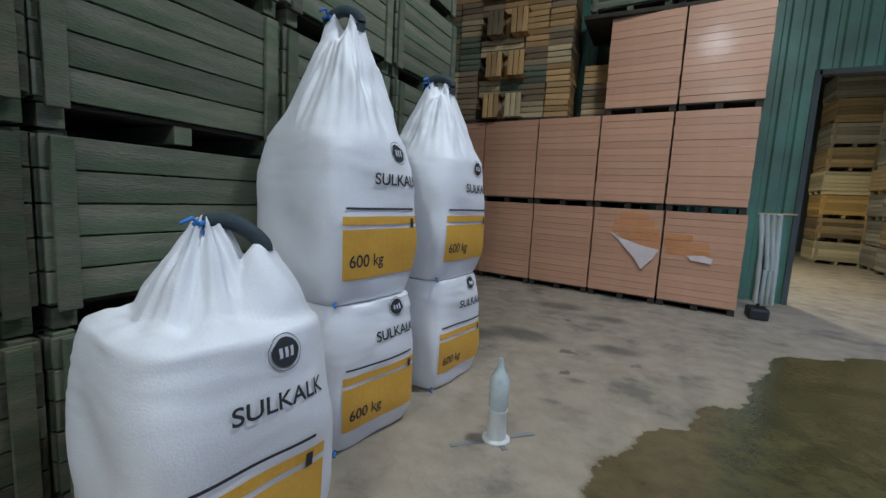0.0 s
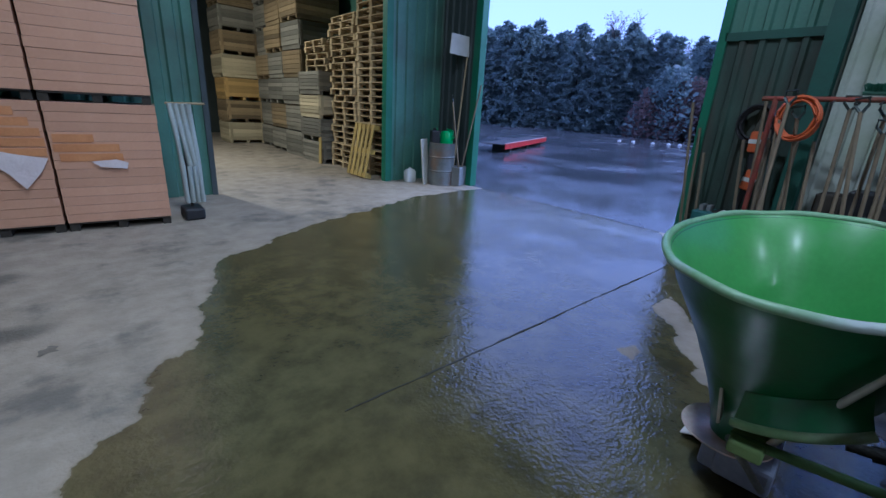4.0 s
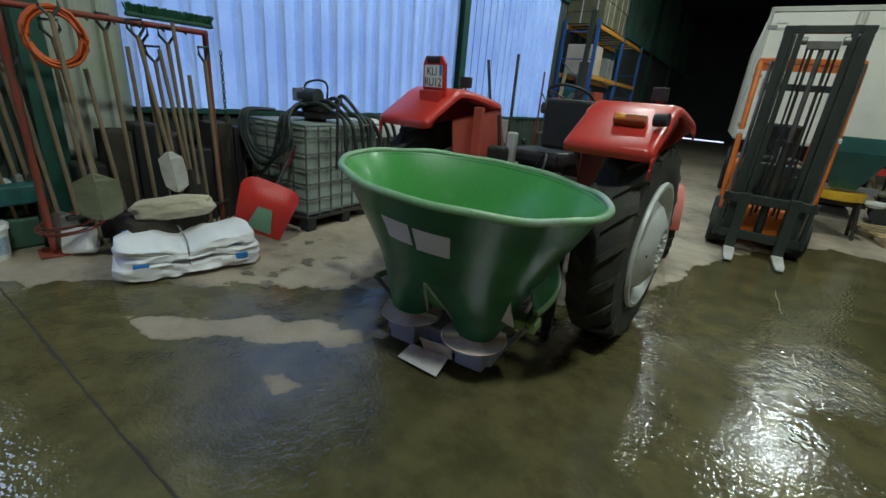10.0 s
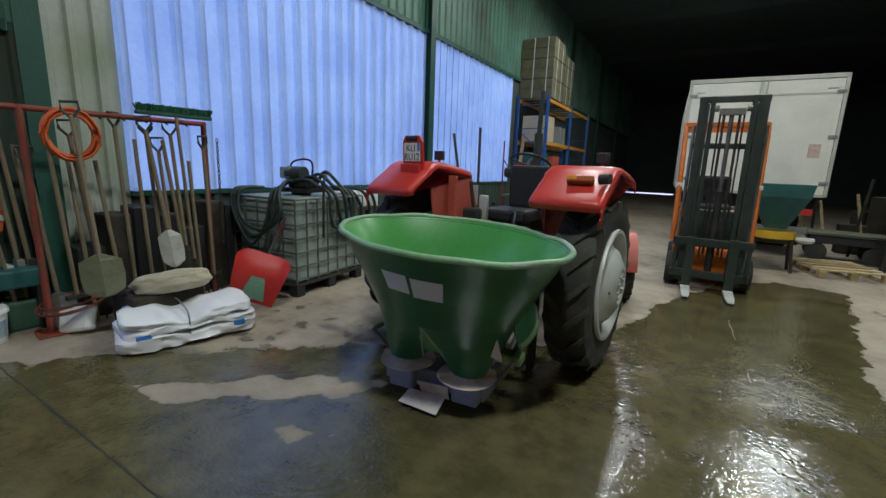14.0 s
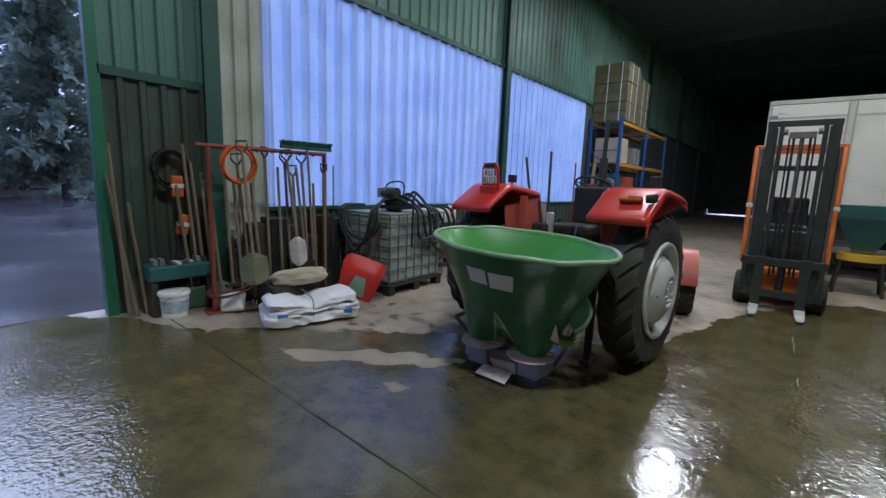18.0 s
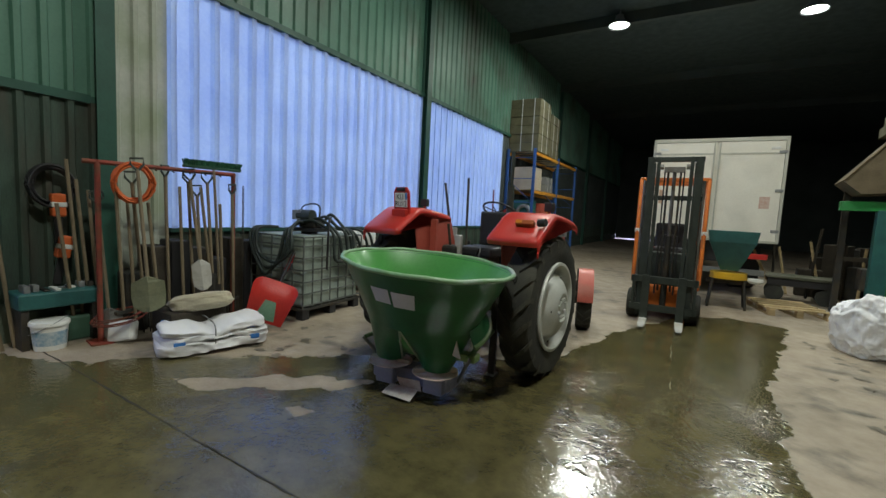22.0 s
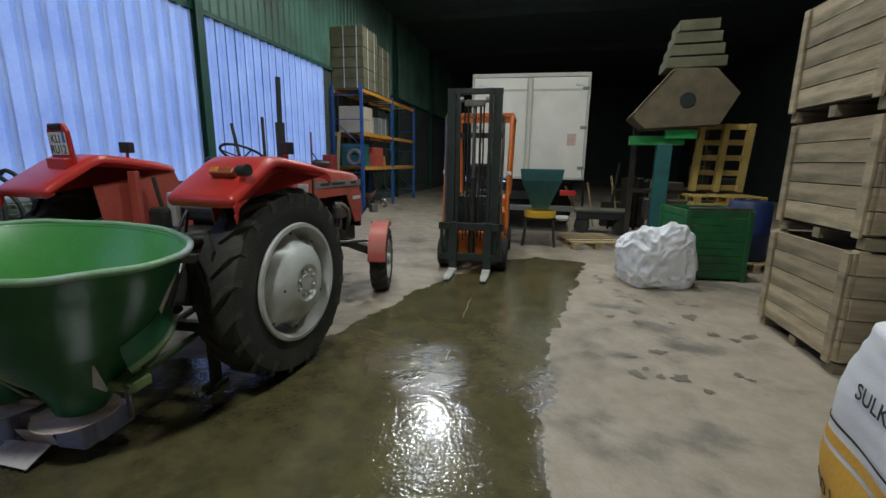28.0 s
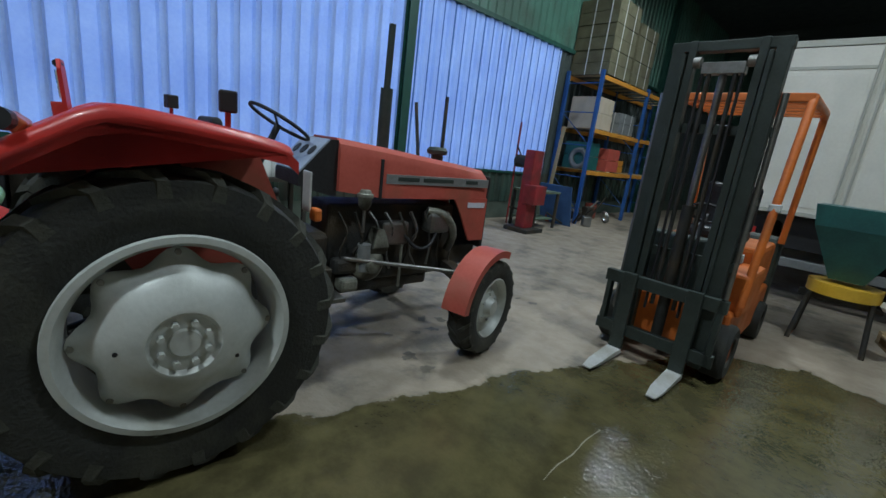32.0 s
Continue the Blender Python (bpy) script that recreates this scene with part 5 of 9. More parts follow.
def big_bag(m, w, d, h, tuft, seed, label, lean=(0.0, 0.0), open_top=False, printed=True, front=0.0):
    """A filled woven bulk bag. Its printed side looks along +x. tuft: height of the gathered top over the body."""
    rng = random.Random(seed)
    t = thing("bulk_bag", m, label, "bulk bag", "bulk bags of lime by the wooden boxes")
    n = 120
    ph = [rng.random() * 6.28 for _ in range(6)]

    def body(u, z):
        """Point at angle u and height z on the filled body."""
        f = z / h
        bulge = 1 - 0.10 * abs(2 * f - 1) ** 3 - 0.05 * (1 - f) ** 6
        c, s = math.cos(u), math.sin(u)
        p = 6.5 - 2.6 * f
        r = (abs(c) ** p + abs(s) ** p) ** (-1 / p)
        wr = 0.006 * math.sin(5 * u + ph[0] + 7 * z) + 0.004 * math.sin(17 * z + ph[1] + 2 * u) + 0.007 * max(0.0, f - 0.5) * noise.noise(Vector((2.2 * c + seed, 2.2 * s, z * 34))) * 2.4
        return Vector((w / 2 * r * c * bulge + wr * c + lean[0] * z, d / 2 * r * s * bulge + wr * s + lean[1] * z, z))

    bm = B()
    rings = [[body(math.tau * k / n, z) for k in range(n)] for z in [h * i / 44 for i in range(45)]]
    rings[0] = [(p.x * 0.97, p.y * 0.97, 0.0) for p in rings[0]]
    top = []
    tx, ty = lean[0] * h, lean[1] * h
    steps = 30 if open_top else 24
    for i in range(1, steps + 1):
        f = i / steps
        ring = []
        for k in range(n):
            u = math.tau * k / n
            b = body(u, h)
            if open_top:
                # a slumped, rounded shoulder with two ears pulled up by the loop
                r = (1 - f) * 0.985 + 0.015
                px, py = (b.x - tx) * r, (b.y - ty) * r
                z = h + 0.05 * (1 - r ** 4) + 0.012 * math.sin(7 * u + ph[3]) * r * f * 3
                z += max(tuft * top_ * min(1.0, max(0.0, 1 - math.hypot(px - ex, py - ey) / reach) * 1.12) ** 0.9 for ex, ey, reach, top_ in EARS) * (1 + 0.06 * math.sin(9 * u + ph[4]))
                z += 0.035 * noise.noise(Vector((px * 9, py * 9, seed))) * min(1.0, 4 * f)
                fold = 0.012 * math.sin(9 * u + ph[3]) * f + 0.008 * math.sin(23 * u + ph[4]) * f
            else:
                # gathered to two ears that the loop holds up
                r = 1 - 0.78 * f ** 0.94
                z = h + tuft * f * (1 + 0.13 * f ** 4 * math.cos(2 * (u - 0.4)))
                if f > 0.92:
                    r *= 1 - 5 * (f - 0.92)
                lobe = math.sin(math.pi * min(1.0, f * 1.05)) ** 0.7
                fold = (0.030 * (0.5 - abs(math.sin(2.5 * u + ph[3] + 1.5 * f))) + 0.020 * (0.5 - abs(math.sin(5.5 * u + ph[4] - 2.5 * f))) + 0.012 * noise.noise(Vector((4 * math.cos(u), 4 * math.sin(u), 5 * f + seed))) + 0.006 * math.sin(29 * u + ph[5])) * lobe
            rr = r + fold / (w / 2)
            ring.append((tx + (b.x - tx) * rr + 0.03 * f * (not open_top), ty + (b.y - ty) * rr, z + 0.01 * math.sin(11 * u + ph[5]) * f))
        top.append(ring)
    loft(bm, rings + top)
    for v in bm.verts:
        q = noise.noise(v.co * 7 + Vector((seed, 0, 0))) * (0.004 if v.co.z < h else 0.010) + noise.noise(v.co * 22) * (0.001 if v.co.z < h else 0.004)
        if v.co.z > 0.02:
            v.co += Vector((v.co.x - tx, v.co.y - ty, 0)).normalized() * q
    bag = part("sack", bm, M_WHITEBAG, t, "white woven plastic sack", smooth=70)

    def face(a, z, off=0.006):
        """a: metres along the printed side, from its middle."""
        p = body(math.atan2(a / (d / 2), 1.0) + front, z)
        return p + Vector((math.cos(front), math.sin(front), 0)) * off

    def patch(name, a0, a1, z0, z1, material, label="", skew=0.0, off=0.006):
        bm = B()
        rows = [[bm.verts.new(face(a0 + (a1 - a0) * i / 14, z0 + (z1 - z0) * j / 8, off)) for i in range(15)] for j in range(9)]
        for a, b in zip(rows, rows[1:]):
            for i in range(14):
                bm.faces.new((a[i], a[i + 1], b[i + 1], b[i]))
        return part(name, bm, material, t, label, smooth=80)

    if printed:
        s = d / 2 * 0.94
        zl = h * (0.165 if not open_top else 0.13)
        patch("ochre_panel", -s * (0.86 if not open_top else 1.12), s * 0.92, zl, zl + h * 0.30, M_YELLOW, "ochre printed panel")
        patch("ochre_strip", -s * (0.86 if not open_top else 1.12), s * 0.92, zl + h * 0.325, zl + h * 0.375, M_YELLOW, "ochre printed strip")
        patch("small_print", -s * 0.80, s * 0.75, zl + h * 0.415, zl + h * 0.428, M_INK, "line of small dark print")
        letters("600 kg", h * 0.105, t, M_INK, None, 1.05, lambda x, y: face(x - s * 0.36, y + zl + h * 0.075, 0.008), bold=0.012)
        letters("SULKALK", h * (0.098 if not open_top else 0.092), t, M_INK, None, 1.12, lambda x, y: face(x + s * 0.36, y + h * (0.735 if not open_top else 0.725), 0.008), bold=0.014)
        bm = B()
        cz, ca, ra = h * (0.94 if not open_top else 0.93), s * 0.40, h * 0.055
        ctr = bm.verts.new(face(ca, cz, 0.008))
        rim = [bm.verts.new(face(ca + ra * 1.25 * math.cos(q), cz + ra * math.sin(q), 0.008)) for q in [math.tau * k / 28 for k in range(28)]]
        for k in range(28):
            bm.faces.new((ctr, rim[k], rim[(k + 1) % 28]))
        part("emblem", bm, M_INK, t, "dark oval emblem", smooth=80)
        bm = B()
        r1 = [bm.verts.new(face(ca + ra * 1.45 * math.cos(q), cz + ra * 1.2 * math.sin(q), 0.007)) for q in [math.tau * k / 28 for k in range(28)]]
        r2 = [bm.verts.new(face(ca + ra * 1.53 * math.cos(q), cz + ra * 1.28 * math.sin(q), 0.007)) for q in [math.tau * k / 28 for k in range(28)]]
        for k in range(28):
            bm.faces.new((r1[k], r1[(k + 1) % 28], r2[(k + 1) % 28], r2[k]))
        part("emblem_ring", bm, M_GREY, t, "thin grey ring")
        for k in (-0.5, 0.0, 0.5):
            patch("emblem_mark", ca + ra * (k - 0.13), ca + ra * (k + 0.16), cz - ra * 0.35, cz + ra * 0.35, M_PAPER, off=0.010)
        patch("round_seal", s * 0.62, s * 0.72, zl + h * 0.30, zl + h * 0.36, M_INK, off=0.009)
    # lifting loop and tie
    z = h + tuft
    if open_top:
        pk = [Vector((EARS[0][0], EARS[0][1], h + 0.05 + tuft * 0.9)), Vector((EARS[1][0], EARS[1][1], h + 0.03 + tuft * 0.72))]
    else:
        pk = [Vector((tx - 0.06, ty - 0.035, z + 0.02)), Vector((tx + 0.11, ty + 0.04, z + 0.02))]
    if tuft:
        bm = B()
        mid = (pk[0] + pk[1]) / 2 + Vector((0, 0, 0.07))
        tube(bm, eased([pk[0] - Vector((0, 0, 0.03)), pk[0] + Vector((0, 0, 0.03)), mid, pk[1] + Vector((0, 0, 0.03)), pk[1] - Vector((0, 0, 0.05))]), 0.032, 10)
        part("lifting_loop", bm, M_DARKLOOP, t, "dark webbing lifting loop", smooth=60)
        bm = B()
        q = pk[0]
        tube(bm, [q + Vector((0.03 * math.cos(a), 0.04 * math.sin(a), 0.005 * a)) for a in [k * 0.6 for k in range(12)]], 0.009, 6)
        tube(bm, [q + Vector((0.03, -0.03, 0.02)), q + Vector((0.05, -0.07, 0.05)), q + Vector((0.03, -0.10, 0.03))], 0.008, 6)
        tube(bm, [q + Vector((0.03, -0.02, 0.0)), q + Vector((0.06, -0.02, -0.10)), q + Vector((0.07, -0.03, -0.2))], 0.010, 6)
        part("blue_tie", bm, M_BLUE, t, "blue ribbon tie", smooth=60)
    bm = B()
    c = body(-0.75, 0.02)
    tube(bm, [c, c + Vector((0.02, -0.02, 0.0)), c + Vector((0.03, -0.03, -0.012))], 0.009, 6)
    part("corner_tape", bm, M_BLUE, t, "blue corner tape end")
    return t


big_bag(pose(-1.765, 0.985, 0, 0, 0, -8), 0.785, 0.76, 0.955, 0.32, 3, "white bulk bag with ochre print and an open crumpled top", open_top=True, front=-0.12)
big_bag(pose(-1.97, 2.03, 0, 0, 0, -11), 0.76, 0.74, 0.842, 0, 5, "white bulk bag with ochre print, under another bag")
big_bag(pose(-2.00, 2.02, 0.846, 0, 0, -9), 0.78, 0.76, 0.91, 0.66, 7, "tall white bulk bag with a gathered top, stacked on another", lean=(-0.01, -0.01))
big_bag(pose(-1.88, 3.00, 0, 0, 0, -9), 0.72, 0.74, 0.842, 0, 9, "white bulk bag with ochre print, under another bag")
big_bag(pose(-1.90, 2.99, 0.846, 0, 0, -7), 0.74, 0.74, 0.90, 0.54, 11, "white bulk bag with a gathered top, stacked on another", lean=(0.02, 0.0))



# ---- wooden boxes ----
BOARD = {}


def board(length, height, thick=0.022, seed=0):
    key = (round(length, 2), round(height, 3), thick, seed)
    if key not in BOARD:
        bm = B()
        box(bm, -length / 2, length / 2, -thick / 2, thick / 2, -height / 2, height / 2, 0.004)
        rng = random.Random(seed + 31)
        for v in bm.verts:
            v.co.y += 0.003 * math.sin(v.co.x * 5 + seed * 2)
        BOARD[key] = mesh("board", bm, M_WOODBOX)
    return BOARD[key]


def plank(parent, name, length, height, at, thick=0.022, seed=0, material=None):
    me = board(length, height, thick, seed % 5)
    if material is not None and material is not M_WOODBOX:
        key = (me.name, material.name)
        if key not in BOARD:
            BOARD[key] = me.copy()
            BOARD[key].materials.clear()
            BOARD[key].materials.append(material)
        me = BOARD[key]
    ob = new(name, me)
    ob.parent = parent
    ob.matrix_basis = at
    return ob


def wooden_box(m, w, d, h, seed, group="wooden storage boxes in stacks"):
    """A slatted crop box on runners; its long sides are w, along x."""
    rng = random.Random(seed)
    t = thing("wooden_box", m, "large weathered grey wooden storage box with gapped boards", "wooden box", group)
    foot = 0.11
    rows = 5
    bh = (h - foot - 0.02) / rows
    for r in range(rows):
        z = foot + bh * (r + 0.5)
        for s, rz, ln in ((-d / 2, 0, w), (d / 2, 180, w)):
            plank(t, "board", ln, bh - 0.008, pose(0, s, z, rng.uniform(-0.6, 0.6), 0, rz), seed=rng.randrange(9))
        for s, rz in ((-w / 2, 90), (w / 2, 270)):
            plank(t, "board", d - 0.03, bh - 0.008, pose(s, 0, z, rng.uniform(-0.6, 0.6), 0, rz), seed=rng.randrange(9))
    for sx in (-1, 1):
        for sy in (-1, 1):
            boxpart("corner_post", (sx * (w / 2 - 0.09), sx * (w / 2 - 0.012), sy * (d / 2 - 0.09), sy * (d / 2 - 0.012), 0.1, h - 0.01), M_WOODBOX, t)
    for x in (-w / 2 + 0.06, 0, w / 2 - 0.06):
        boxpart("runner", (x - 0.045, x + 0.045, -d / 2 + 0.01, d / 2 - 0.01, 0.0, foot - 0.02), M_WOODBOX, t)
    boxpart("floor_board", (-w / 2 + 0.02, w / 2 - 0.02, -d / 2 + 0.02, d / 2 - 0.02, foot - 0.02, foot), M_WOODDARK, t, 0.002)
    for sx in (-0.5,):
        boxpart("batten", (sx * w + 0.03, sx * w + 0.11, -d / 2 - 0.034, -d / 2 - 0.011, 0.08, h - 0.03), M_WOODBOX, t)
        boxpart("batten", (-sx * w - 0.11, -sx * w - 0.03, -d / 2 - 0.034, -d / 2 - 0.011, 0.08, h - 0.03), M_WOODBOX, t)
    return t


def rewood(t, material):
    """The same box out of other boards."""
    for o in t.children:
        if o.type == "MESH" and o.data.materials[0] is M_WOODBOX:
            key = (o.data.name, material.name)
            if key not in BOARD:
                BOARD[key] = o.data.copy()
                BOARD[key].materials[0] = material
            o.data = BOARD[key]
    return t


first = rewood(wooden_box(pose(-2.97, -1.53, 0, 0, 0, 90), 1.17, 1.12, 0.98, 1), M_WOODTAN)
tagged(first, "large tan wooden storage box with tight boards")
for z in (1, 2):
    wob = random.Random(z)
    copy_thing(first, pose(-2.97 + wob.uniform(-0.03, 0.03), -1.53, 0.982 * z, 0, 0, 90 + wob.uniform(-0.8, 0.8)))
# this stack's boards are coloured darker to stand for grazing light
damp = rewood(wooden_box(pose(-2.98, 0.13, 0, 0, 0, 90), 1.17, 1.12, 0.826, 2), M_WOODSHADED)
tagged(damp, "large wooden storage box with mossy boards, darkened for weak light")
low = wooden_box(pose(-2.98, 1.335, 0, 0, 0, 90), 1.17, 1.12, 0.826, 3)
for k in range(4):
    for z in range(5):
        if k < 2 and z == 0:
            continue
        wob = random.Random(k * 7 + z)
        copy_thing(low if k else damp, pose(-2.98 + wob.uniform(-0.03, 0.03), 0.13 + 1.205 * k + wob.uniform(-0.01, 0.01), 0.828 * z, 0, 0, 90 + wob.uniform(-0.8, 0.8)))


# ---- pallets of clay blocks ----
SLAB = {}


def clay_pallet(m, w, d, h, torn=False, seed=0):
    t = thing("clay_block_pallet", m, "film-wrapped stack of pink clay blocks on a pallet" if not torn else "film-wrapped stack of pink clay blocks with a torn wrapper", "block pallet", "pallets of clay blocks")
    foot = 0.10
    n = 13
    hh = (h - foot) / n
    rng = random.Random(seed)
    if (w, d) not in SLAB:
        bm = B()
        box(bm, -w / 2, w / 2, -d / 2, d / 2, -hh / 2 + 0.0012, hh / 2 - 0.0012, 0.003)
        SLAB[(w, d)] = mesh("clay_block_course", bm, M_PINK)
    for r in range(n):
        ob = new("clay_block_course", SLAB[(w, d)])
        ob.parent = t
        ob.matrix_basis = pose(rng.uniform(-0.004, 0.004), rng.uniform(-0.004, 0.004), foot + hh * (r + 0.5))
    for x in (-w / 2 + 0.05, 0, w / 2 - 0.05):
        boxpart("pallet_runner", (x - 0.045, x + 0.045, -d / 2 + 0.02, d / 2 - 0.02, 0.0, foot - 0.02), M_WOODDARK, t)
    boxpart("pallet_deck", (-w / 2 + 0.01, w / 2 - 0.01, -d / 2 + 0.01, d / 2 - 0.01, foot - 0.02, foot), M_WOODDARK, t)
    if torn:
        face = Matrix(((1, 0, 0, 0.0), (0, 0, -1, -d / 2 - 0.010), (0, 1, 0, 0.0), (0, 0, 0, 1)))
        m_bare = mat("bare_orange_clay", (0.60, 0.27, 0.10), (0.46, 0.19, 0.07), rough=0.7)
        if torn == 1:   # the tear and its hanging flap
            rows = ((0.86, 0.12, 0.49), (0.965, -0.10, 0.49), (1.07, -0.20, 0.47), (1.175, -0.17, 0.40), (1.28, -0.10, 0.30))
            flap = [(-0.23, 1.06), (-0.05, 0.97), (0.22, 0.89), (0.49, 0.84), (0.42, 0.70), (0.27, 0.52), (0.16, 0.68), (-0.02, 0.86)]
        else:
            rows = ((0.80, -0.44, 0.12), (0.905, -0.48, 0.10), (1.01, -0.47, -0.12))
            flap = [(-0.18, 0.80), (0.05, 0.82), (0.16, 0.78), (0.14, 0.71), (-0.10, 0.74)]
        for z, a, b in rows:
            boxpart("bare_block", (a, b, -d / 2 - 0.006, -d / 2 + 0.01, z, z + 0.086), m_bare, t, 0.003)
        bm = B()
        prism(bm, flap, 0.003, face)
        bmesh.ops.triangulate(bm, faces=bm.faces)
        bmesh.ops.subdivide_edges(bm, edges=bm.edges, cuts=3, use_grid_fill=True)
        for v in bm.verts:
            v.co.y -= 0.02 * abs(noise.noise(v.co * 9)) + 0.05 * max(0.0, 0.95 - v.co.z)
        part("torn_film", bm, M_FILM, t, "loose flap of torn clear film", smooth=30)
    return t


W = 1.0
for r in range(3):
    for k in range(5):
        if r == 2 and k > 1:
            continue
        x = 0.44 - 1.02 * k - (0.02 if r == 1 else 0)
        y = 7.0 + 0.115 * k + 0.52
        clay_pallet(pose(x, y, 1.435 * r, 0, 0, -6.5), W, 1.0, 1.43, torn=(r == 0) * {0: 2, 1: 1}.get(k, 0), seed=k * 3 + r)


# ---- crate stacks ----
def crate(m, w, d, h, seed, tone):
    """A small slatted potato crate."""
    t = thing("slatted_crate", m, "old slatted wooden chitting crate in a stack", "crate", "stacked slatted crates")
    rng = random.Random(seed)
    rows = 3
    for r in range(rows):
        z = h * (r + 0.5) / rows
        for s in (-d / 2, d / 2):
            plank(t, "slat", w, h / rows * 0.86, pose(0, s, z), 0.012, rng.randrange(5), tone)
        for s in (-w / 2, w / 2):
            plank(t, "slat", d, h / rows * 0.86, pose(s, 0, z, 0, 0, 90), 0.012, rng.randrange(5), tone)
    boxpart("crate_floor", (-w / 2, w / 2, -d / 2, d / 2, 0.0, 0.012), tone, t, 0)
    return t


tones = [M_WOODPALE, M_WOODBOX, mat("amber_crate_wood", (0.48, 0.30, 0.12), (0.34, 0.2, 0.08), rough=0.8, bump=0.3, rand=0.3), mat("brown_crate_wood", (0.26, 0.19, 0.11), (0.17, 0.12, 0.07), rough=0.85, bump=0.3, rand=0.3)]
protos = [crate(pose(-1.3 - 0.42 * k, 7.95, 2.98), 0.40, 0.60, 0.30, k, tones[k]) for k in range(4)]
pallet_board = None


def flat_pallet(m, w=1.2, d=0.8, tone=None, label="bare wooden pallet", group="wooden pallets"):
    tone = tone or M_WOODPALE
    t = thing("wooden_pallet", m, label, "pallet", group)
    for k in range(5):
        y = -d / 2 + 0.06 + (d - 0.12) * k / 4
        boxpart("deck_board", (-w / 2, w / 2, y - 0.05, y + 0.05, 0.122, 0.144), tone, t, 0.003)
    for x in (-w / 2 + 0.05, 0, w / 2 - 0.05):
        boxpart("stringer", (x - 0.05, x + 0.05, -d / 2, d / 2, 0.1, 0.122), tone, t, 0.003)
        for y in (-d / 2 + 0.06, 0, d / 2 - 0.06):
            boxpart("block", (x - 0.05, x + 0.05, y - 0.05, y + 0.05, 0.022, 0.1), tone, t, 0.003)
        boxpart("bottom_board", (x - 0.05, x + 0.05, -d / 2, d / 2, 0.0, 0.022), tone, t, 0.003)
    return t


# ---- forklift ----
def forklift(m):
    t = thing("forklift", m, "orange forklift truck with a tall dark mast and lowered forks", "forklift")
    mast = new("mast")
    mast.parent = t
    tagged(mast, "dark grey lifting mast")
    for s in (-1, 1):
        bm = B()
        box(bm, s * 0.33 - 0.045, s * 0.33 + 0.045, -0.05, 0.05, 0.10, 2.50, 0.006)
        part("mast_channel", bm, M_MAST, mast)
        boxpart("channel_flange", (s * 0.272 - 0.014, s * 0.272 + 0.014, -0.02, 0.09, 0.12, 2.46), M_MAST, mast)
        boxpart("inner_channel", (s * 0.222 - 0.026, s * 0.222 + 0.026, -0.02, 0.07, 0.20, 2.55), M_MAST, mast)
        rodpart("lift_chain", (s * 0.085, 0.03, 0.5), (s * 0.085, 0.03, 2.35), 0.016, M_IRON, mast, "oily lift chain")
        rodpart("hose", (s * 0.13, 0.04, 0.45), (s * 0.13, 0.04, 2.38), 0.011, M_BLACK, mast)
        rodpart("mast_roller", (s * 0.15, 0.05, 2.40), (s * 0.2, 0.05, 2.40), 0.04, M_STEEL, mast, seg=16)
        rodpart("side_cylinder", (s * 0.40, -0.04, 0.3), (s * 0.40, -0.04, 2.2), 0.022, M_STEEL, mast)
    rodpart("lift_cylinder", (0, 0.0, 0.2), (0, 0.0, 1.35), 0.045, M_IRON, mast, seg=16)
    rodpart("lift_ram", (0, 0.0, 1.35), (0, 0.0, 2.36), 0.026, M_STEEL, mast, "bright steel ram", seg=14)
    boxpart("mast_head", (-0.38, 0.38, -0.04, 0.05, 2.48, 2.55), M_MAST, mast)
    boxpart("mast_tie", (-0.40, 0.40, -0.05, -0.02, 0.9, 0.98), M_MAST, mast)
    boxpart("mast_tie", (-0.40, 0.40, -0.05, -0.02, 1.9, 1.97), M_MAST, mast)
    boxpart("cross_head", (-0.14, 0.14, -0.03, 0.06, 2.32, 2.40), M_STEEL, mast)
    car = new("carriage")
    car.parent = t
    tagged(car, "dark steel fork carriage")
    boxpart("carriage_bar", (-0.46, 0.46, 0.10, 0.16, 0.62, 0.72), M_MAST, car)
    boxpart("carriage_bar", (-0.46, 0.46, 0.10, 0.16, 0.18, 0.28), M_MAST, car)
    for s in (-1, 1):
        boxpart("carriage_side", (s * 0.42 - 0.02, s * 0.42 + 0.02, 0.09, 0.16, 0.18, 0.72), M_MAST, car)
        f = new("fork")
        f.parent = t
        f.matrix_basis = pose(s * 0.245, 0.16, 0)
        tagged(f, "worn steel fork tine")
        boxpart("fork_shank", (-0.055, 0.055, 0.0, 0.04, 0.05, 0.74), M_MAST, f, 0.006)
        bm = B()
        loft(bm, [[(-w_, y, 0.025), (w_, y, 0.025), (w_, y, z), (-w_, y, z)] for y, w_, z in ((0.0, 0.055, 0.072), (0.1, 0.055, 0.068), (0.40, 0.05, 0.05), (0.53, 0.032, 0.036))])
        part("fork_blade", bm, M_ALU, f, "bright worn fork blade")
    # overhead guard
    g = new("overhead_guard")
    g.parent = t
    tagged(g, "orange tube overhead guard")
    for s in (-1, 1):
        bm = B()
        tube(bm, [(s * 0.47, -0.30, 0.60), (s * 0.48, -0.45, 1.4), (s * 0.49, -0.62, 2.22), (s * 0.49, -0.66, 2.27)], 0.032, 8)
        part("guard_leg", bm, M_ORANGE, g, smooth=50)
        bm = B()
        tube(bm, [(s * 0.49, -0.64, 2.27), (s * 0.49, -1.75, 2.30), (s * 0.48, -1.85, 2.24), (s * 0.45, -1.9, 1.0)], 0.032, 8)
        part("guard_rail", bm, M_ORANGE, g, smooth=50)
        boxpart("mirror_clamp", (s * 0.48 - 0.04, s * 0.48 + 0.04, -0.5, -0.42, 1.38, 1.44), M_WHITEPLASTIC, g, 0.008)
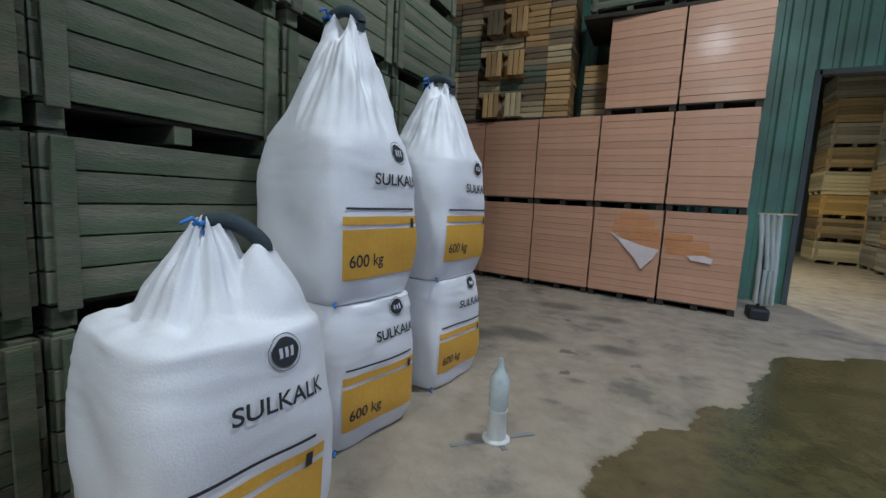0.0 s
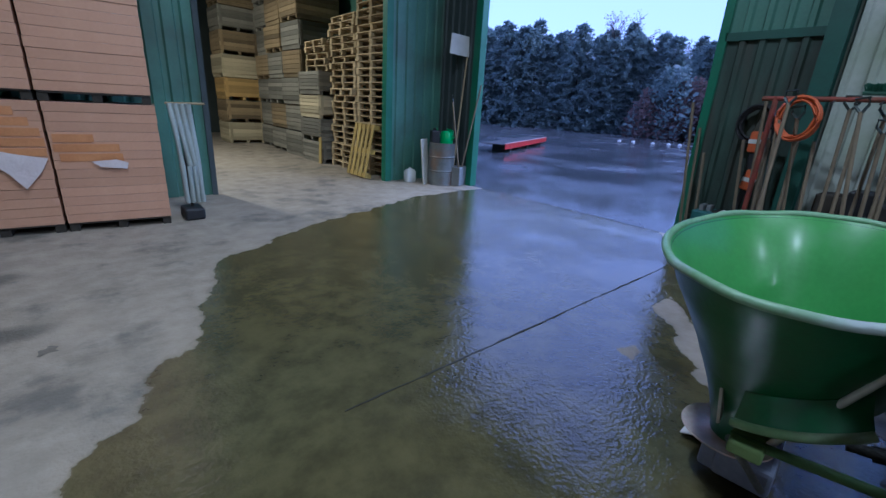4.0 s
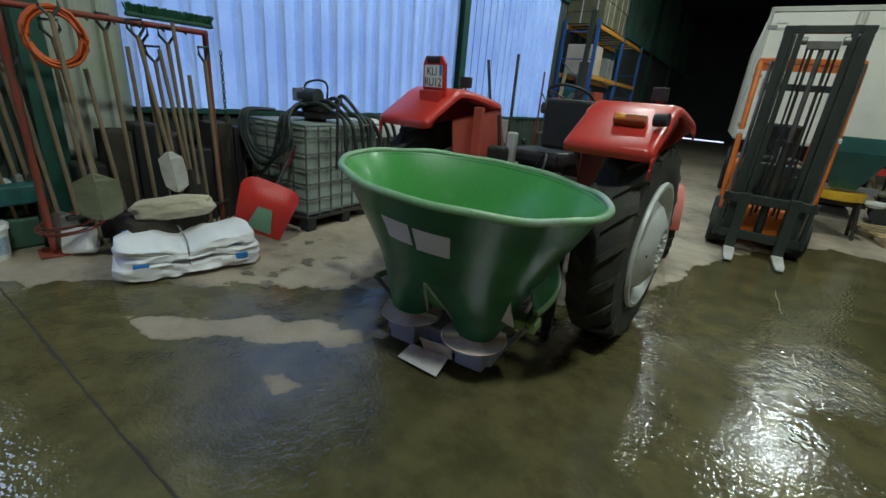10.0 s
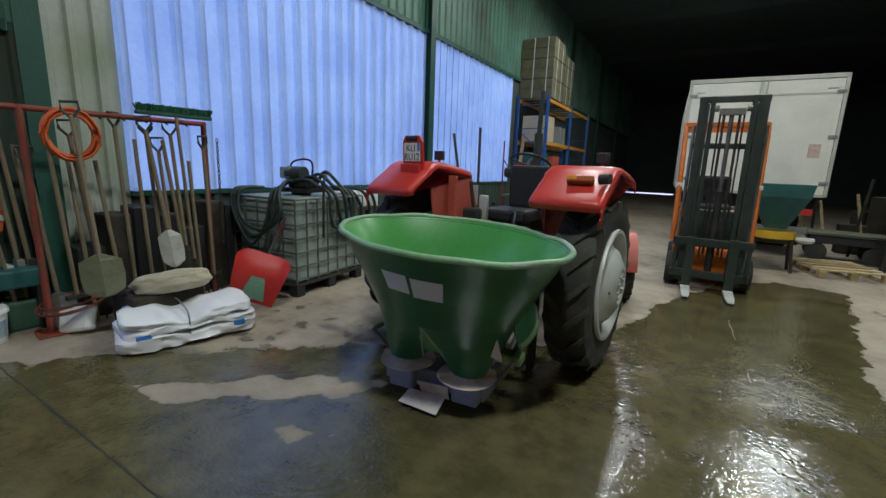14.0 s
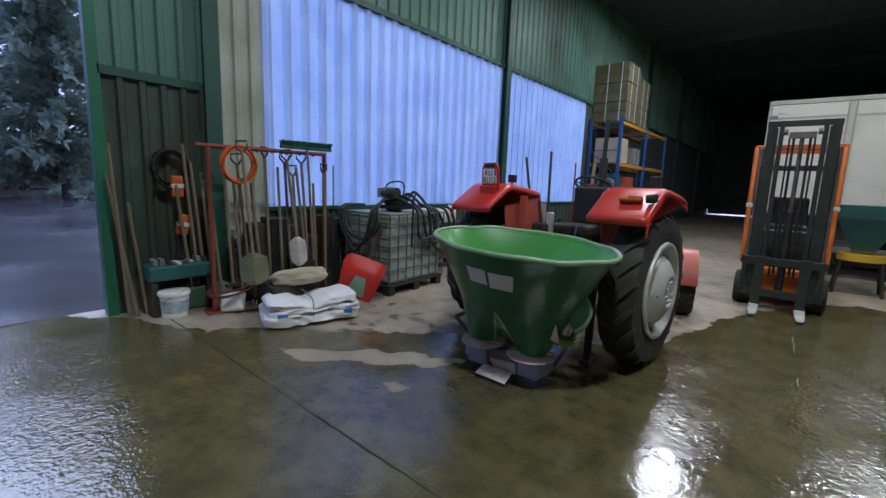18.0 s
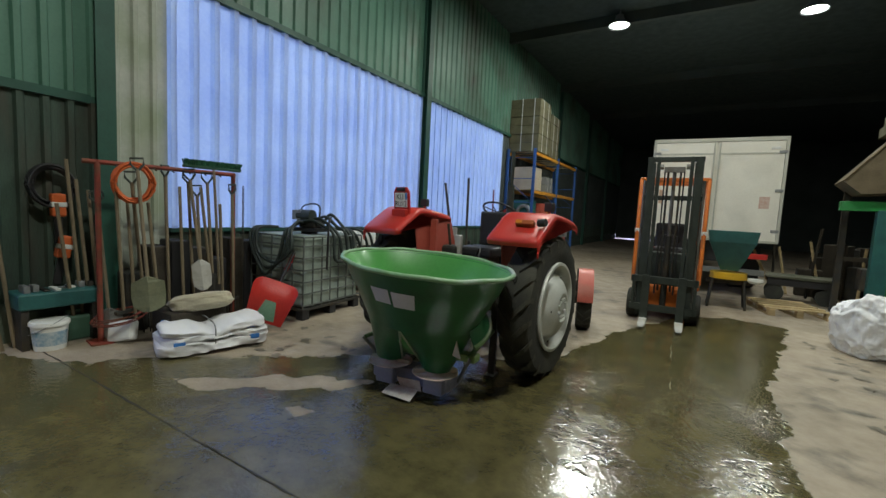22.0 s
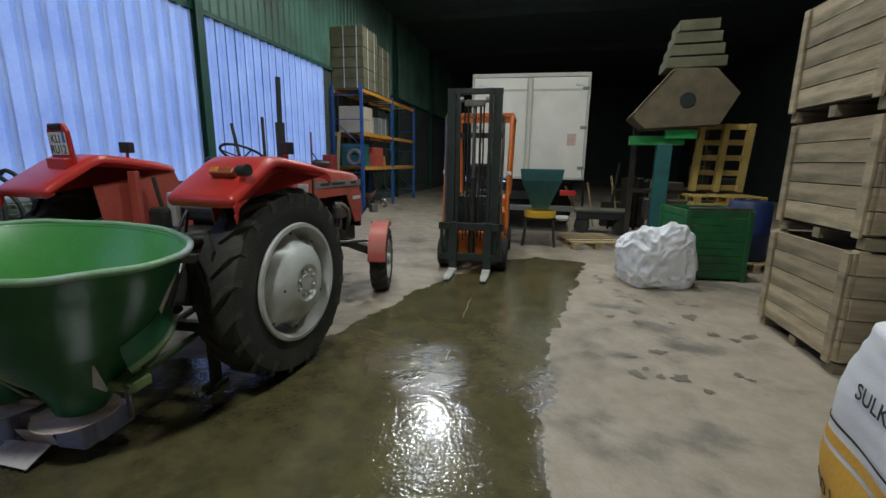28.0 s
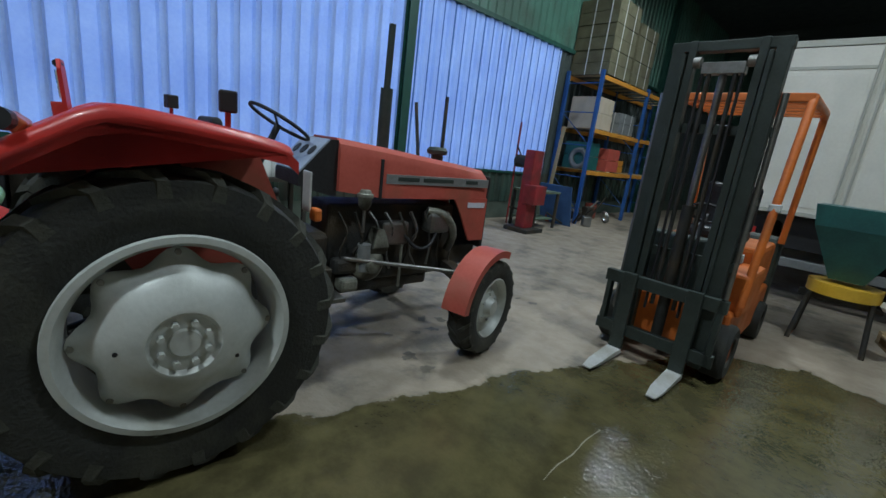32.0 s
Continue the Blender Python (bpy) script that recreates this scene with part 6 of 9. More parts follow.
    boxpart("guard_front_bar", (-0.5, 0.5, -0.69, -0.61, 2.23, 2.30), M_ORANGE, g, 0.01)
    for k in range(5):
        boxpart("guard_slat", (-0.48, 0.48, -0.92 - 0.2 * k, -0.88 - 0.2 * k, 2.25, 2.28), M_ORANGE, g)
    # body
    body = new("body")
    body.parent = t
    tagged(body, "orange painted truck body")
    boxpart("chassis", (-0.45, 0.45, -1.95, -0.18, 0.16, 0.55), M_ORANGE, body, 0.03)
    boxpart("side_panel", (-0.49, -0.30, -1.0, -0.30, 0.50, 0.86), M_ORANGE, body, 0.03)
    boxpart("battery_cover", (-0.42, 0.42, -1.90, -0.95, 0.55, 1.0), M_ORANGE, body, 0.04)
    boxpart("counterweight", (-0.46, 0.46, -2.15, -1.88, 0.2, 1.05), M_MAST, body, 0.06, "dark counterweight")
    boxpart("cowl", (-0.36, 0.36, -0.42, -0.24, 0.5, 1.08), M_MAST, body, 0.02)
    boxpart("seat_cushion", (-0.25, 0.25, -1.40, -0.95, 1.0, 1.12), M_BLACK, t, 0.04, "black seat")
    boxpart("seat_back", (-0.24, 0.24, -1.48, -1.36, 1.08, 1.55), M_BLACK, t, 0.04)
    bm = B()
    tube(bm, [(0.15 * math.cos(a), 0.15 * math.sin(a), 0) for a in [math.tau * k / 28 for k in range(29)]], 0.012, 7)
    part("steering_wheel", bm, M_BLACK, t, smooth=60, at=pose(0, -0.62, 1.27, 35, 0, 0))
    rodpart("steering_column", (0, -0.40, 1.0), (0, -0.62, 1.26), 0.02, M_BLACK, t)
    boxpart("tail_lamp", (-0.40, -0.30, -0.32, -0.28, 0.95, 1.02), M_WHITEPLASTIC, t)
    for s in (-1, 1):
        for y, r in ((-0.22, 0.23), (-1.65, 0.20)):
            w = new("wheel")
            w.parent = t
            w.matrix_basis = pose(s * 0.42, y, r)
            bm = B()
            lathe(bm, [(r * 0.55, -0.09), (r * 0.9, -0.095), (r, -0.07), (r, 0.07), (r * 0.9, 0.095), (r * 0.55, 0.09), (r * 0.55, -0.09)], 32, Matrix.Rotation(radians(90), 4, "Y"))
            part("tyre", bm, M_RUBBER, w, "solid rubber tyre", smooth=40)
            rodpart("hub", (-0.07, 0, 0), (0.07, 0, 0), r * 0.56, M_ORANGE, w, "dirty orange hub", seg=24)
    return t


forklift(pose(0.80, -3.38, 0, 0, 0, 2))


# ---- truck ----
M_TRUCKFRAME = mat("pale_truck_frame", (0.52, 0.52, 0.46), (0.42, 0.42, 0.36), rough=0.45)


def truck(m):
    t = thing("box_truck", m, "white box truck parked with its closed rear doors showing", "truck")
    w, h0, h1, ln = 1.25, 1.22, 3.45, 6.5
    boxpart("cargo_box", (-w + 0.02, w - 0.02, -ln, -0.03, h0, h1 - 0.02), M_TRUCK, t, 0.01, "white cargo body")
    for s in (-1, 1):
        d = new("rear_door")
        d.parent = t
        tagged(d, "white rear door leaf with hinges")
        boxpart("leaf", (s * 0.012, s * (w - 0.06), -0.03, 0.0, h0 + 0.05, h1 - 0.09), M_TRUCK, d, 0.006)
        boxpart("leaf_panel", (s * 0.10, s * (w - 0.14), 0.0, 0.006, h0 + 0.12, h1 - 0.42), M_TRUCK, d, 0.003)
        boxpart("top_rail", (s * 0.05, s * (w - 0.1), 0.0, 0.008, h1 - 0.36, h1 - 0.32), M_TRUCKFRAME, d, 0.003)
        rodpart("lock_bar", (s * 0.05, 0.022, h0 + 0.06), (s * 0.05, 0.022, h1 - 0.1), 0.014, M_TRUCKFRAME, d)
        for z in (1.45, 2.3, 3.1):
            boxpart("hinge", (s * (w - 0.16), s * (w - 0.02), 0.0, 0.02, z, z + 0.06), M_GREY, d)
        boxpart("marker_lamp", (s * (w - 0.30), s * (w - 0.14), 0.0, 0.015, h1 - 0.26, h1 - 0.21), M_WHITEPLASTIC, d)
        boxpart("frame_side", (s * (w - 0.055), s * w, -0.05, 0.012, h0, h1), M_TRUCKFRAME, t, 0.006, "grey door frame")
        boxpart("mud_flap", (s * 0.95 - 0.22, s * 0.95 + 0.22, -1.2, -1.18, 0.3, 1.1), M_BLACK, t)
    boxpart("frame_top", (-w, w, -0.05, 0.012, h1 - 0.08, h1), M_TRUCKFRAME, t, 0.006)
    boxpart("frame_bottom", (-w, w, -0.05, 0.012, h0, h0 + 0.05), M_TRUCKFRAME, t, 0.006)
    boxpart("warning_label", (-1.02, -0.84, 0.007, 0.011, 1.95, 2.2), mat("worn_label", (0.6, 0.5, 0.42), (0.5, 0.3, 0.25), rough=0.6, scale=14), t, 0.001, "worn pictogram label")
    boxpart("side_label", (0.98, 1.06, 0.007, 0.011, 2.0, 2.3), mat("orange_label", (0.55, 0.3, 0.15), (0.4, 0.3, 0.25), rough=0.6, scale=14), t, 0.001)
    boxpart("chassis", (-0.45, 0.45, -ln, -0.2, 0.75, 1.2), M_BLACK, t, 0.01, "dark chassis")
    boxpart("under_run_bar", (-1.1, 1.1, -0.25, -0.13, 0.5, 0.62), M_GREY, t, 0.01)
    for s in (-1, 1):
        boxpart("tail_lamp", (s * 0.95 - 0.17, s * 0.95 + 0.17, -0.16, -0.1, 0.86, 0.98), M_REDPLASTIC, t, 0.01, "red tail lamp")
        bm = B()
        lathe(bm, [(0.27, -0.26), (0.46, -0.27), (0.5, -0.22), (0.5, 0.22), (0.46, 0.27), (0.27, 0.26), (0.27, -0.26)], 36, Matrix.Rotation(radians(90), 4, "Y"))
        wh = part("wheel", bm, M_RUBBER, t, "black twin tyre", smooth=40, at=pose(s * 0.92, -2.0, 0.5))
        rodpart("rim", (-0.2, 0, 0), (0.2, 0, 0), 0.275, M_GREY, wh, seg=28)
    return t


truck(pose(0.207, -7.12, 0, 0, 0, 3.2))


# ---- teal hopper spreader on the floor ----
def small_spreader(m):
    t = thing("broadcast_spreader", m, "dark teal hopper spreader on a yellow base", "spreader")
    bm = B()
    loft(bm, [[(-a, -b, z), (a, -b, z), (a, b, z), (-a, b, z)] for a, b, z in ((0.14, 0.14, 0.72), (0.36, 0.34, 1.25), (0.39, 0.37, 1.46))], caps=False)
    loft(bm, [[(-a, -b, z), (a, -b, z), (a, b, z), (-a, b, z)] for a, b, z in ((0.13, 0.13, 0.73), (0.35, 0.33, 1.25), (0.38, 0.36, 1.46))])
    part("hopper", bm, M_TEALPAINT, t, "dark teal hopper")
    rodpart("disc_guard", (0, 0, 0.56), (0, 0, 0.68), 0.30, mat("yellow_guard", (0.7, 0.45, 0.03), (0.55, 0.33, 0.02), rough=0.45), t, "yellow disc guard", seg=28)
    boxpart("frame_bar", (-0.34, 0.34, -0.05, 0.05, 0.46, 0.54), M_IRON, t)
    for s in (-1, 1):
        rodpart("leg", (s * 0.3, 0.2, 0.0), (s * 0.24, 0.1, 0.6), 0.025, M_IRON, t)
        rodpart("leg", (s * 0.3, -0.2, 0.0), (s * 0.24, -0.1, 0.6), 0.025, M_IRON, t)
    bm = B()
    lathe(bm, [(0.0, 0.0), (0.1, 0.02), (0.13, 0.06), (0.12, 0.1), (0.0, 0.1)], 20)
    part("bowl", bm, M_WHITEPLASTIC, t, "pale bowl", smooth=40, at=pose(-0.42, 0.1, 0.5))
    rodpart("bowl_stay", (-0.42, 0.1, 0.5), (-0.2, 0.05, 0.52), 0.015, M_IRON, t)
    return t


small_spreader(pose(-0.15, -5.7, 0, 0, 0, 0))


# ---- grading machine with hexagon drum ----
def grader(m):
    t = thing("grading_machine", m, "teal crop grading machine with a brown hexagonal drum", "machine")
    boxpart("post", (-0.13, 0.13, -0.1, 0.1, 0.06, 1.95), M_TEALPAINT, t, 0.01, "teal steel post")
    boxpart("post_foot", (-0.35, 0.35, -0.3, 0.3, 0.0, 0.06), M_IRON, t, 0.01)
    boxpart("arm", (-0.32, 0.62, -0.09, 0.09, 1.93, 2.10), M_GREENPAINT, t, 0.01, "bright green beam")
    boxpart("arm_block", (-0.50, 0.02, -0.04, 0.16, 2.04, 2.20), M_GREENPAINT, t, 0.01)
    bm = B()
    hexa = [(0.55, 2.45), (-0.10, 3.25), (-0.75, 3.22), (-1.15, 2.80), (-0.90, 2.28), (0.30, 2.22)]
    prism(bm, hexa, 0.9, Matrix(((1, 0, 0, 0.1), (0, 0, -1, 0.25), (0, 1, 0, 0), (0, 0, 0, 1))))
    drum = part("drum", bm, mat("brown_drum_wood", (0.15, 0.115, 0.065), (0.09, 0.07, 0.04), rough=0.7), t, "brown hexagonal drum")
    bm = B()
    prism(bm, [(0.55, 2.45), (-0.10, 3.25), (-0.02, 3.18), (0.50, 2.50)], 0.02, Matrix(((1, 0, 0, 0.1), (0, 0, -1, 0.28), (0, 1, 0, 0), (0, 0, 0, 1))))
    part("pale_edge", bm, M_WOODPALE, drum, "pale wooden edge")
    rodpart("drum_opening", (-0.25, 0.2, 2.70), (-0.25, 0.262, 2.70), 0.13, M_BLACK, drum, "dark round opening", seg=24)
    for k in range(4):
        boxpart("stacked_board", (-0.80 + 0.06 * k, 0.15 - 0.05 * k, -0.5, 0.2, 3.26 + 0.20 * k, 3.43 + 0.20 * k), M_OLDCRATE, t, 0.006)
    for x in (-0.9, 0.45):
        boxpart("leg", (x - 0.05, x + 0.05, -0.6, -0.5, 0.0, 2.4), M_IRON, t)
    boxpart("brace", (-0.95, 0.5, -0.58, -0.52, 1.0, 1.08), M_IRON, t)
    boxpart("chute", (-1.0, 0.2, -0.5, -0.1, 0.5, 0.9), M_IRON, t, 0.02)
    return t


grader(pose(-2.35, -6.25, 0, 0, 0, -4))


# ---- storage rack ----
def storage_rack(m):
    t = thing("pallet_rack", m, "blue pallet rack with orange beams", "rack")
    w, ln = 0.95, 2.7
    for y in (0.0, -ln, -2 * ln):
        for x in (0.0, w):
            boxpart("upright", (x - 0.045, x + 0.045, y - 0.04, y + 0.04, 0.0, 3.80), M_BLUERACK, t, 0.004, "blue steel upright")
        for z in (0.4, 1.2, 2.0, 2.8, 3.5):
            rodpart("cross_brace", (0, y, z), (w, y, z), 0.014, M_BLUERACK, t)
        for z in (0.4, 2.0):
            rodpart("diagonal_brace", (0, y, z), (w, y, z + 0.8), 0.012, M_BLUERACK, t)
    for b in (0, 1):
        for z in (1.38, 2.42, 3.70):
            for x in (0.0, w):
                boxpart("beam", (x - 0.025, x + 0.025, -ln * (b + 1) + 0.04, -ln * b - 0.04, z - 0.1, z), M_YELLOWRACK, t, 0.004, "orange beam")
            for k in range(5):
                yy = -ln * b - 0.25 - k * 0.53
                boxpart("deck_board", (0.0, w, yy - 0.06, yy + 0.06, z + 0.001, z + 0.02), M_WOODPALE, t, 0.003)
    return t


storage_rack(pose(5.27, -9.75, 0))


def wrapped_load(m, w, d, h, label, tone, straps=True):
    t = thing("strapped_load", m, label, "load", "loads on the pallet rack")
    n = max(2, int(h / 0.28))
    for k in range(n):
        boxpart("layer", (-w / 2 + 0.012 * (k % 2), w / 2, -d / 2, d / 2 - 0.01 * (k % 2), k * h / n + 0.002, (k + 1) * h / n - 0.008), tone, t, 0.008)
    if straps:
        for x in (-w * 0.3, w * 0.1):
            boxpart("strap", (x - 0.012, x + 0.012, d / 2 + 0.001, d / 2 + 0.005, 0, h), M_WHITEPLASTIC, t, 0, "white strap")
        for y in (-d * 0.25, d * 0.2):
            boxpart("strap", (-w / 2 - 0.006, -w / 2 - 0.002, y - 0.012, y + 0.012, 0, h), M_WHITEPLASTIC, t, 0, "white strap")
    return t


wrapped_load(pose(5.75, -10.45, 3.722), 1.05, 1.15, 1.75, "tall strapped stack of old crates on the rack", M_OLDCRATE)
wrapped_load(pose(5.75, -11.75, 3.722), 1.0, 1.1, 1.5, "tall strapped stack of old crates on the rack", M_OLDCRATE)
wrapped_load(pose(5.72, -10.35, 2.442), 0.8, 0.8, 0.78, "pale plywood box on the rack", mat("pale_plywood", (0.5, 0.44, 0.34), (0.42, 0.36, 0.27), rough=0.7), False)
wrapped_load(pose(5.72, -11.6, 2.442), 0.85, 0.9, 0.55, "grey strapped load on the rack", M_GREY)
wrapped_load(pose(5.75, -10.3, 1.402), 0.7, 0.6, 0.7, "green crate on the rack", M_TEALPAINT, False)
wrapped_load(pose(5.62, -11.3, 1.402), 0.6, 0.7, 0.62, "rusty brown crate on the rack", M_PALERED, False)
wrapped_load(pose(5.8, -12.1, 1.402), 0.6, 0.5, 0.35, "yellow machine parts on the rack", M_YELLOWRACK, False)
bm = B()
lathe(bm, [(0.16, -0.05), (0.22, -0.07), (0.27, -0.05), (0.27, 0.05), (0.22, 0.07), (0.16, 0.05), (0.16, -0.05)], 28, Matrix.Rotation(radians(90), 4, "X"))
tagged(part("spare_tyre", bm, M_GREY, smooth=40, at=pose(5.62, -9.98, 1.40 + 0.275)), "small grey tyre standing on the rack", "tyre")
bm = B()
box(bm, -0.05, 0.05, -0.012, 0.012, 0, 2.4, 0.004)
tagged(part("timber_board", bm, M_WOODPALE, at=pose(6.02, -9.4, 0, 0, -4, 0)), "pale timber board leaning by the rack", "board")
bm = B()
box(bm, -0.45, 0.45, -0.012, 0.012, 0, 1.0, 0.004)
tagged(part("steel_sheet", bm, mat("blue_panel_paint", (0.06, 0.13, 0.3), (0.04, 0.09, 0.22), rough=0.5), at=pose(5.45, -9.1, 0, -14, 0, 0)), "blue sheet panel leaning at the rack", "panel")


M_PRESSRED = mat("dull_dark_red_paint", (0.30, 0.025, 0.03), (0.20, 0.02, 0.022), rough=0.5, scale=5, bump=0.06, c=(0.12, 0.03, 0.025), cscale=3)


def red_press(m):
    t = thing("red_machine", m, "red upright workshop machine on a stand", "machine")
    boxpart("column", (-0.12, 0.12, -0.16, 0.16, 0.08, 1.70), M_PRESSRED, t, 0.015, "red column")
    boxpart("foot", (-0.3, 0.3, -0.3, 0.3, 0, 0.08), M_IRON, t)
    boxpart("shoulder", (-0.30, 0.0, -0.2, 0.2, 0.6, 1.0), M_PRESSRED, t, 0.02)
    bm = B()
    rod(bm, (0.12, 0, 1.45), (0.42, 0.0, 1.45), 0.13, 18)
    part("motor", bm, M_IRON, t, "dark motor", smooth=40)
    rodpart("handle", (0.3, 0.0, 1.5), (0.5, 0.0, 1.78), 0.015, M_BLACK, t)
    rodpart("red_rod", (0.55, -0.1, 0.05), (0.55, -0.1, 2.25), 0.02, M_PRESSRED, t)
    boxpart("rod_stay", (0.1, 0.56, -0.11, -0.09, 0.4, 0.44), M_IRON, t)
    return t


red_press(pose(5.0, -7.15, 0))


def bench(m, w, d, h, label, tone):
    t = thing("work_bench", m, label, "bench")
    boxpart("bench_top", (-w / 2, w / 2, -d / 2, d / 2, h - 0.05, h), tone, t, 0.006)
    boxpart("bench_shelf", (-w / 2 + 0.05, w / 2 - 0.05, -d / 2 + 0.03, d / 2 - 0.03, 0.2, 0.23), tone, t, 0.004)
    for x in (-w / 2 + 0.04, w / 2 - 0.04):
        for y in (-d / 2 + 0.04, d / 2 - 0.04):
            boxpart("leg", (x - 0.03, x + 0.03, y - 0.03, y + 0.03, 0, h - 0.05), M_IRON, t)
    return t


bench(pose(5.35, -7.95, 0), 0.7, 0.9, 0.85, "greenish steel bench near the rack", mat("dull_green_steel", (0.14, 0.19, 0.12), (0.09, 0.12, 0.08), rough=0.6))
bench(pose(5.85, -1.75, 0), 0.55, 1.5, 0.86, "low dark bench under the light sheets", M_WOODDARK)


def jug(m):
    t = thing("white_canister", m, "white plastic canister with a cap", "canister", "white canisters on the bench")
    bm = B()
    loft(bm, [[(a * x, b * y, z) for x, y in ((-1, -0.8), (-0.8, -1), (0.8, -1), (1, -0.8), (1, 0.8), (0.8, 1), (-0.8, 1), (-1, 0.8))] for a, b, z in ((0.105, 0.085, 0.0), (0.11, 0.09, 0.02), (0.11, 0.09, 0.22), (0.08, 0.06, 0.27), (0.03, 0.03, 0.29))])
    part("can", bm, M_WHITEPLASTIC, t, smooth=50)
    rodpart("cap", (0, 0, 0.285), (0, 0, 0.315), 0.03, M_WHITEPLASTIC, t, seg=14)
    return t


j0 = jug(pose(5.75, -1.15, 0.86))
for k in range(1, 5):
    copy_thing(j0, pose(5.75 + 0.03 * (k % 2), -1.15 - 0.25 * k, 0.86, 0, 0, 12 * k))


def ibc(m):
    t = thing("liquid_tank", m, "grimy caged plastic liquid tank on a pallet", "tank")
    w, d, h0, h1 = 1.0, 1.2, 0.16, 1.14
    boxpart("bottle", (-w / 2 + 0.03, w / 2 - 0.03, -d / 2 + 0.03, d / 2 - 0.03, h0, h1 - 0.01), M_IBC, t, 0.05, "milky grey plastic tank")
    for z in (0.2, 0.36, 0.52, 0.68, 0.84, 1.0, 1.12):
        bm = B()
        tube(bm, [(-w / 2, -d / 2, z), (w / 2, -d / 2, z), (w / 2, d / 2, z), (-w / 2, d / 2, z), (-w / 2, -d / 2, z)], 0.011, 6)
        part("cage_hoop", bm, M_CAGE, t)
    for k in range(6):
        x = -w / 2 + w * k / 5
        for y in (-d / 2, d / 2):
            rodpart("cage_bar", (x, y, h0), (x, y, 1.12), 0.011, M_CAGE, t, seg=6)
    for k in range(1, 7):
        y = -d / 2 + d * k / 7
        for x in (-w / 2, w / 2):
            rodpart("cage_bar", (x, y, h0), (x, y, 1.12), 0.011, M_CAGE, t, seg=6)
    for x in (-w / 2 + 0.07, 0, w / 2 - 0.07):
        for y in (-d / 2 + 0.07, 0, d / 2 - 0.07):
            boxpart("pallet_foot", (x - 0.06, x + 0.06, y - 0.06, y + 0.06, 0.0, 0.12), M_BLACK, t)
    boxpart("pallet_deck", (-w / 2, w / 2, -d / 2, d / 2, 0.12, 0.16), M_IRON, t, 0.008)
    rodpart("lid", (0, 0, 1.12), (0, 0, 1.17), 0.12, M_BLACK, t, "dark screw lid", seg=24)
    return t


ibc(pose(5.37, -0.37, 0, 0, 0, 4))


def pump(m):
    t = thing("transfer_pump", m, "dark motor pump with looped hoses on the tank", "pump")
    boxpart("base", (-0.25, 0.2, -0.15, 0.15, 0.0, 0.05), M_BLACK, t)
    boxpart("pump_body", (-0.22, 0.10, -0.1, 0.1, 0.05, 0.16), M_IRON, t, 0.03)
    bm = B()
    rod(bm, (-0.08, 0, 0.22), (0.16, 0, 0.22), 0.09, 20)
    part("motor", bm, M_MAST, t, "grey motor", smooth=40)
    boxpart("switch_box", (0.08, 0.24, -0.08, 0.08, 0.16, 0.3), M_GREY, t, 0.012)
    bm = B()
    tube(bm, eased([(-0.12, -0.08, 0.1), (-0.14, -0.08, 0.34), (-0.05, -0.06, 0.40), (0.15, -0.06, 0.36), (0.2, -0.06, 0.25)]), 0.012, 10)
    part("carry_handle", bm, M_BLACK, t, smooth=60)
    rng = random.Random(2)
    for k in range(4):
        bm = B()
        y = 0.15 - 0.14 * k
        j = lambda: rng.uniform(-0.07, 0.07)
        tube(bm, eased([(0.1 - 0.05 * k, y, 0.10), (-0.15, y - 0.05, 0.16 + 0.03 * k), (-0.34, y - 0.1, 0.08), (-0.48, y - 0.12, -0.08 + j()), (-0.53, y - 0.18 + j(), -0.32 - 0.08 * k + j()), (-0.54, y - 0.40 + j(), -0.42 - 0.05 * k + j()), (-0.53, y - 0.58 + j(), -0.28 + j()), (-0.46, y - 0.55 + j(), 0.0), (-0.2, y - 0.5, 0.04)]), 0.022, 10)
        part("hose", bm, M_HOSE, t, "dark looped hose", smooth=60)
    bm = B()
    tube(bm, eased([(-0.53, 0.22, -0.5), (-0.53, 0.20, 0.1), (-0.48, 0.1, 0.22), (-0.4, 0.0, 0.2), (-0.3, -0.05, 0.08)]), 0.015, 10)
    part("standpipe", bm, M_BLACK, t, smooth=60)
    for k in range(3):
        bm = B()
        o = 0.05 * k
        tube(bm, eased([(0.0 + o, 0.1, 0.12), (-0.12 + o, 0.36, 0.14 - o), (-0.2 + o, 0.56, 0.02), (-0.26 + 2 * o, 0.63, -0.22 - o), (-0.05 + o, 0.64, -0.40 - o), (0.2, 0.64, -0.36 - 2 * o), (0.34 + o, 0.63, -0.18), (0.36 + o, 0.56, 0.03), (0.28 + o, 0.3, 0.05)]), 0.02, 10)
        part("front_hose", bm, M_HOSE, t, "dark hose hanging over the tank", smooth=60)
    return t


pump(pose(5.32, -0.30, 1.17, 0, 0, 8))


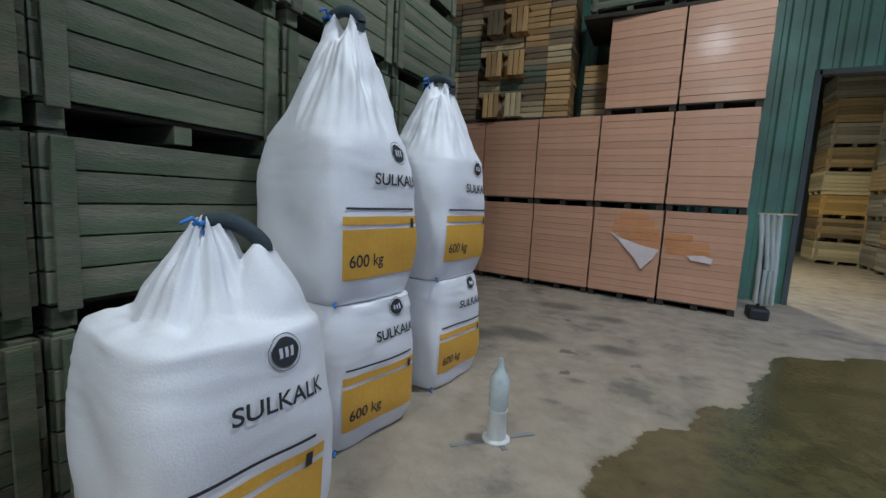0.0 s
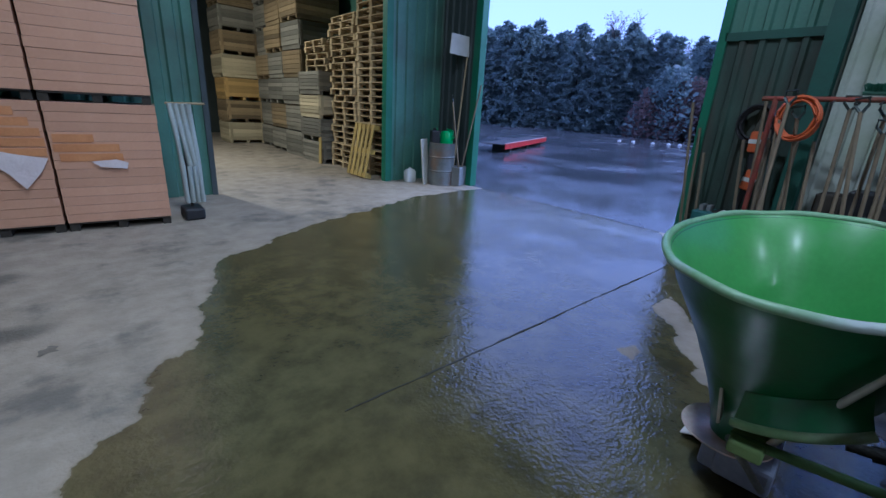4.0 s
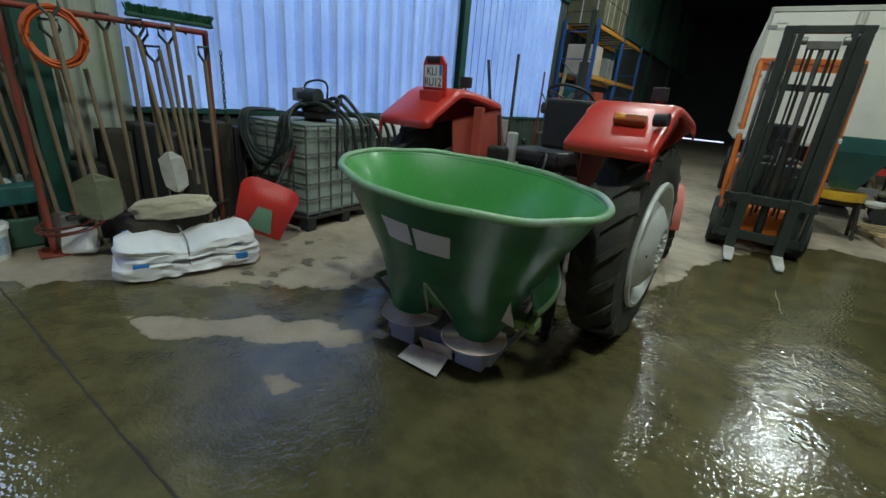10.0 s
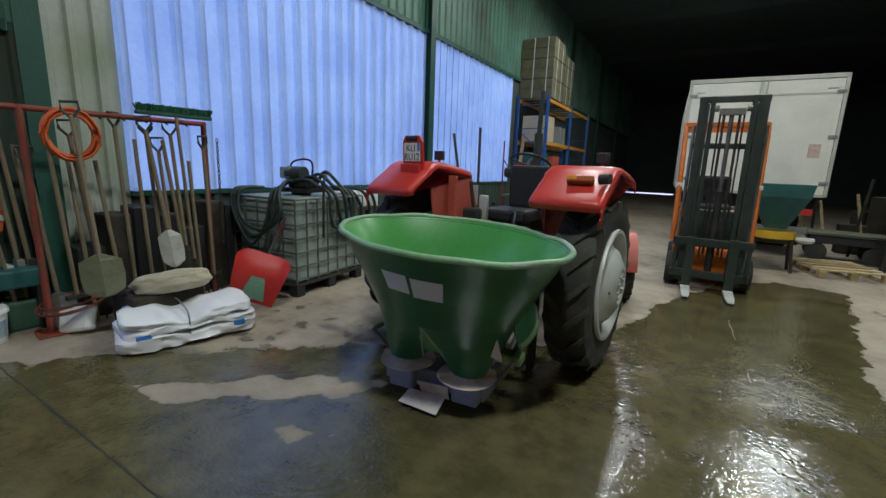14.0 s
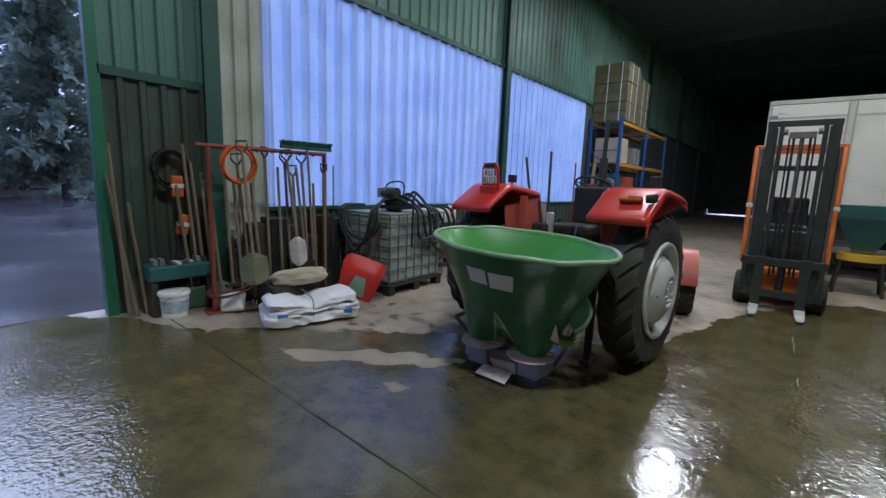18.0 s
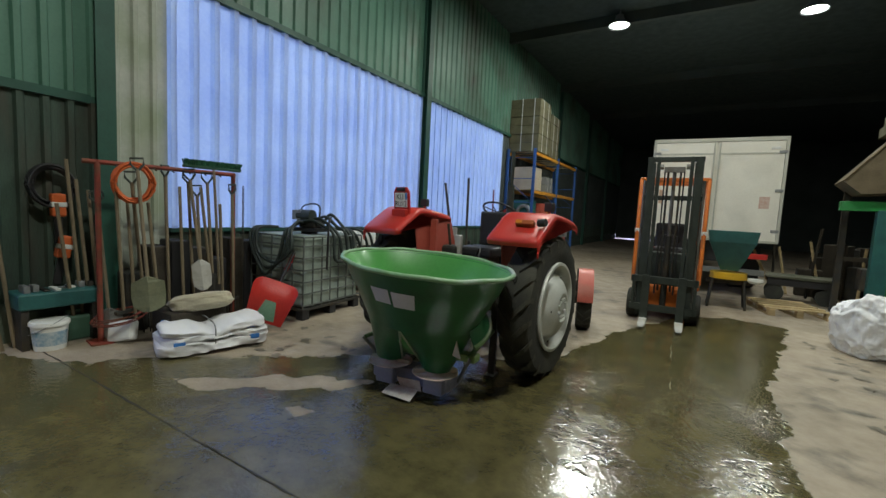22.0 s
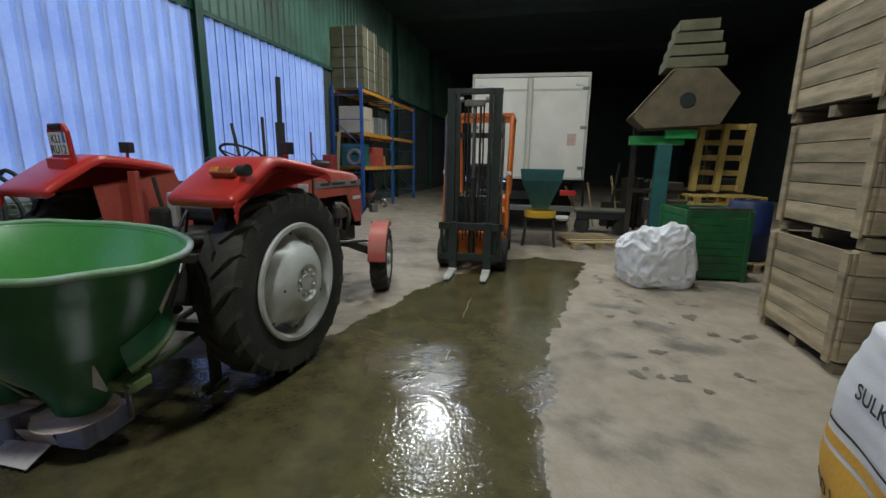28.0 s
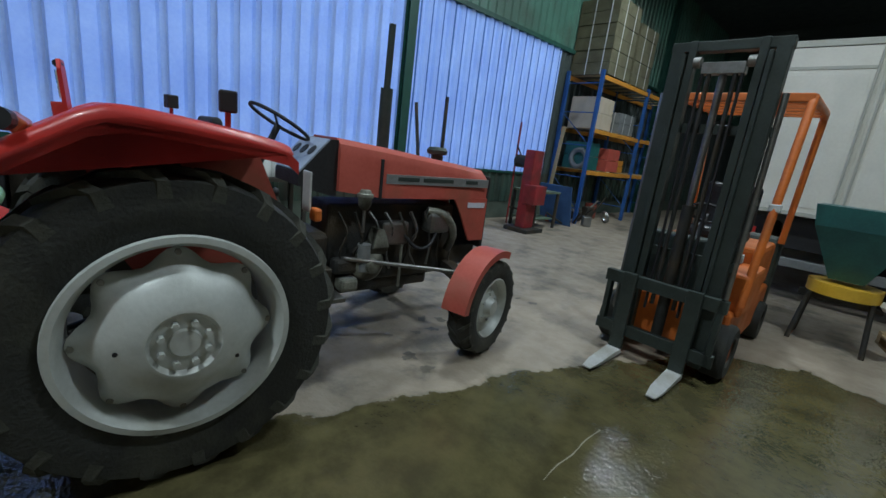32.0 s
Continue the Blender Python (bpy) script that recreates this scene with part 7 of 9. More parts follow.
def garden_tool(m, kind, length, tone=None):
    names = {"shovel": "long-handled shovel with a worn steel blade", "fork": "digging fork with a wooden handle", "rake": "old rake with a wooden handle", "hoe": "old hoe with a wooden handle", "stick": "plain old wooden stake leaning by the wall"}
    t = thing({"stick": "wooden_stake"}.get(kind, kind), m, names[kind], {"stick": "stake"}.get(kind, kind), "hand tools by the red rack")
    rodpart("handle", (0, 0, 0.0 if kind == "stick" else 0.28), (0, 0.0, length), 0.017, tone or M_TOOLWOOD, t, seg=8)
    if kind == "shovel":
        bm = B()
        loft(bm, [[(-w_, y - 0.003, z), (0, y + 0.018, z), (w_, y - 0.003, z), (w_, y + 0.004, z), (0, y + 0.024, z), (-w_, y + 0.004, z)] for w_, y, z in ((0.03, 0.02, 0.0), (0.10, 0.01, 0.06), (0.115, 0.0, 0.16), (0.11, 0.0, 0.27), (0.02, 0.0, 0.33))])
        part("blade", bm, M_STEEL, t, "worn steel blade")
    elif kind == "fork":
        for x in (-0.09, -0.03, 0.03, 0.09):
            rodpart("tine", (x, 0, 0), (x, 0, 0.28), 0.007, M_IRON, t, seg=6)
        boxpart("tine_bar", (-0.1, 0.1, -0.01, 0.01, 0.27, 0.3), M_IRON, t)
    elif kind in ("rake", "hoe"):
        boxpart("head", (-0.16 if kind == "rake" else -0.08, 0.16 if kind == "rake" else 0.08, -0.03, 0.02, 0.26, 0.30), M_IRON, t)
        if kind == "rake":
            for k in range(8):
                rodpart("tooth", (-0.14 + 0.04 * k, -0.01, 0.2), (-0.14 + 0.04 * k, -0.01, 0.27), 0.005, M_IRON, t, seg=5)
    if kind in ("shovel", "fork"):
        bm = B()
        tube(bm, [(0, 0, length - 0.02), (-0.055, 0, length + 0.05), (-0.055, 0, length + 0.11), (0.055, 0, length + 0.11), (0.055, 0, length + 0.05), (0, 0, length - 0.02)], 0.012, 6)
        part("grip", bm, M_MAST, t, smooth=50)
    return t


def tool_rack(m):
    t = thing("tool_rack", m, "rusty red tube rack full of hand tools", "rack")
    for y, tone in ((0.0, M_REDRUST), (-1.36, M_REDRUST)):
        rodpart("rack_post", (0, y, 0.02), (0, y, 1.9), 0.026, tone, t)
        boxpart("foot_plate", (-0.12, 0.12, y - 0.10, y + 0.10, 0.0, 0.02), M_REDRUST, t)
    rodpart("top_bar", (0, 0.12, 1.88), (0, -1.38, 1.88), 0.024, M_REDRUST, t)
    for k in range(7):
        rodpart("hook", (0, -0.15 - 0.17 * k, 1.87), (-0.1, -0.15 - 0.17 * k, 1.84), 0.008, M_IRON, t, seg=6)
    return t


tool_rack(pose(5.70, 2.10, 0, 0, 0, -8))
rng = random.Random(12)
kinds = ["shovel", "hoe", "stick", "fork", "rake", "shovel", "stick", "fork", "shovel", "hoe", "stick", "fork"]
for k, kd in enumerate(kinds):
    y = 2.0 - 0.112 * k
    garden_tool(pose(5.72 - 0.02 * k + rng.uniform(-0.06, 0.04), y, 0.02, rng.uniform(-7, 7), rng.uniform(1.5, 5), 90 + rng.uniform(-25, 25)), kd, rng.uniform(1.45, 1.8))
for y, x, h, lean in ((2.82, 6.1, 1.85, 4), (2.76, 6.05, 1.55, 6), (2.66, 6.1, 1.25, 5), (2.05, 6.02, 1.7, 4), (1.98, 6.0, 1.6, 5), (2.12, 6.04, 1.9, 4), (2.2, 6.0, 1.45, 6)):
    garden_tool(pose(x, y, 0.0, rng.uniform(-8, 8), lean, 90), "stick", h)


def pale_shovel(m, length, tone, w=0.10):
    t = thing("shovel", m, "shovel with a pale aluminium blade hanging by the rack", "shovel", "hand tools by the red rack")
    rodpart("handle", (0, 0, 0.3), (0, 0, length), 0.017, M_TOOLWOOD, t, seg=8)
    bm = B()
    loft(bm, [[(-w_, y - 0.003, z), (0, y + 0.02, z), (w_, y - 0.003, z), (w_, y + 0.004, z), (0, y + 0.027, z), (-w_, y + 0.004, z)] for w_, y, z in ((w * 0.35, 0.02, 0.0), (w * 0.9, 0.012, 0.05), (w, 0.0, 0.16), (w * 0.95, 0.0, 0.3), (0.02, 0.0, 0.36))])
    part("blade", bm, tone, t, "pale dusty blade")
    bm = B()
    tube(bm, [(0, 0, length - 0.02), (-0.055, 0, length + 0.05), (-0.055, 0, length + 0.11), (0.055, 0, length + 0.11), (0.055, 0, length + 0.05), (0, 0, length - 0.02)], 0.012, 6)
    part("grip", bm, M_MAST, t, smooth=50)
    return t


pale_shovel(pose(5.34, 1.22, 0.50, -4, 6, 60), 1.28, M_ALU)
pale_shovel(pose(5.18, 1.86, 0.38, 4, 4, 62), 1.45, M_DULLZINC, 0.15)
pale_shovel(pose(5.47, 1.02, 0.30, 0, 3, 70), 1.46, M_IRON, 0.09)


def coil(name, m, r, turns, thick, material, label, seed=1):
    rng = random.Random(seed)
    bm = B()
    pts = []
    for k in range(turns * 20):
        a = math.tau * k / 20
        rr = r * (1 + 0.12 * math.sin(a * 0.37 + seed)) + rng.uniform(-0.004, 0.004)
        pts.append((rr * math.cos(a), 0.035 * math.sin(a * 0.23 + 1) + 0.004 * (k / 20), rr * 1.15 * math.sin(a)))
    tube(bm, pts, thick, 6)
    return tagged(part(name, bm, material, smooth=60, at=m), label, "cable")


coil("cable_coil", pose(5.56, 1.84, 1.69, 0, 0, 78), 0.165, 9, 0.011, M_ORANGEHOSE, "orange cable coiled over the red rack")
coil("hose_coil", pose(6.18, 2.32, 1.62, 0, 0, 90), 0.17, 8, 0.014, M_BLACK, "black hose coil on the green wall", 3)
coil("wire_coil", pose(5.62, 1.95, 0.25, 80, 0, 0), 0.2, 6, 0.006, M_REDRUST, "rusty wire coil on the floor", 5)


def broom(m):
    t = thing("broom", m, "wide green broom laid over the rack", "broom")
    boxpart("broom_block", (-0.32, 0.32, -0.035, 0.035, 0.0, 0.035), mat("broom_wood", (0.03, 0.10, 0.06), rough=0.6), t, 0.012)
    bm = B()
    r = random.Random(3)
    for k in range(420):
        x, y = r.uniform(-0.31, 0.31), r.uniform(-0.034, 0.034)
        rod(bm, (x, y, 0.030), (x + r.uniform(-0.03, 0.03), y * 1.5 + r.uniform(-0.02, 0.02), r.uniform(0.075, 0.10)), 0.006, 4, cap=False)
    part("bristles", bm, mat("green_bristle", (0.02, 0.12, 0.06), (0.015, 0.08, 0.05), rough=0.7), t, "dark green bristles")
    rodpart("handle", (0.0, 0.02, 0.0), (-0.04, 0.08, -1.35), 0.015, M_TOOLWOOD, t, seg=8)
    return t


broom(pose(5.36, 1.10, 1.905, 0, 0, 82))
# chain hanging at the end of the rack
bm = B()
for k in range(26):
    a = B()
    tube(bm, [(0.012 * math.cos(q) * (k % 2), 0.012 * math.cos(q) * (1 - k % 2), 1.72 - 0.042 * k + 0.026 * math.sin(q)) for q in [math.tau * i / 8 for i in range(9)]], 0.005, 5)
    a.free()
tagged(part("steel_chain", bm, M_IRON, at=pose(5.44, 0.66, 0.0)), "grey steel chain hanging by the rack", "chain")


def snow_pusher(m):
    t = thing("snow_pusher", m, "red plastic snow pusher leaning at the tank", "snow shovel")
    bm = B()
    rows = []
    for j in range(9):
        f = j / 8
        rows.append([((-0.22 + 0.44 * i / 10) * (1 + 0.30 * f) * (1 - 0.16 * max(0.0, f - 0.8) * 5 * (abs(i - 5) / 5) ** 3), -0.15 * math.sin(f * 2.3) - 0.085 * (abs(i - 5) / 5) ** 3.5 * (0.25 + 0.75 * f), 0.52 * f - 0.05 * max(0.0, f - 0.8) * 5 * (abs(i - 5) / 5) ** 4) for i in range(11)])
    ring = [rows[j] for j in range(9)]
    vr = [[bm.verts.new(p) for p in r] for r in rows] 
    vb = [[bm.verts.new((p[0], p[1] + 0.012, p[2])) for p in r] for r in rows]
    for a, b, sgn in ((vr, vr, 1), (vb, vb, -1)):
        for j in range(8):
            for i in range(10):
                bm.faces.new((a[j][i], a[j][i + 1], a[j + 1][i + 1], a[j + 1][i])[::sgn])
    for j in range(8):
        for i in (0, 10):
            bm.faces.new((vr[j][i], vr[j + 1][i], vb[j + 1][i], vb[j][i]))
    for i in range(10):
        for j in (0, 8):
            bm.faces.new((vr[j][i], vr[j][i + 1], vb[j][i + 1], vb[j][i]))
    part("scoop", bm, M_REDPLASTIC, t, "red plastic scoop", smooth=40)
    bm = B()
    vs_ = [[bm.verts.new(((-0.12 + 0.24 * i / 8) * (1 - 0.45 * j / 5), -0.15 * math.sin((0.06 + 0.42 * j / 5) * 2.3) - 0.004, 0.03 + 0.22 * j / 5)) for i in range(9)] for j in range(6)]
    vb_ = [[bm.verts.new(v.co + Vector((0, -0.008, 0))) for v in r_] for r_ in vs_]
    for g_ in (vs_, vb_):
        for a, b in zip(g_, g_[1:]):
            for i in range(8):
                bm.faces.new((a[i], a[i + 1], b[i + 1], b[i]))
    part("green_patch", bm, mat("dusty_green", (0.20, 0.36, 0.26), (0.13, 0.27, 0.18), rough=0.6), t, "pale green dust in the scoop")
    rodpart("handle", (0, -0.03, 0.3), (0.02, 0.06, 1.0), 0.018, M_BLACK, t)
    rodpart("grip", (0.012, 0.045, 0.72), (0.02, 0.062, 0.95), 0.024, M_REDPLASTIC, t)
    return t


snow_pusher(pose(4.91, 0.74, 0.085, -24, 20, -134))


def folded_bags(m):
    t = thing("folded_bags", m, "bundle of folded white bulk bags tied with string", "folded bags")
    for k, (z0, hh, dd, ln) in enumerate(((0.0, 0.13, 0.28, 1.04), (0.115, 0.085, 0.27, 1.0), (0.185, 0.085, 0.265, 0.98))):
        bm = B()
        n, rings = 40, []
        for i in range(n + 1):
            x = -ln / 2 + ln * i / n
            e = 1 - 0.35 * abs(2 * i / n - 1) ** 14
            tie = 1 - 0.16 * math.exp(-((x - 0.04) / 0.10) ** 2) * (k + 1) / 3
            ring = []
            for j in range(20):
                a = math.tau * j / 20
                c, s_ = math.cos(a), math.sin(a)
                q = (abs(c) ** 6 + abs(s_) ** 6) ** (-1 / 6)
                w = noise.noise(Vector((x * 5, c * 2 + 3 * k, s_ * 2))) * 0.034 + noise.noise(Vector((x * 14, c * 4, s_ * 4 + k))) * 0.018
                lift = 0.02 * math.sin(x * 6 + k * 2) * (k > 0)
                ring.append((x + 0.02 * c * math.sin(3 * k + 1), (dd * e + w) * q * c, max(0.0, z0 * tie + lift + hh / 2 * tie + (hh / 2 * e + w * 0.6) * q * s_ * tie)))
            rings.append(ring)
        loft(bm, rings)
        part("bag_fold", bm, M_WHITEBAG, t, smooth=70)
    bm = B()
    tube(bm, [(0.04, 0.27 * math.cos(a) * (abs(math.cos(a)) ** 6 + abs(math.sin(a)) ** 6) ** (-1 / 6), max(0.004, 0.14 + 0.145 * math.sin(a) * (abs(math.cos(a)) ** 6 + abs(math.sin(a)) ** 6) ** (-1 / 6))) for a in [math.tau * k / 24 for k in range(25)]], 0.007, 6)
    part("string", bm, M_GREY, t, smooth=60)
    for x, y, z in ((-0.36, -0.285, 0.08), (-0.30, -0.268, 0.2), (0.36, -0.285, 0.08), (0.38, -0.262, 0.21), (-0.34, 0.265, 0.08), (-0.30, 0.24, 0.2), (0.36, 0.265, 0.1), (-0.02, -0.28, 0.15)):
        boxpart("blue_strap_end", (x - 0.05, x + 0.05, y - 0.01, y + 0.02, z, z + 0.05), M_BLUE, t, 0.008, "blue strap end")
    return t


folded_bags(pose(4.78, 1.44, 0.01, 0, 0, -106 + 180))
bm = B()
bmesh.ops.create_icosphere(bm, subdivisions=5, radius=1.0)
for v in bm.verts:
    p = Vector([math.copysign(abs(c_) ** 0.6, c_) for c_ in v.co])
    q = 1 + 0.10 * noise.noise(p * 2.0) + 0.05 * noise.noise(p * 5) + 0.02 * noise.noise(p * 14)
    v.co = Vector((p.x * 0.30 * q, p.y * 0.22 * q * (1 - 0.25 * (p.x > 0) * p.x), 0.10 + p.z * 0.10 * q + 0.05 * p.x))
tagged(part("sand_bag", bm, mat("beige_sacking", (0.5, 0.46, 0.34), (0.4, 0.36, 0.26), rough=0.8), smooth=60, at=pose(5.08, 1.36, 0.32, 12, 16, 62)), "beige sack lying on a crate behind the white bags", "sack")
bm = B()
box(bm, -0.2, 0.2, -0.3, 0.3, 0, 0.34, 0.01)
tagged(part("low_crate", bm, M_WOODDARK, at=pose(5.22, 1.44, 0, 0, 0, 0)), "dark low crate behind the white bags", "crate")


def bucket(m):
    t = thing("paint_bucket", m, "white plastic bucket with a blue printed label", "bucket")
    bm = B()
    lathe(bm, [(0.0, 0.0), (0.125, 0.0), (0.145, 0.24), (0.158, 0.245), (0.158, 0.275), (0.15, 0.285), (0.0, 0.285)], 32)
    part("pail", bm, M_WHITEPLASTIC, t, smooth=40)
    bm = B()
    lathe(bm, [(0.1315, 0.05), (0.1425, 0.19), (0.1385, 0.19), (0.1285, 0.05), (0.1315, 0.05)], 20, Matrix.Rotation(2.2, 4, "Z"), arc=2.4)
    part("printed_label", bm, mat("blue_label", (0.10, 0.24, 0.36), (0.5, 0.55, 0.58), rough=0.5, scale=12), t, "blue printed label")
    bm = B()
    tube(bm, [(0.155 * math.cos(a), 0.155 * math.sin(a), 0.25 - 0.10 * math.sin((a + 0.2) / 3.5 * math.pi)) for a in [1.2 + 0.25 * k for k in range(14)]], 0.004, 5)
    part("bail", bm, M_GREY, t)
    return t


bucket(pose(5.86, 2.46, 0, 0, 0, -30))


def jerrycan(m, tone, label):
    t = thing("jerrycan", m, label, "canister")
    boxpart("can", (-0.14, 0.14, -0.09, 0.09, 0, 0.27), tone, t, 0.03)
    boxpart("can_grip", (-0.09, 0.06, -0.02, 0.02, 0.27, 0.32), tone, t, 0.012)
    rodpart("cap", (0.1, 0, 0.27), (0.1, 0, 0.305), 0.025, M_BLACK, t)
    return t


jerrycan(pose(6.05, 2.22, 0, 0, 0, 90), mat("dull_green_plastic", (0.05, 0.12, 0.08), (0.04, 0.09, 0.06), rough=0.5), "dull green plastic canister by the wall")


def chainsaw(m, label):
    t = thing("hedge_tool", m, label, "power tool", "orange tools on the green wall")
    boxpart("housing", (-0.05, 0.05, -0.06, 0.06, -0.12, 0.12), M_ORANGEHOSE, t, 0.02, "orange housing")
    boxpart("trim", (-0.055, 0.02, -0.064, 0.064, -0.02, 0.03), M_WHITEPLASTIC, t, 0.006)
    boxpart("bar", (-0.01, 0.01, -0.035, 0.035, -0.40, -0.1), M_BLACK, t, 0.006)
    boxpart("hanger", (0.04, 0.14, -0.01, 0.01, 0.08, 0.10), M_IRON, t)
    return t


chainsaw(pose(6.16, 2.28, 1.42), "orange and white power tool hanging on the wall")
chainsaw(pose(6.16, 2.24, 0.98, 10, 0, 0), "orange power tool hanging lower on the wall")


def low_bench_box(m):
    t = thing("tool_box", m, "green metal tool box with small parts on top", "tool box")
    boxpart("case", (-0.18, 0.18, -0.33, 0.33, 0.40, 0.56), M_TEALPAINT, t, 0.02)
    for y in (-0.28, 0.28):
        boxpart("leg", (-0.15, 0.15, y - 0.03, y + 0.03, 0, 0.41), M_IRON, t)
    r = random.Random(5)
    for k in range(8):
        boxpart("small_part", (r.uniform(-0.15, 0.0), r.uniform(0.02, 0.12), -0.3 + 0.075 * k, -0.25 + 0.075 * k, 0.555, r.uniform(0.57, 0.63)), r.choice((M_GREY, M_WHITEPLASTIC, M_IRON)), t, 0.008)
    return t


low_bench_box(pose(6.04, 2.35, 0))
# dark clutter under the light sheets
r = random.Random(8)
for k in range(7):
    bm = B()
    h = r.uniform(0.55, 1.15)
    box(bm, -0.17, 0.17, -0.11, 0.11, 0, h, 0.02)
    tagged(part("dark_crate", bm, r.choice((M_WOODDARK, M_IRON, M_BLACK)), at=pose(6.02, 1.68 - 0.24 * k, 0, 0, 0, r.uniform(-6, 6))), "dark grimy crate of scrap by the wall", "crate", "scrap crates by the wall")
bm = B()
box(bm, -0.14, 0.14, -0.05, 0.05, 0, 0.22, 0.03)
tagged(part("sprayer_head", bm, M_WHITEPLASTIC, at=pose(5.52, 1.98, 0.02, 20, 10, 30)), "pale plastic sprayer part on the floor", "sprayer part")


# ---- white crumpled bag, green bin, pallets behind ----
bm = B()
bmesh.ops.create_icosphere(bm, subdivisions=6, radius=0.5)
for v in bm.verts:
    p = Vector([math.copysign(abs(c_ / 0.5) ** 0.62 * 0.5, c_) for c_ in v.co])
    f_ = noise.voronoi(p * 5.5 + Vector((4, 2, 7)))[0]
    g_ = noise.voronoi(p * 13)[0]
    q = 0.13 * (f_[1] - f_[0]) + 0.06 * (g_[1] - g_[0]) + 0.10 * noise.noise(p * 2.5)
    s = 1.02 - q
    ear = sum(0.16 * max(0.0, 1 - math.hypot(p.x - ex, p.y - ey) / 0.26) for ex, ey in ((0.36, 0.2), (-0.34, -0.1), (0.02, 0.3), (-0.2, 0.35))) * (p.z > 0.1)
    v.co = Vector((p.x * 0.92 * s, p.y * 0.82 * s, max(-0.30, p.z * 0.80 * s + ear) + 0.30))
tagged(part("plastic_waste_bag", bm, M_FLIMSY, smooth=60, at=pose(-1.70, -3.42, 0, 0, 0, 20)), "crumpled bag of white plastic film on the floor", "bag")


M_BINGREEN = mat("dull_green_bin_plastic", (0.018, 0.15, 0.045), (0.012, 0.10, 0.032), rough=0.55, c=(0.03, 0.07, 0.03), cscale=2)


def green_bin(m):
    t = thing("green_bin", m, "green plastic crop bin with a steel rim", "bin")
    w, d, h = 0.80, 0.8, 0.98
    for y, n_ in ((d / 2, 9), (-d / 2, 9)):
        for k in range(n_):
            z = 0.05 + k * (h - 0.05) / n_
            boxpart("slat", (-w / 2, w / 2, y - 0.02, y + 0.02, z + 0.006, z + (h - 0.05) / n_ - 0.006), M_BINGREEN, t, 0.004)
    for x in (-w / 2, w / 2):
        for k in range(9):
            z = 0.05 + k * (h - 0.05) / 9
            boxpart("slat", (x - 0.02, x + 0.02, -d / 2, d / 2, z + 0.006, z + (h - 0.05) / 9 - 0.006), M_BINGREEN, t, 0.004)
        for y in (-d / 2, d / 2):
            boxpart("corner", (x - 0.035, x + 0.035, y - 0.035, y + 0.035, 0, h), M_BINGREEN, t, 0.006)
    boxpart("bin_floor", (-w / 2, w / 2, -d / 2, d / 2, 0.03, 0.06), M_BINGREEN, t)
    rodpart("rim_tube", (-w / 2, d / 2, h + 0.02), (w / 2, d / 2, h + 0.02), 0.02, M_STEEL, t, "bright steel rim")
    return t


green_bin(pose(-2.45, -4.1, 0, 0, 0, 8))
flat_pallet(pose(-1.12, -6.05, 0, 0, 0, 14), 0.95, 1.1, label="bare wooden pallet on the floor")


def trolley(m):
    t = thing("flat_trolley", m, "dark low trolley with a wooden deck", "trolley")
    for k in range(5):
        boxpart("deck_board", (-0.6, 0.6, -0.4 + 0.165 * k, -0.25 + 0.165 * k, 0.50, 0.545), M_WOODBOX, t, 0.004)
    boxpart("frame", (-0.55, 0.55, -0.38, 0.38, 0.34, 0.499), M_BLACK, t, 0.01)
    for x in (-0.42, 0.42):
        for y in (-0.32, 0.32):
            rodpart("wheel", (x, y - 0.04, 0.17), (x, y + 0.04, 0.17), 0.17, M_RUBBER, t, seg=20)
    rodpart("draw_bar", (0.55, 0.0, 0.40), (0.85, 0.12, 1.05), 0.03, M_WOODPALE, t, "pale wooden draw bar")
    return t


trolley(pose(-1.55, -7.75, 0, 0, 0, -6))
up = flat_pallet(pose(-3.42, -6.42, 1.70, 84, 0, 2), 0.92, 1.25, M_YELLOWPINE, label="yellowish pallet standing upright on a stack")
low = flat_pallet(pose(-3.5, -6.5, 0.0, 0, 0, 4), 1.2, 0.9, M_YELLOWPINE, label="yellowish pallet lying in a stack")
for k in range(1, 7):
    copy_thing(low, pose(-3.5 + 0.02 * (k % 3), -6.5, 0.146 * k, 0, 0, 4 + 2 * (k % 2)))


def blue_drum(m):
    t = thing("blue_drum", m, "blue plastic drum beside the wooden boxes", "drum")
    bm = B()
    lathe(bm, [(0, 0), (0.26, 0), (0.29, 0.05), (0.29, 0.40), (0.30, 0.43), (0.29, 0.46), (0.29, 0.85), (0.25, 0.9), (0, 0.9)], 28)
    part("shell", bm, mat("blue_plastic", (0.012, 0.03, 0.11), (0.01, 0.02, 0.08), rough=0.45), t, smooth=40)
    return t


flat_pallet(pose(-3.35, -4.75, 0, 0, 0, 0), 1.0, 0.8, label="pallet under the blue drum")
blue_drum(pose(-3.3, -4.75, 0.146))
r = random.Random(21)
for k in range(12):
    bm = B()
    h = r.uniform(0.5, 1.3)
    box(bm, -r.uniform(0.1, 0.3), r.uniform(0.1, 0.3), -r.uniform(0.05, 0.25), r.uniform(0.05, 0.25), 0, h, 0.02)
    tagged(part("scrap_crate", bm, r.choice((M_WOODDARK, M_IRON, M_BARREL, M_WOODDARK)), at=pose(-1.9 - 0.24 * k, -9.2 + r.uniform(-0.5, 0.5), 0, 0, 0, r.uniform(-30, 30))), "dim crate of old machine parts", "crate", "dim scrap by the grading machine")
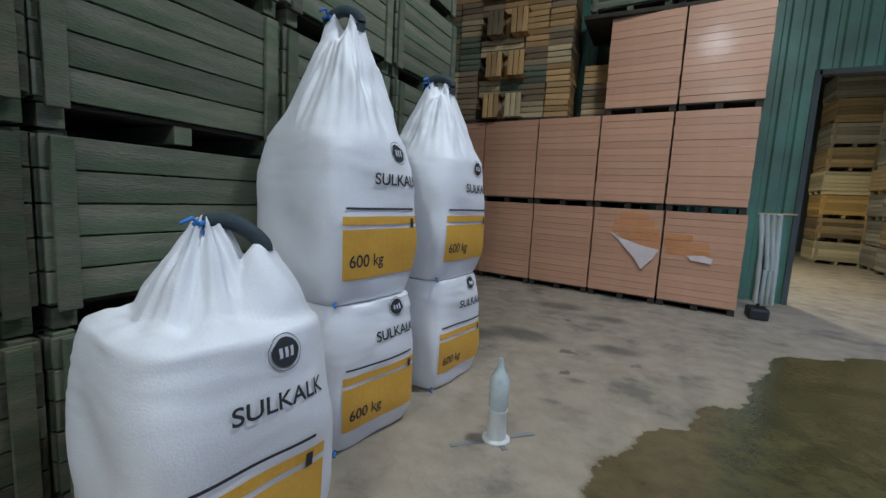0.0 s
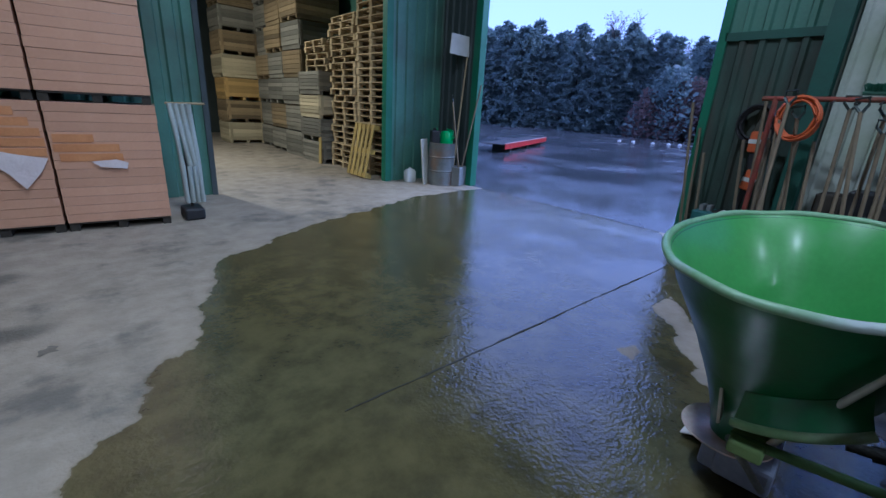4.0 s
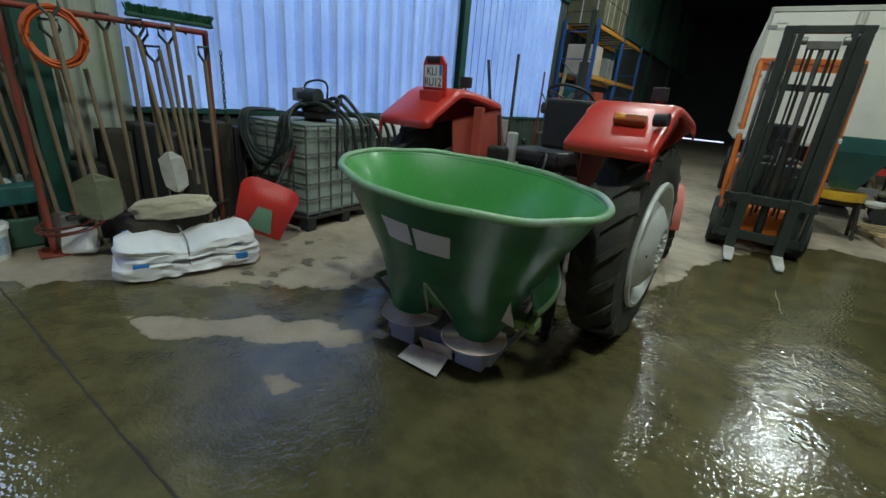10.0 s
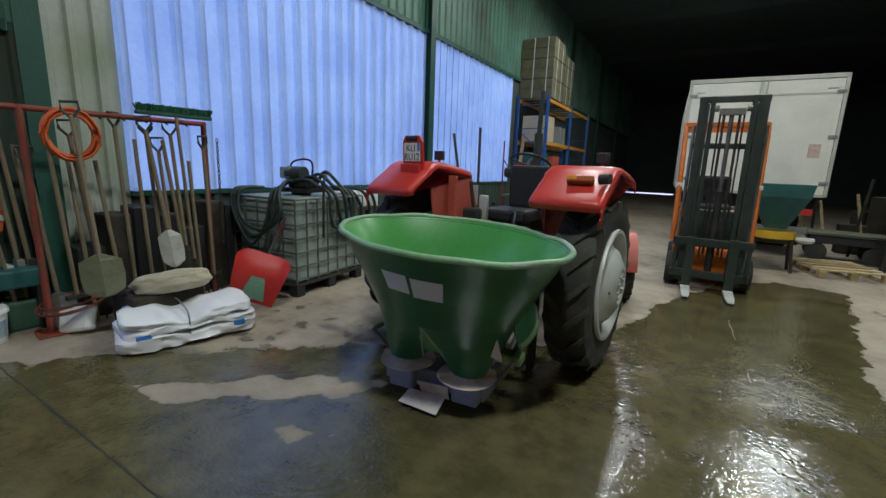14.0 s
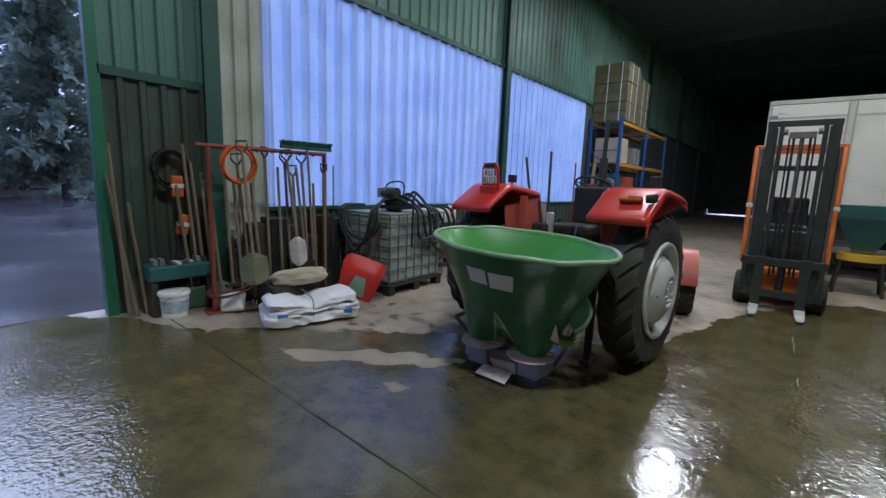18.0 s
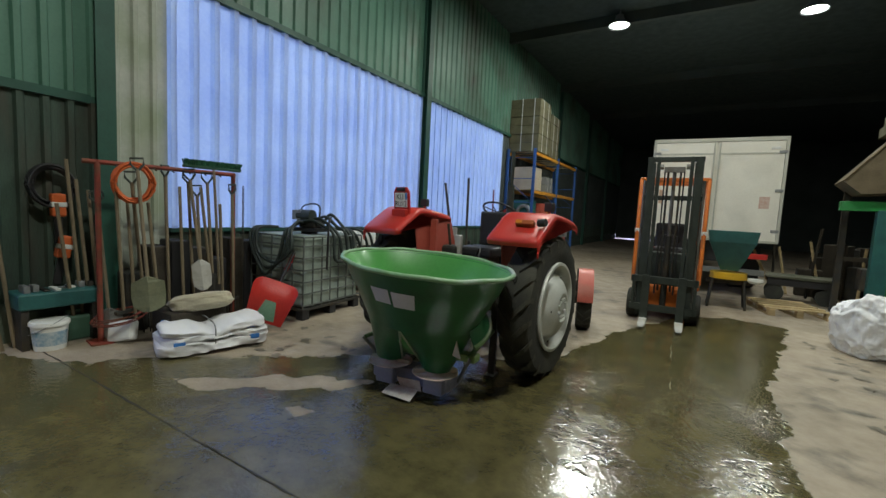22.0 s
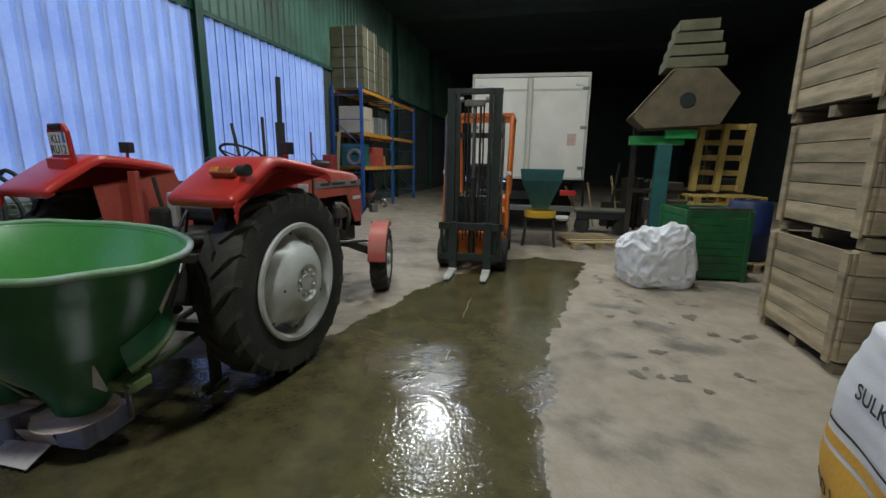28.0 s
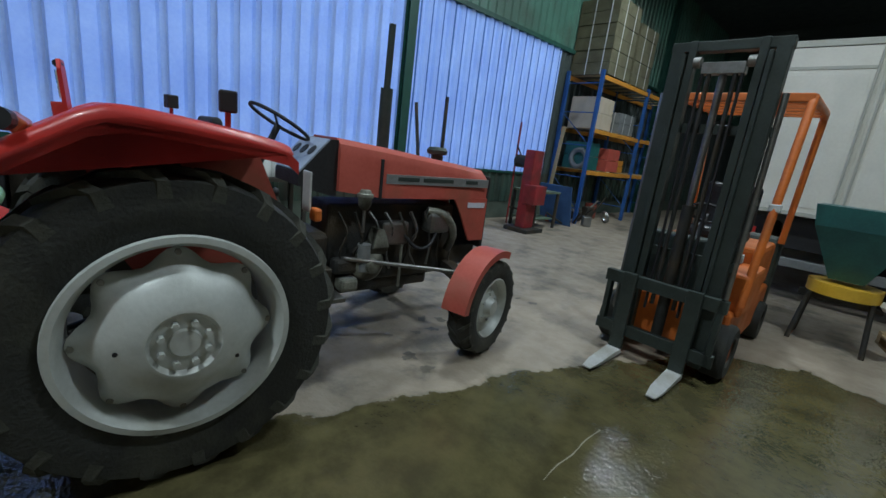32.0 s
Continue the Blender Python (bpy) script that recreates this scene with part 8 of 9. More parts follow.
for k in range(10):
    bm = B()
    rod(bm, (0, 0, 0), (r.uniform(-0.3, 0.3), r.uniform(-0.2, 0.2), r.uniform(0.9, 1.7)), 0.03, 6)
    tagged(part("old_stake", bm, r.choice((M_WOODDARK, M_WOODPALE, M_IRON)), at=pose(-1.2 - 0.3 * k, -8.55 + r.uniform(-0.2, 0.2), 0)), "old stake standing among the scrap", "stake", "stakes among the scrap")
# scrap on the floor under the rack
for k in range(14):
    bm = B()
    kind = k % 3
    if kind == 0:
        rod(bm, (0, 0, 0.05), (0.5 * math.cos(k), 0.5 * math.sin(k), 0.3 + 0.03 * k), 0.025, 8)
    elif kind == 1:
        box(bm, -0.16, 0.16, -0.1, 0.1, 0, 0.18 + 0.02 * k, 0.02)
    else:
        lathe(bm, [(0.12, 0.0), (0.17, 0.0), (0.17, 0.07), (0.12, 0.07), (0.12, 0.0)], 20, Matrix.Rotation(radians(70), 4, "X") @ Matrix.Translation((0, 0.17, 0)))
    tagged(part("machine_part", bm, r.choice((M_IRON, M_STEEL, M_WOODDARK, M_REDRUST)), at=pose(4.95 + r.uniform(-0.2, 0.9), -9.0 - 0.19 * k, 0, 0, 0, r.uniform(0, 360))), "rusty machine part lying by the rack", "machine part", "machine parts by the rack")


# ---- corner beside the yard opening ----
def barrel(m):
    t = thing("steel_drum", m, "dull grey steel drum with ribs", "drum")
    bm = B()
    lathe(bm, [(0, 0.02), (0.28, 0.02), (0.29, 0.0), (0.292, 0.02), (0.285, 0.03), (0.285, 0.28), (0.297, 0.30), (0.285, 0.32), (0.285, 0.57), (0.297, 0.59), (0.285, 0.61), (0.285, 0.86), (0.292, 0.88), (0.28, 0.885), (0.28, 0.86), (0, 0.855)], 36)
    part("shell", bm, M_BARREL, t, smooth=30)
    return t


barrel(pose(6.12, 7.86, 0))


def watering_can(m):
    t = thing("watering_can", m, "bright green plastic watering can on the drum", "watering can")
    bm = B()
    lathe(bm, [(0, 0), (0.13, 0), (0.14, 0.02), (0.12, 0.24), (0.09, 0.27), (0.0, 0.27)], 24)
    part("can", bm, mat("bright_green_can", (0.02, 0.42, 0.10), (0.015, 0.3, 0.07), rough=0.4), t, smooth=40)
    rodpart("spout", (0.11, 0, 0.06), (0.30, 0, 0.30), 0.02, mat("bright_green_spout", (0.02, 0.36, 0.09), rough=0.4), t)
    bm = B()
    tube(bm, [(-0.1, 0, 0.05), (-0.2, 0, 0.15), (-0.16, 0, 0.28), (0.0, 0, 0.31)], 0.014, 7)
    part("can_handle", bm, mat("bright_green_grip", (0.02, 0.36, 0.09), rough=0.4), t, smooth=50)
    return t


watering_can(pose(6.18, 7.80, 0.857, 0, 0, 100))
jerrycan(pose(6.0, 7.98, 0.857, 0, 0, 60), M_BLACK, "black plastic canister on the drum")


def scraper(m):
    t = thing("floor_scraper", m, "long-handled scraper with a wide pale blade, upside down", "scraper")
    rodpart("handle", (0, 0, 0), (0, 0, 2.75), 0.017, M_WOODPALE, t, seg=8)
    boxpart("blade", (-0.40, 0.40, -0.015, 0.015, 2.62, 3.0), mat("pale_grey_blade", (0.5, 0.5, 0.46), (0.4, 0.4, 0.36), rough=0.6), t, 0.004, "wide pale blade")
    return t


scraper(pose(6.22, 7.62, 0, -4, 6, -18))
garden_tool(pose(6.42, 7.62, 0, 6, -10, 70), "stick", 2.1)
garden_tool(pose(6.35, 7.46, 0, -8, -6, 40), "shovel", 1.75)
bm = B()
box(bm, -0.14, 0.14, -0.012, 0.012, 0, 0.95, 0.004)
tagged(part("pale_board", bm, mat("pale_board_paint", (0.55, 0.54, 0.46), (0.44, 0.43, 0.36), rough=0.7), at=pose(5.82, 7.98, 0, -6, 0, 25)), "pale board leaning beside the drum", "board")
bucket2 = jug(pose(5.62, 8.32, 0))
bm = B()
box(bm, -0.2, 0.2, -0.15, 0.15, 0, 0.4, 0.02)
tagged(part("grey_box", bm, M_GREY, at=pose(6.4, 7.62, 0, 0, 0, 20)), "grey steel box in the corner by the post", "box")


# ---- beside the clay pallets ----
def tube_roll(m):
    t = thing("film_roll_stand", m, "grey plastic sheets hung over a black-footed stand", "stand")
    boxpart("foot", (-0.12, 0.12, -0.16, 0.16, 0.0, 0.16), M_BLACK, t, 0.03, "black rubber foot")
    rodpart("pole", (0, 0, 0.1), (0, 0, 1.45), 0.02, M_IRON, t)
    for k in range(4):
        bm = B()
        x = -0.1 + 0.06 * k
        tube(bm, [(x, -0.03 * k, 1.46), (x + 0.02, -0.05, 1.2), (x + 0.04 + 0.03 * math.sin(k), -0.06, 0.7), (x + 0.05, -0.04, 0.22)], 0.035, 8)
        part("hung_sheet", bm, mat("grey_film", (0.42, 0.46, 0.44), (0.3, 0.34, 0.32), rough=0.3), t, "grey translucent sheet", smooth=60)
    rodpart("top_stick", (-0.15, 0, 1.46), (0.28, -0.05, 1.47), 0.014, M_WOODPALE, t)
    return t


tube_roll(pose(1.16, 7.15, 0))


def gauge_stand(m):
    t = thing("rain_gauge", m, "clear plastic bottle in a white cup on crossed metal strips", "rain gauge")
    bm = B()
    lathe(bm, [(0, 0.0), (0.085, 0.0), (0.085, 0.012), (0.06, 0.02), (0.055, 0.19), (0.06, 0.2), (0.05, 0.2), (0.05, 0.03), (0, 0.03)], 28)
    part("cup", bm, M_WHITEPLASTIC, t, "white plastic cup", smooth=40)
    bm = B()
    lathe(bm, [(0, 0.19), (0.05, 0.19), (0.058, 0.22), (0.058, 0.40), (0.03, 0.44), (0.018, 0.47), (0.012, 0.52), (0, 0.52)], 28)
    part("bottle", bm, mat("clear_bottle", (0.55, 0.62, 0.62), (0.4, 0.46, 0.46), rough=0.12), t, "clear plastic bottle", smooth=40)
    for a in (15, 105):
        bm = B()
        box(bm, -0.30 if a == 15 else -0.12, 0.26 if a == 15 else 0.12, -0.018, 0.018, 0.0, 0.006, 0.001, Matrix.Rotation(radians(a), 4, "Z"))
        part("strip", bm, M_GREY, t, "grey metal strip")
    return t


gauge_stand(pose(-0.99, 2.32, 0.002, 0, 0, 30))

for x, y, h, lean in ((4.86, -4.42, 2.32, 0.5), (4.98, -4.26, 2.22, 9)):
    bm = B()
    rod(bm, (0, 0, 0), (0, 0, h), 0.028, 8)
    tagged(part("steel_pole", bm, M_IRON, smooth=40, at=pose(x, y, 0, -lean * 0.3, lean, 0)), "dark steel pole standing behind the tractor", "pole", "poles behind the tractor")


# ---- crates over the clay pallets ----
r = random.Random(17)
n_c = 0


def put_crate(m):
    global n_c
    ob = copy_thing(protos[r.randrange(4)], m)
    n_c += 1
    return ob


stack_z = 2.872
base = boxpart("stack_deck", (-4.2, -1.75, 7.45, 8.3, stack_z - 0.002, stack_z + 0.06), M_WOODDARK, None)
tagged(base, "dark pallet deck under the old crates", "pallet")
for p in protos[:]:
    p.matrix_world = pose(0, 0, -50)
for col in range(6):
    x = -1.98 - 0.42 * col
    level = 0
    z = stack_z + 0.062
    while z < 6.4:
        if col in (2, 3) and level % 2 == 0 and z < 5.2:
            for k in range(2):   # crates on end, slats upright
                put_crate(pose(x + 0.02 * k, 7.62 + 0.33 * k, z + 0.2, 0, 90, r.uniform(-2, 2)))
            z += 0.405
        else:
            put_crate(pose(x, 7.85, z, 0, 0, r.uniform(-3, 3)))
            z += 0.303
        level += 1
for z in (stack_z + 0.0, stack_z + 0.305, stack_z + 0.61):
    put_crate(pose(-1.36, 7.95, z, 0, 0, r.uniform(-2, 2)))
for p in list(protos):
    for o in (*p.children_recursive, p):
        bpy.data.objects.remove(o)
base3 = boxpart("stack_deck", (-1.55, 0.95, 7.1, 8.3, 4.305, 4.365), M_WOODDARK, None)
tagged(base3, "pallet deck on top of the clay blocks", "pallet")
for k in range(2):
    wooden_box(pose(-0.85 + 1.2 * k, 7.72, 4.366, 0, 0, -6), 1.15, 1.1, 0.7, 40 + k, "boxes on top of the clay pallets")


# ---- store room ----
def retone(t, wood, cache):
    """Gives all the boards of a box another wood, sharing meshes between alike boards."""
    for o in t.children_recursive:
        if o.type == "MESH":
            if o.data.name not in cache:
                cache[o.data.name] = o.data.copy()
                cache[o.data.name].materials[0] = wood
            o.data = cache[o.data.name]


pal = flat_pallet(pose(5.70, 9.46, 0, 0, 0, 90), 1.2, 0.8, label="pale pallet in a tall stack in the store room", group="pallet stacks in the store room")
for s, (x, y, z0, n_) in enumerate(((5.70, 9.46, 0, 26), (5.70, 10.74, 0, 24), (5.62, 12.06, 2.31, 5), (7.0, 11.0, 0, 16))):
    for k in range(n_):
        if s == 0 and k == 0:
            continue
        slack = 0.02 if s == 0 else 0.05
        copy_thing(pal, pose(x + r.uniform(-slack, slack), y + r.uniform(-slack, slack), z0 + 0.146 * k, 0, 0, 90 + r.uniform(-1, 1) * (1.2 if s == 0 else 3.0)))
lean_p = flat_pallet(pose(5.10, 9.32, 0.566, 0, -78, 0), 1.15, 0.84, M_YELLOWPINE, label="yellow pine pallet leaning on a pallet stack")
bm = B()
box(bm, -0.11, 0.11, -0.012, 0.012, 0.0, 1.28, 0.004)
tagged(part("tan_board", bm, M_YELLOWPINE, at=pose(5.02, 11.5, 0, 3, 6, 80)), "tan board leaning on old boxes in the store room", "board")
M_STOREWOOD = mat("brown_store_box_wood", (0.30, 0.22, 0.11), (0.20, 0.14, 0.07), rough=0.8, scale=2.5, fine=30, bump=0.3, rand=0.45)
M_STORECREAM = mat("cream_store_box_wood", (0.52, 0.44, 0.27), (0.40, 0.33, 0.20), rough=0.8, scale=2.5, fine=30, bump=0.25, rand=0.3)
M_STOREOCHRE = mat("ochre_store_box_wood", (0.56, 0.36, 0.11), (0.44, 0.28, 0.09), rough=0.75, scale=2.5, fine=30, bump=0.25, rand=0.3)
M_STOREGREY = mat("grey_store_box_wood", (0.24, 0.22, 0.17), (0.15, 0.14, 0.11), rough=0.85, scale=2.5, fine=30, bump=0.3, rand=0.45)
STORE_BOX = {}
for key, wood, cx, cy, z in (("b", M_STOREWOOD, 4.92, 17.7, 0.722), ("c", M_STORECREAM, 4.92, 17.7, 0.0), ("o", M_STOREOCHRE, 4.92, 17.7, 1.444), ("g", M_STOREGREY, 5.72, 13.42, 0.0)):
    STORE_BOX[key] = wooden_box(pose(cx, cy, z), 1.2, 1.2, 0.72, 77, "boxes stacked in the store room")
    retone(STORE_BOX[key], wood, {})
low_box = wooden_box(pose(5.66, 12.06, 0), 1.2, 1.2, 0.575, 78, "old boxes under the short pallet pile")
retone(low_box, M_STOREGREY, {})
copy_thing(low_box, pose(5.63, 12.03, 0.577, 0, 0, 91))
cream_low = wooden_box(pose(5.62, 12.06, 1.154), 1.2, 1.2, 0.575, 79, "old boxes under the short pallet pile")
retone(cream_low, M_STORECREAM, {})
copy_thing(low_box, pose(5.63, 12.06, 1.731, 0, 0, 180.5))
for cx, cy, kinds in ((4.92, 17.7, "...cbgbg"), (5.72, 13.42, ".ggbgbgg"), (5.76, 14.74, "gbggbbgg"), (5.9, 16.1, "gggbgggb"), (6.2, 17.6, "bgbgcbgg")):
    for k, key in enumerate(kinds):
        if key == ".":
            continue
        copy_thing(STORE_BOX[key], pose(cx + r.uniform(-0.05, 0.05), cy + r.uniform(-0.04, 0.04), 0.722 * k, 0, 0, r.choice((0, 90)) + r.uniform(-1.5, 1.5)))


# ---- ceiling lamps ----
def high_bay(m):
    t = thing("ceiling_lamp", m, "round industrial ceiling lamp, switched on, in a set with one added fill lamp", "lamp", "ceiling lamps in the barn")
    bm = B()
    lathe(bm, [(0.0, 0.30), (0.10, 0.30), (0.13, 0.18), (0.30, 0.02), (0.30, 0.0), (0.285, 0.0), (0.11, 0.17), (0.0, 0.17)], 32)
    part("reflector", bm, M_GREY, t, smooth=40)
    bm = B()
    lathe(bm, [(0.0, 0.03), (0.26, 0.03), (0.26, 0.045), (0.0, 0.045)], 28)
    part("lens", bm, LENS, t, "glowing lens")
    rodpart("stem", (0, 0, 0.29), (0, 0, 0.45), 0.02, M_GREY, t)
    return t


LENS = glow("lamp_lens", (0.93, 1.0, 0.97), 14.0)
# the last fixture only goes with the fill lamp added over the front
for lx, ly, _w in LAMPS:
    high_bay(pose(lx, ly, LAMP_Z + 0.002))


# ---- the yard outside ----
# needles lifted paler and bluer, painting distant haze into their colour
M_CONIFER = sheet_through("conifer_needles", (0.27, 0.34, 0.33), (0.17, 0.23, 0.23), 0.5)
M_PINE = sheet_through("pine_needles", (0.30, 0.37, 0.28), (0.19, 0.25, 0.19), 0.5)
M_BROWNLEAF = sheet_through("brown_leaves", (0.26, 0.18, 0.16), (0.18, 0.12, 0.11), 0.45)
M_BARK = mat("grey_bark", (0.085, 0.075, 0.075), (0.05, 0.045, 0.045), rough=0.9, scale=3, fine=20, bump=0.4)
M_STONE = mat("white_edge_stone", (0.7, 0.7, 0.68), (0.5, 0.5, 0.48), rough=0.8)


def leaf(vs, fs, p, d, u, ln, wd):
    """One small four-cornered leaf or needle spray."""
    s = d.cross(u)
    s = s.normalized() if s.length > 1e-4 else Vector((1, 0, 0))
    i = len(vs)
    vs += [p, p + d * ln * 0.5 + s * wd, p + d * ln, p + d * ln * 0.5 - s * wd]
    fs.append((i, i + 1, i + 2, i + 3))


def leaf_mesh(name, vs, fs, material):
    me = bpy.data.meshes.new(name)
    me.from_pydata([tuple(v) for v in vs], [], fs)
    me.materials.append(material)
    return me


def conifer_meshes(h, rad, seed, material, bare=0.06):
    rg = random.Random(seed)
    vs, fs = [], []
    z = h * bare
    while z < h * 0.985:
        f = (z - h * bare) / (h * (1 - bare))
        reach = rad * (1 - f) ** 0.6 * (0.85 + 0.3 * rg.random()) + 0.15
        for b in range(rg.randint(7, 10)):
            a = rg.random() * math.tau
            ln = reach * rg.uniform(0.6, 1.1)
            droop = rg.uniform(-0.35, 0.15)
            n = max(5, int(ln * 5))
            for k in range(n):
                q = (k + 0.6) / n
                p = Vector((math.cos(a) * ln * q, math.sin(a) * ln * q, z + droop * ln * q * q))
                for _ in range(4):
                    d = Vector((math.cos(a) + rg.uniform(-1, 1), math.sin(a) + rg.uniform(-1, 1), rg.uniform(-0.7, 0.6))).normalized()
                    leaf(vs, fs, p + Vector((rg.uniform(-0.1, 0.1), rg.uniform(-0.1, 0.1), rg.uniform(-0.12, 0.12))), d, Vector((rg.uniform(-1, 1), rg.uniform(-1, 1), 1)), rg.uniform(0.3, 0.6), rg.uniform(0.07, 0.15))
        z += h / 46 * rg.uniform(0.8, 1.25)
    crown = leaf_mesh("crown", vs, fs, material)
    bm = B()
    rod(bm, (0, 0, 0), (0, 0, h * 0.97), 0.16, 8, 0.02)
    return crown, mesh("trunk", bm, M_BARK, 40)


def bare_tree_meshes(h, seed, leaves, material, spread=0.75):
    """A leafless broad-leaved tree: limbs that fork, and some brown leaves."""
    rg = random.Random(seed)
    bm = B()
    vs, fs = [], []

    def grow(p, d, ln, rr, depth):
        q = p + d * ln * 0.5 + Vector((rg.uniform(-1, 1), rg.uniform(-1, 1), 0)) * ln * 0.06
        e = q + (d + Vector((rg.uniform(-0.2, 0.2), rg.uniform(-0.2, 0.2), 0.08))).normalized() * ln * 0.5
        tube(bm, [p, q, e], rr, 6 if depth < 2 else 4)
        if depth >= 3 and leaves:
            for _ in range(leaves):
                pp = p.lerp(e, rg.random()) + Vector((rg.uniform(-0.3, 0.3), rg.uniform(-0.3, 0.3), rg.uniform(-0.3, 0.3)))
                leaf(vs, fs, pp, Vector((rg.uniform(-1, 1), rg.uniform(-1, 1), rg.uniform(-1, 0.3))).normalized(), Vector((rg.random(), rg.random(), 1)), rg.uniform(0.12, 0.25), rg.uniform(0.04, 0.08))
        if depth < 6:
            for _ in range(3 if depth < 4 else 2):
                nd = (d + Vector((rg.uniform(-1, 1), rg.uniform(-1, 1), rg.uniform(-0.25, 0.6))) * spread).normalized()
                grow(e if rg.random() < 0.7 else q, nd, ln * rg.uniform(0.6, 0.8), rr * 0.6, depth + 1)
    grow(Vector((0, 0, 0)), Vector((0.03, 0, 1)).normalized(), h * 0.27, h * 0.013, 0)
    return mesh("branch_work", bm, M_BARK, 60), leaf_mesh("crown", vs, fs, material)


def tree(name, m, meshes, label, category="tree", group=""):
    t = thing(name, m, label, category, group)
    for me in meshes:
        if len(me.polygons):
            o = new(me.name.split(".")[0], me)
            o.parent = t
    return t


firs = [conifer_meshes(13.6, 4.4, k, M_CONIFER, 0.01) for k in range(3)]
rg = random.Random(33)
for k in range(30):
    # a dense belt of firs along the far side of the yard
    f = k / 29
    x, y = 34 + 12 * f + rg.uniform(-1.5, 1.5), 64 - 48 * f + rg.uniform(-1, 1)
    s = rg.uniform(0.9, 1.12) * (0.96 - 0.32 * f)
    q = pose(x, y, -0.02, 0, 0, rg.uniform(0, 360)) @ Matrix.Diagonal((s, s, s, 1))
    tree("fir_tree", q, firs[k % 3], "dark dense fir in the belt across the yard", "tree", "fir belt across the yard")
for k in range(20):
    f = k / 19
    x, y = 42 + 10 * f + rg.uniform(-1, 1), 62 - 44 * f + rg.uniform(-1, 1)
    s = rg.uniform(0.95, 1.15) * (1.0 - 0.38 * f)
    tree("fir_tree", pose(x, y, -0.02, 0, 0, rg.uniform(0, 360)) @ Matrix.Diagonal((s, s, s * 1.05, 1)), firs[(k + 1) % 3], "dark dense fir in the belt across the yard", "tree", "fir belt across the yard")
pine = conifer_meshes(15, 7.5, 9, M_PINE, 0.06)
tree("pine_tree", pose(35.0, -0.8, -0.02, 0, 0, 40) @ Matrix.Diagonal((1.12, 1.12, 1.3, 1)), pine, "broad blue-green pine at the edge of the yard", "tree")
oak = bare_tree_meshes(21, 5, 2, M_BROWNLEAF)
tree("bare_tree", pose(62, 4.6, -0.02, 0, 0, 10), oak, "large bare tree with spreading limbs beyond the yard", "tree")
birches = [bare_tree_meshes(14, 7 + k, 3, M_BROWNLEAF, 0.8) for k in range(2)]
for k, (x, y, s) in enumerate(((50, 11.5, 0.9), (58, 16.0, 1.0), (55, 22.0, 1.1), (66, -4, 1.0), (72, 14, 1.2), (50, 30, 1.1), (47, 42, 1.0), (70, 6, 1.0), (46, 52, 1.15), (46, 4.5, 1.0), (52, 0.5, 1.25), (49, 8.0, 1.15), (60, 9.5, 1.4), (44, 8.5, 0.95), (57, -2.5, 1.3))):
    tree("birch_tree", pose(x, y, -0.02, 0, 0, 50 * k) @ Matrix.Diagonal((s, s, s, 1)), birches[k % 2], "thin autumn tree with a few brown leaves", "tree", "autumn trees beyond the yard")


def bush_mesh(seed, material, w=3.0, h=3.2):
    rg2 = random.Random(seed)
    vs, fs = [], []
    for _ in range(2600):
        a, q, z = rg2.random() * math.tau, rg2.random() ** 0.5, rg2.random()
        lim = w / 2 * (1 - 0.5 * z * z) * (0.8 + 0.25 * math.sin(3 * a + seed) + 0.1 * math.sin(7 * a))
        p = Vector((math.cos(a) * q * lim, math.sin(a) * q * lim, z * h * (0.8 + 0.2 * math.sin(2 * a + seed))))
        leaf(vs, fs, p, Vector((rg2.uniform(-1, 1), rg2.uniform(-1, 1), rg2.uniform(-0.2, 1))).normalized(), Vector((rg2.random(), rg2.random(), 0.5)), rg2.uniform(0.16, 0.34), rg2.uniform(0.04, 0.09))
    return leaf_mesh("foliage", vs, fs, material)


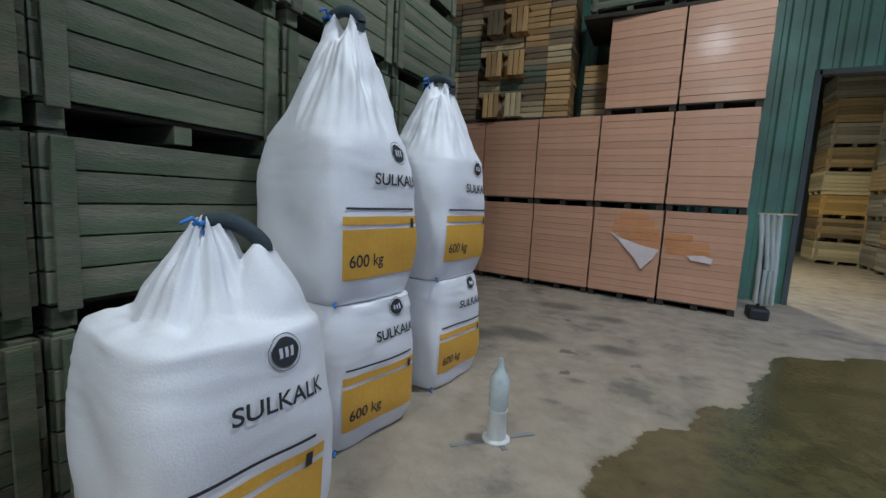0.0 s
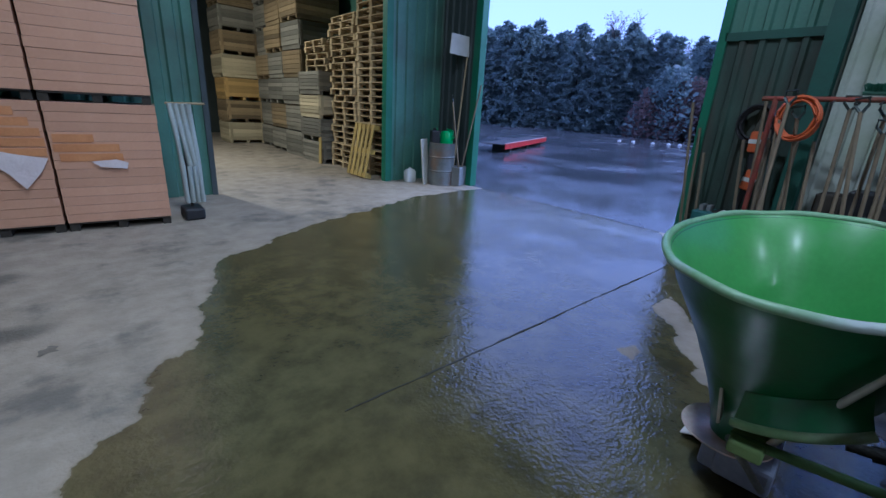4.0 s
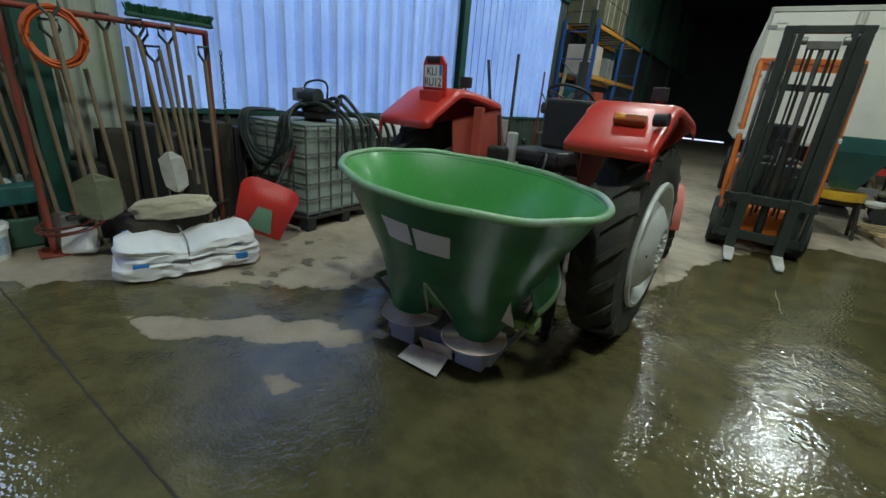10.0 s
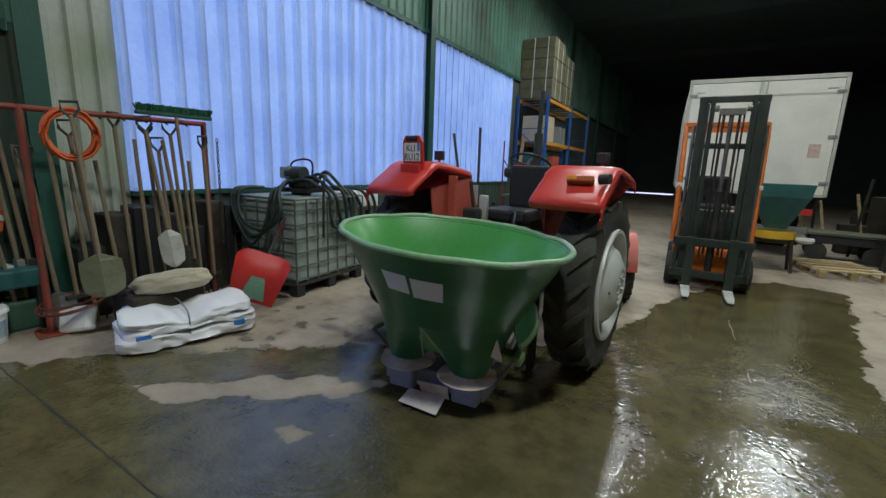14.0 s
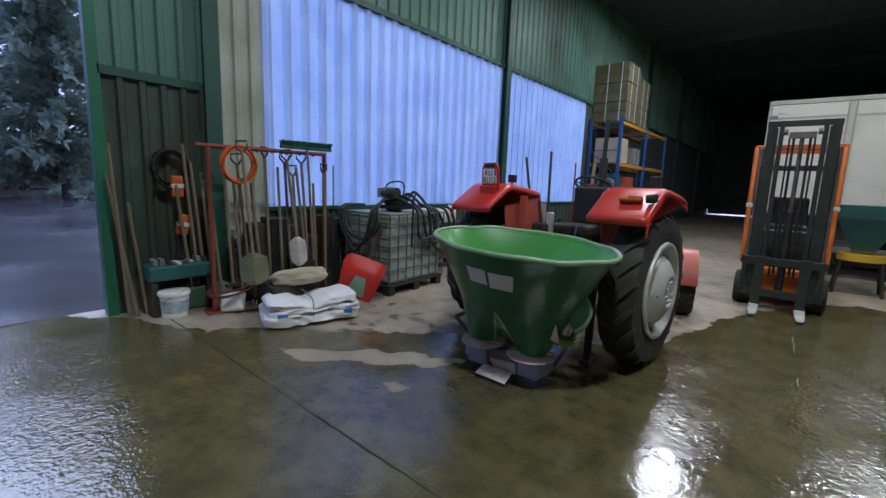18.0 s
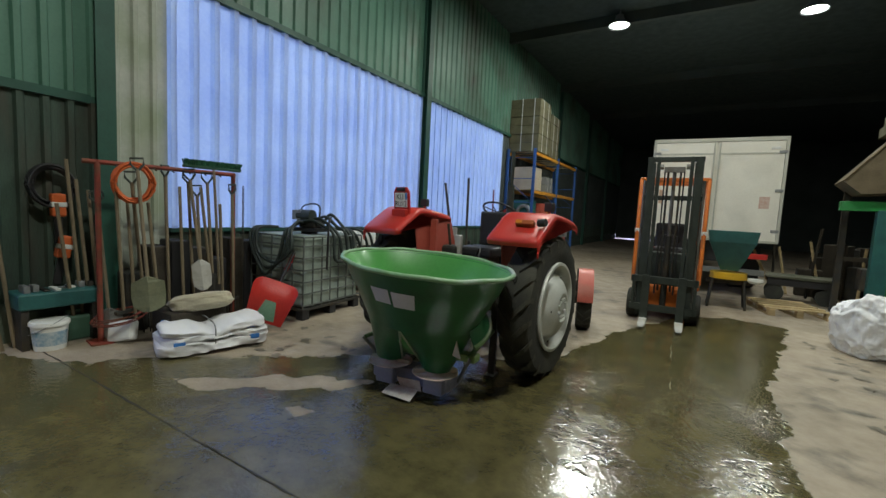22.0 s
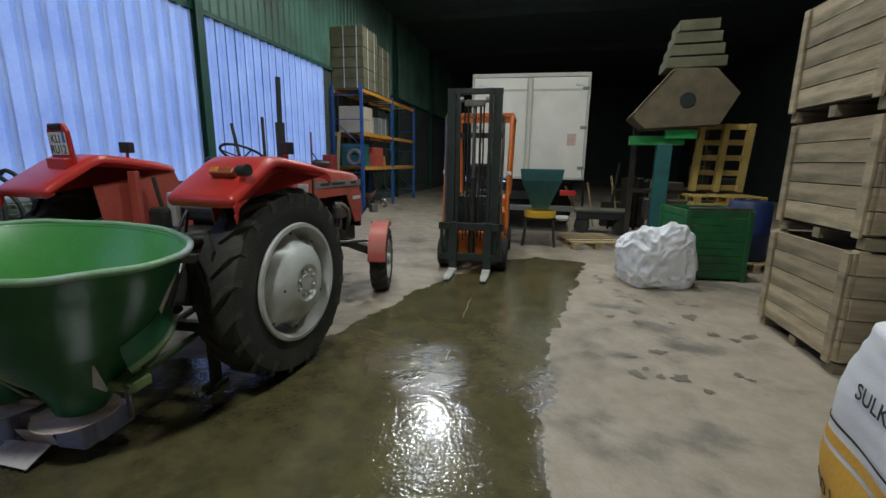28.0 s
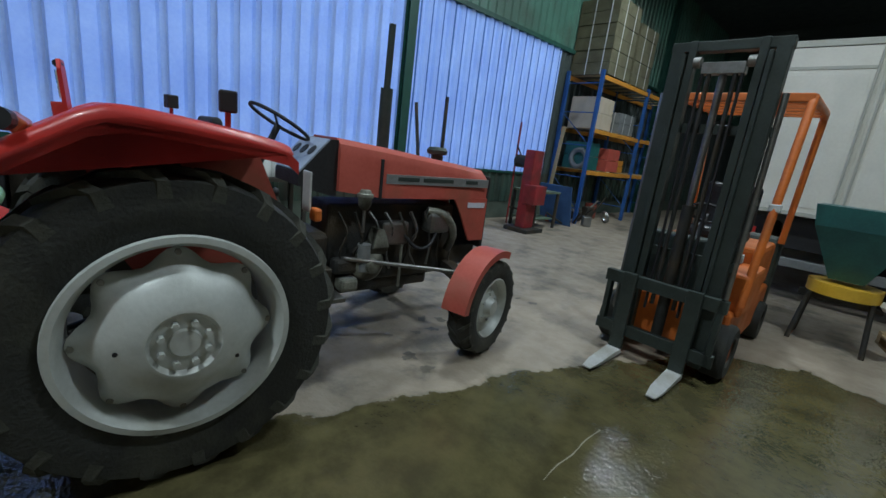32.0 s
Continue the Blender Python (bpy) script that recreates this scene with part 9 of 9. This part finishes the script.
bushes = [bush_mesh(k, (M_BROWNLEAF, M_CONIFER, M_BROWNLEAF)[k]) for k in range(3)]
for k in range(20):
    f = k / 19
    x, y = 41 + 8 * f + rg.uniform(-0.8, 0.8), 19 - 22 * f + rg.uniform(-0.6, 0.6)
    s = rg.uniform(1.2, 1.8) * (1.2 if k % 3 == 1 else 1.0)
    tree("bush", pose(x, y, -0.02, 0, 0, rg.uniform(0, 360)) @ Matrix.Diagonal((s, s, s * 0.9, 1)), [bushes[k % 3]], "dense autumn bush at the edge of the yard", "bush", "bushes round the yard")
for k in range(14):
    x, y = 74 + rg.uniform(-4, 6), -14 + 2.6 * k
    s = rg.uniform(1.2, 1.9)
    tree("bush", pose(x, y, -0.02, 0, 0, rg.uniform(0, 360)) @ Matrix.Diagonal((s, s, s, 1)), [bushes[1]], "dark evergreen bush far beyond the yard", "bush", "dark bushes far off")
# white stones along the yard's edge
bm0 = B()
bmesh.ops.create_icosphere(bm0, subdivisions=2, radius=0.14)
for v in bm0.verts:
    v.co.z = max(-0.06, v.co.z * 0.7 + noise.noise(v.co * 6) * 0.03)
stone = mesh("stone", bm0, M_STONE, 40)
for k in range(16):
    f = k / 15
    o = new("edge_stone", stone)
    o.matrix_world = pose(29.5 + 8.0 * f, 16.0 - 13.0 * f + rg.uniform(-0.3, 0.3), 0.03, 0, 0, rg.uniform(0, 360))
    tagged(o, "white painted stone at the edge of the yard", "stone", "white stones along the yard")


def low_deck(m):
    t = thing("low_trailer", m, "long low trailer deck with a red edge", "trailer")
    boxpart("deck", (-4.0, 3.4, -0.5, 0.5, 0.30, 0.335), M_IRON, t, 0.01)
    boxpart("red_edge", (-4.02, 3.42, -0.52, -0.50, 0.13, 0.34), M_REDPLASTIC, t, 0.004, "red painted edge")
    boxpart("pale_rail", (-4.02, 3.42, -0.53, -0.49, 0.342, 0.375), mat("pinkish_rail", (0.6, 0.38, 0.36), (0.5, 0.28, 0.26), rough=0.5), t, 0.004)
    for x in (-2.8, 0, 2.8):
        boxpart("support", (x - 0.1, x + 0.1, -0.4, 0.4, -0.02, 0.30), M_IRON, t)
    return t


low_deck(pose(16.6, 14.3, 0, 0, 0, 24))
# leaf litter under the pine
vs, fs = [], []
for _ in range(900):
    a, q = rg.random() * math.tau, rg.random() ** 0.5
    leaf(vs, fs, Vector((33.5 + 4.5 * q * math.cos(a), -3.2 + 3.6 * q * math.sin(a), -0.005 + 0.03 * rg.random())), Vector((rg.uniform(-1, 1), rg.uniform(-1, 1), rg.uniform(-0.1, 0.3))).normalized(), Vector((0, 0, 1)), rg.uniform(0.15, 0.3), 0.08)
tagged(new("fallen_leaves", leaf_mesh("fallen_leaves", vs, fs, M_BROWNLEAF)), "brown fallen leaves and needles under the pine", "leaves", kind="stuff")
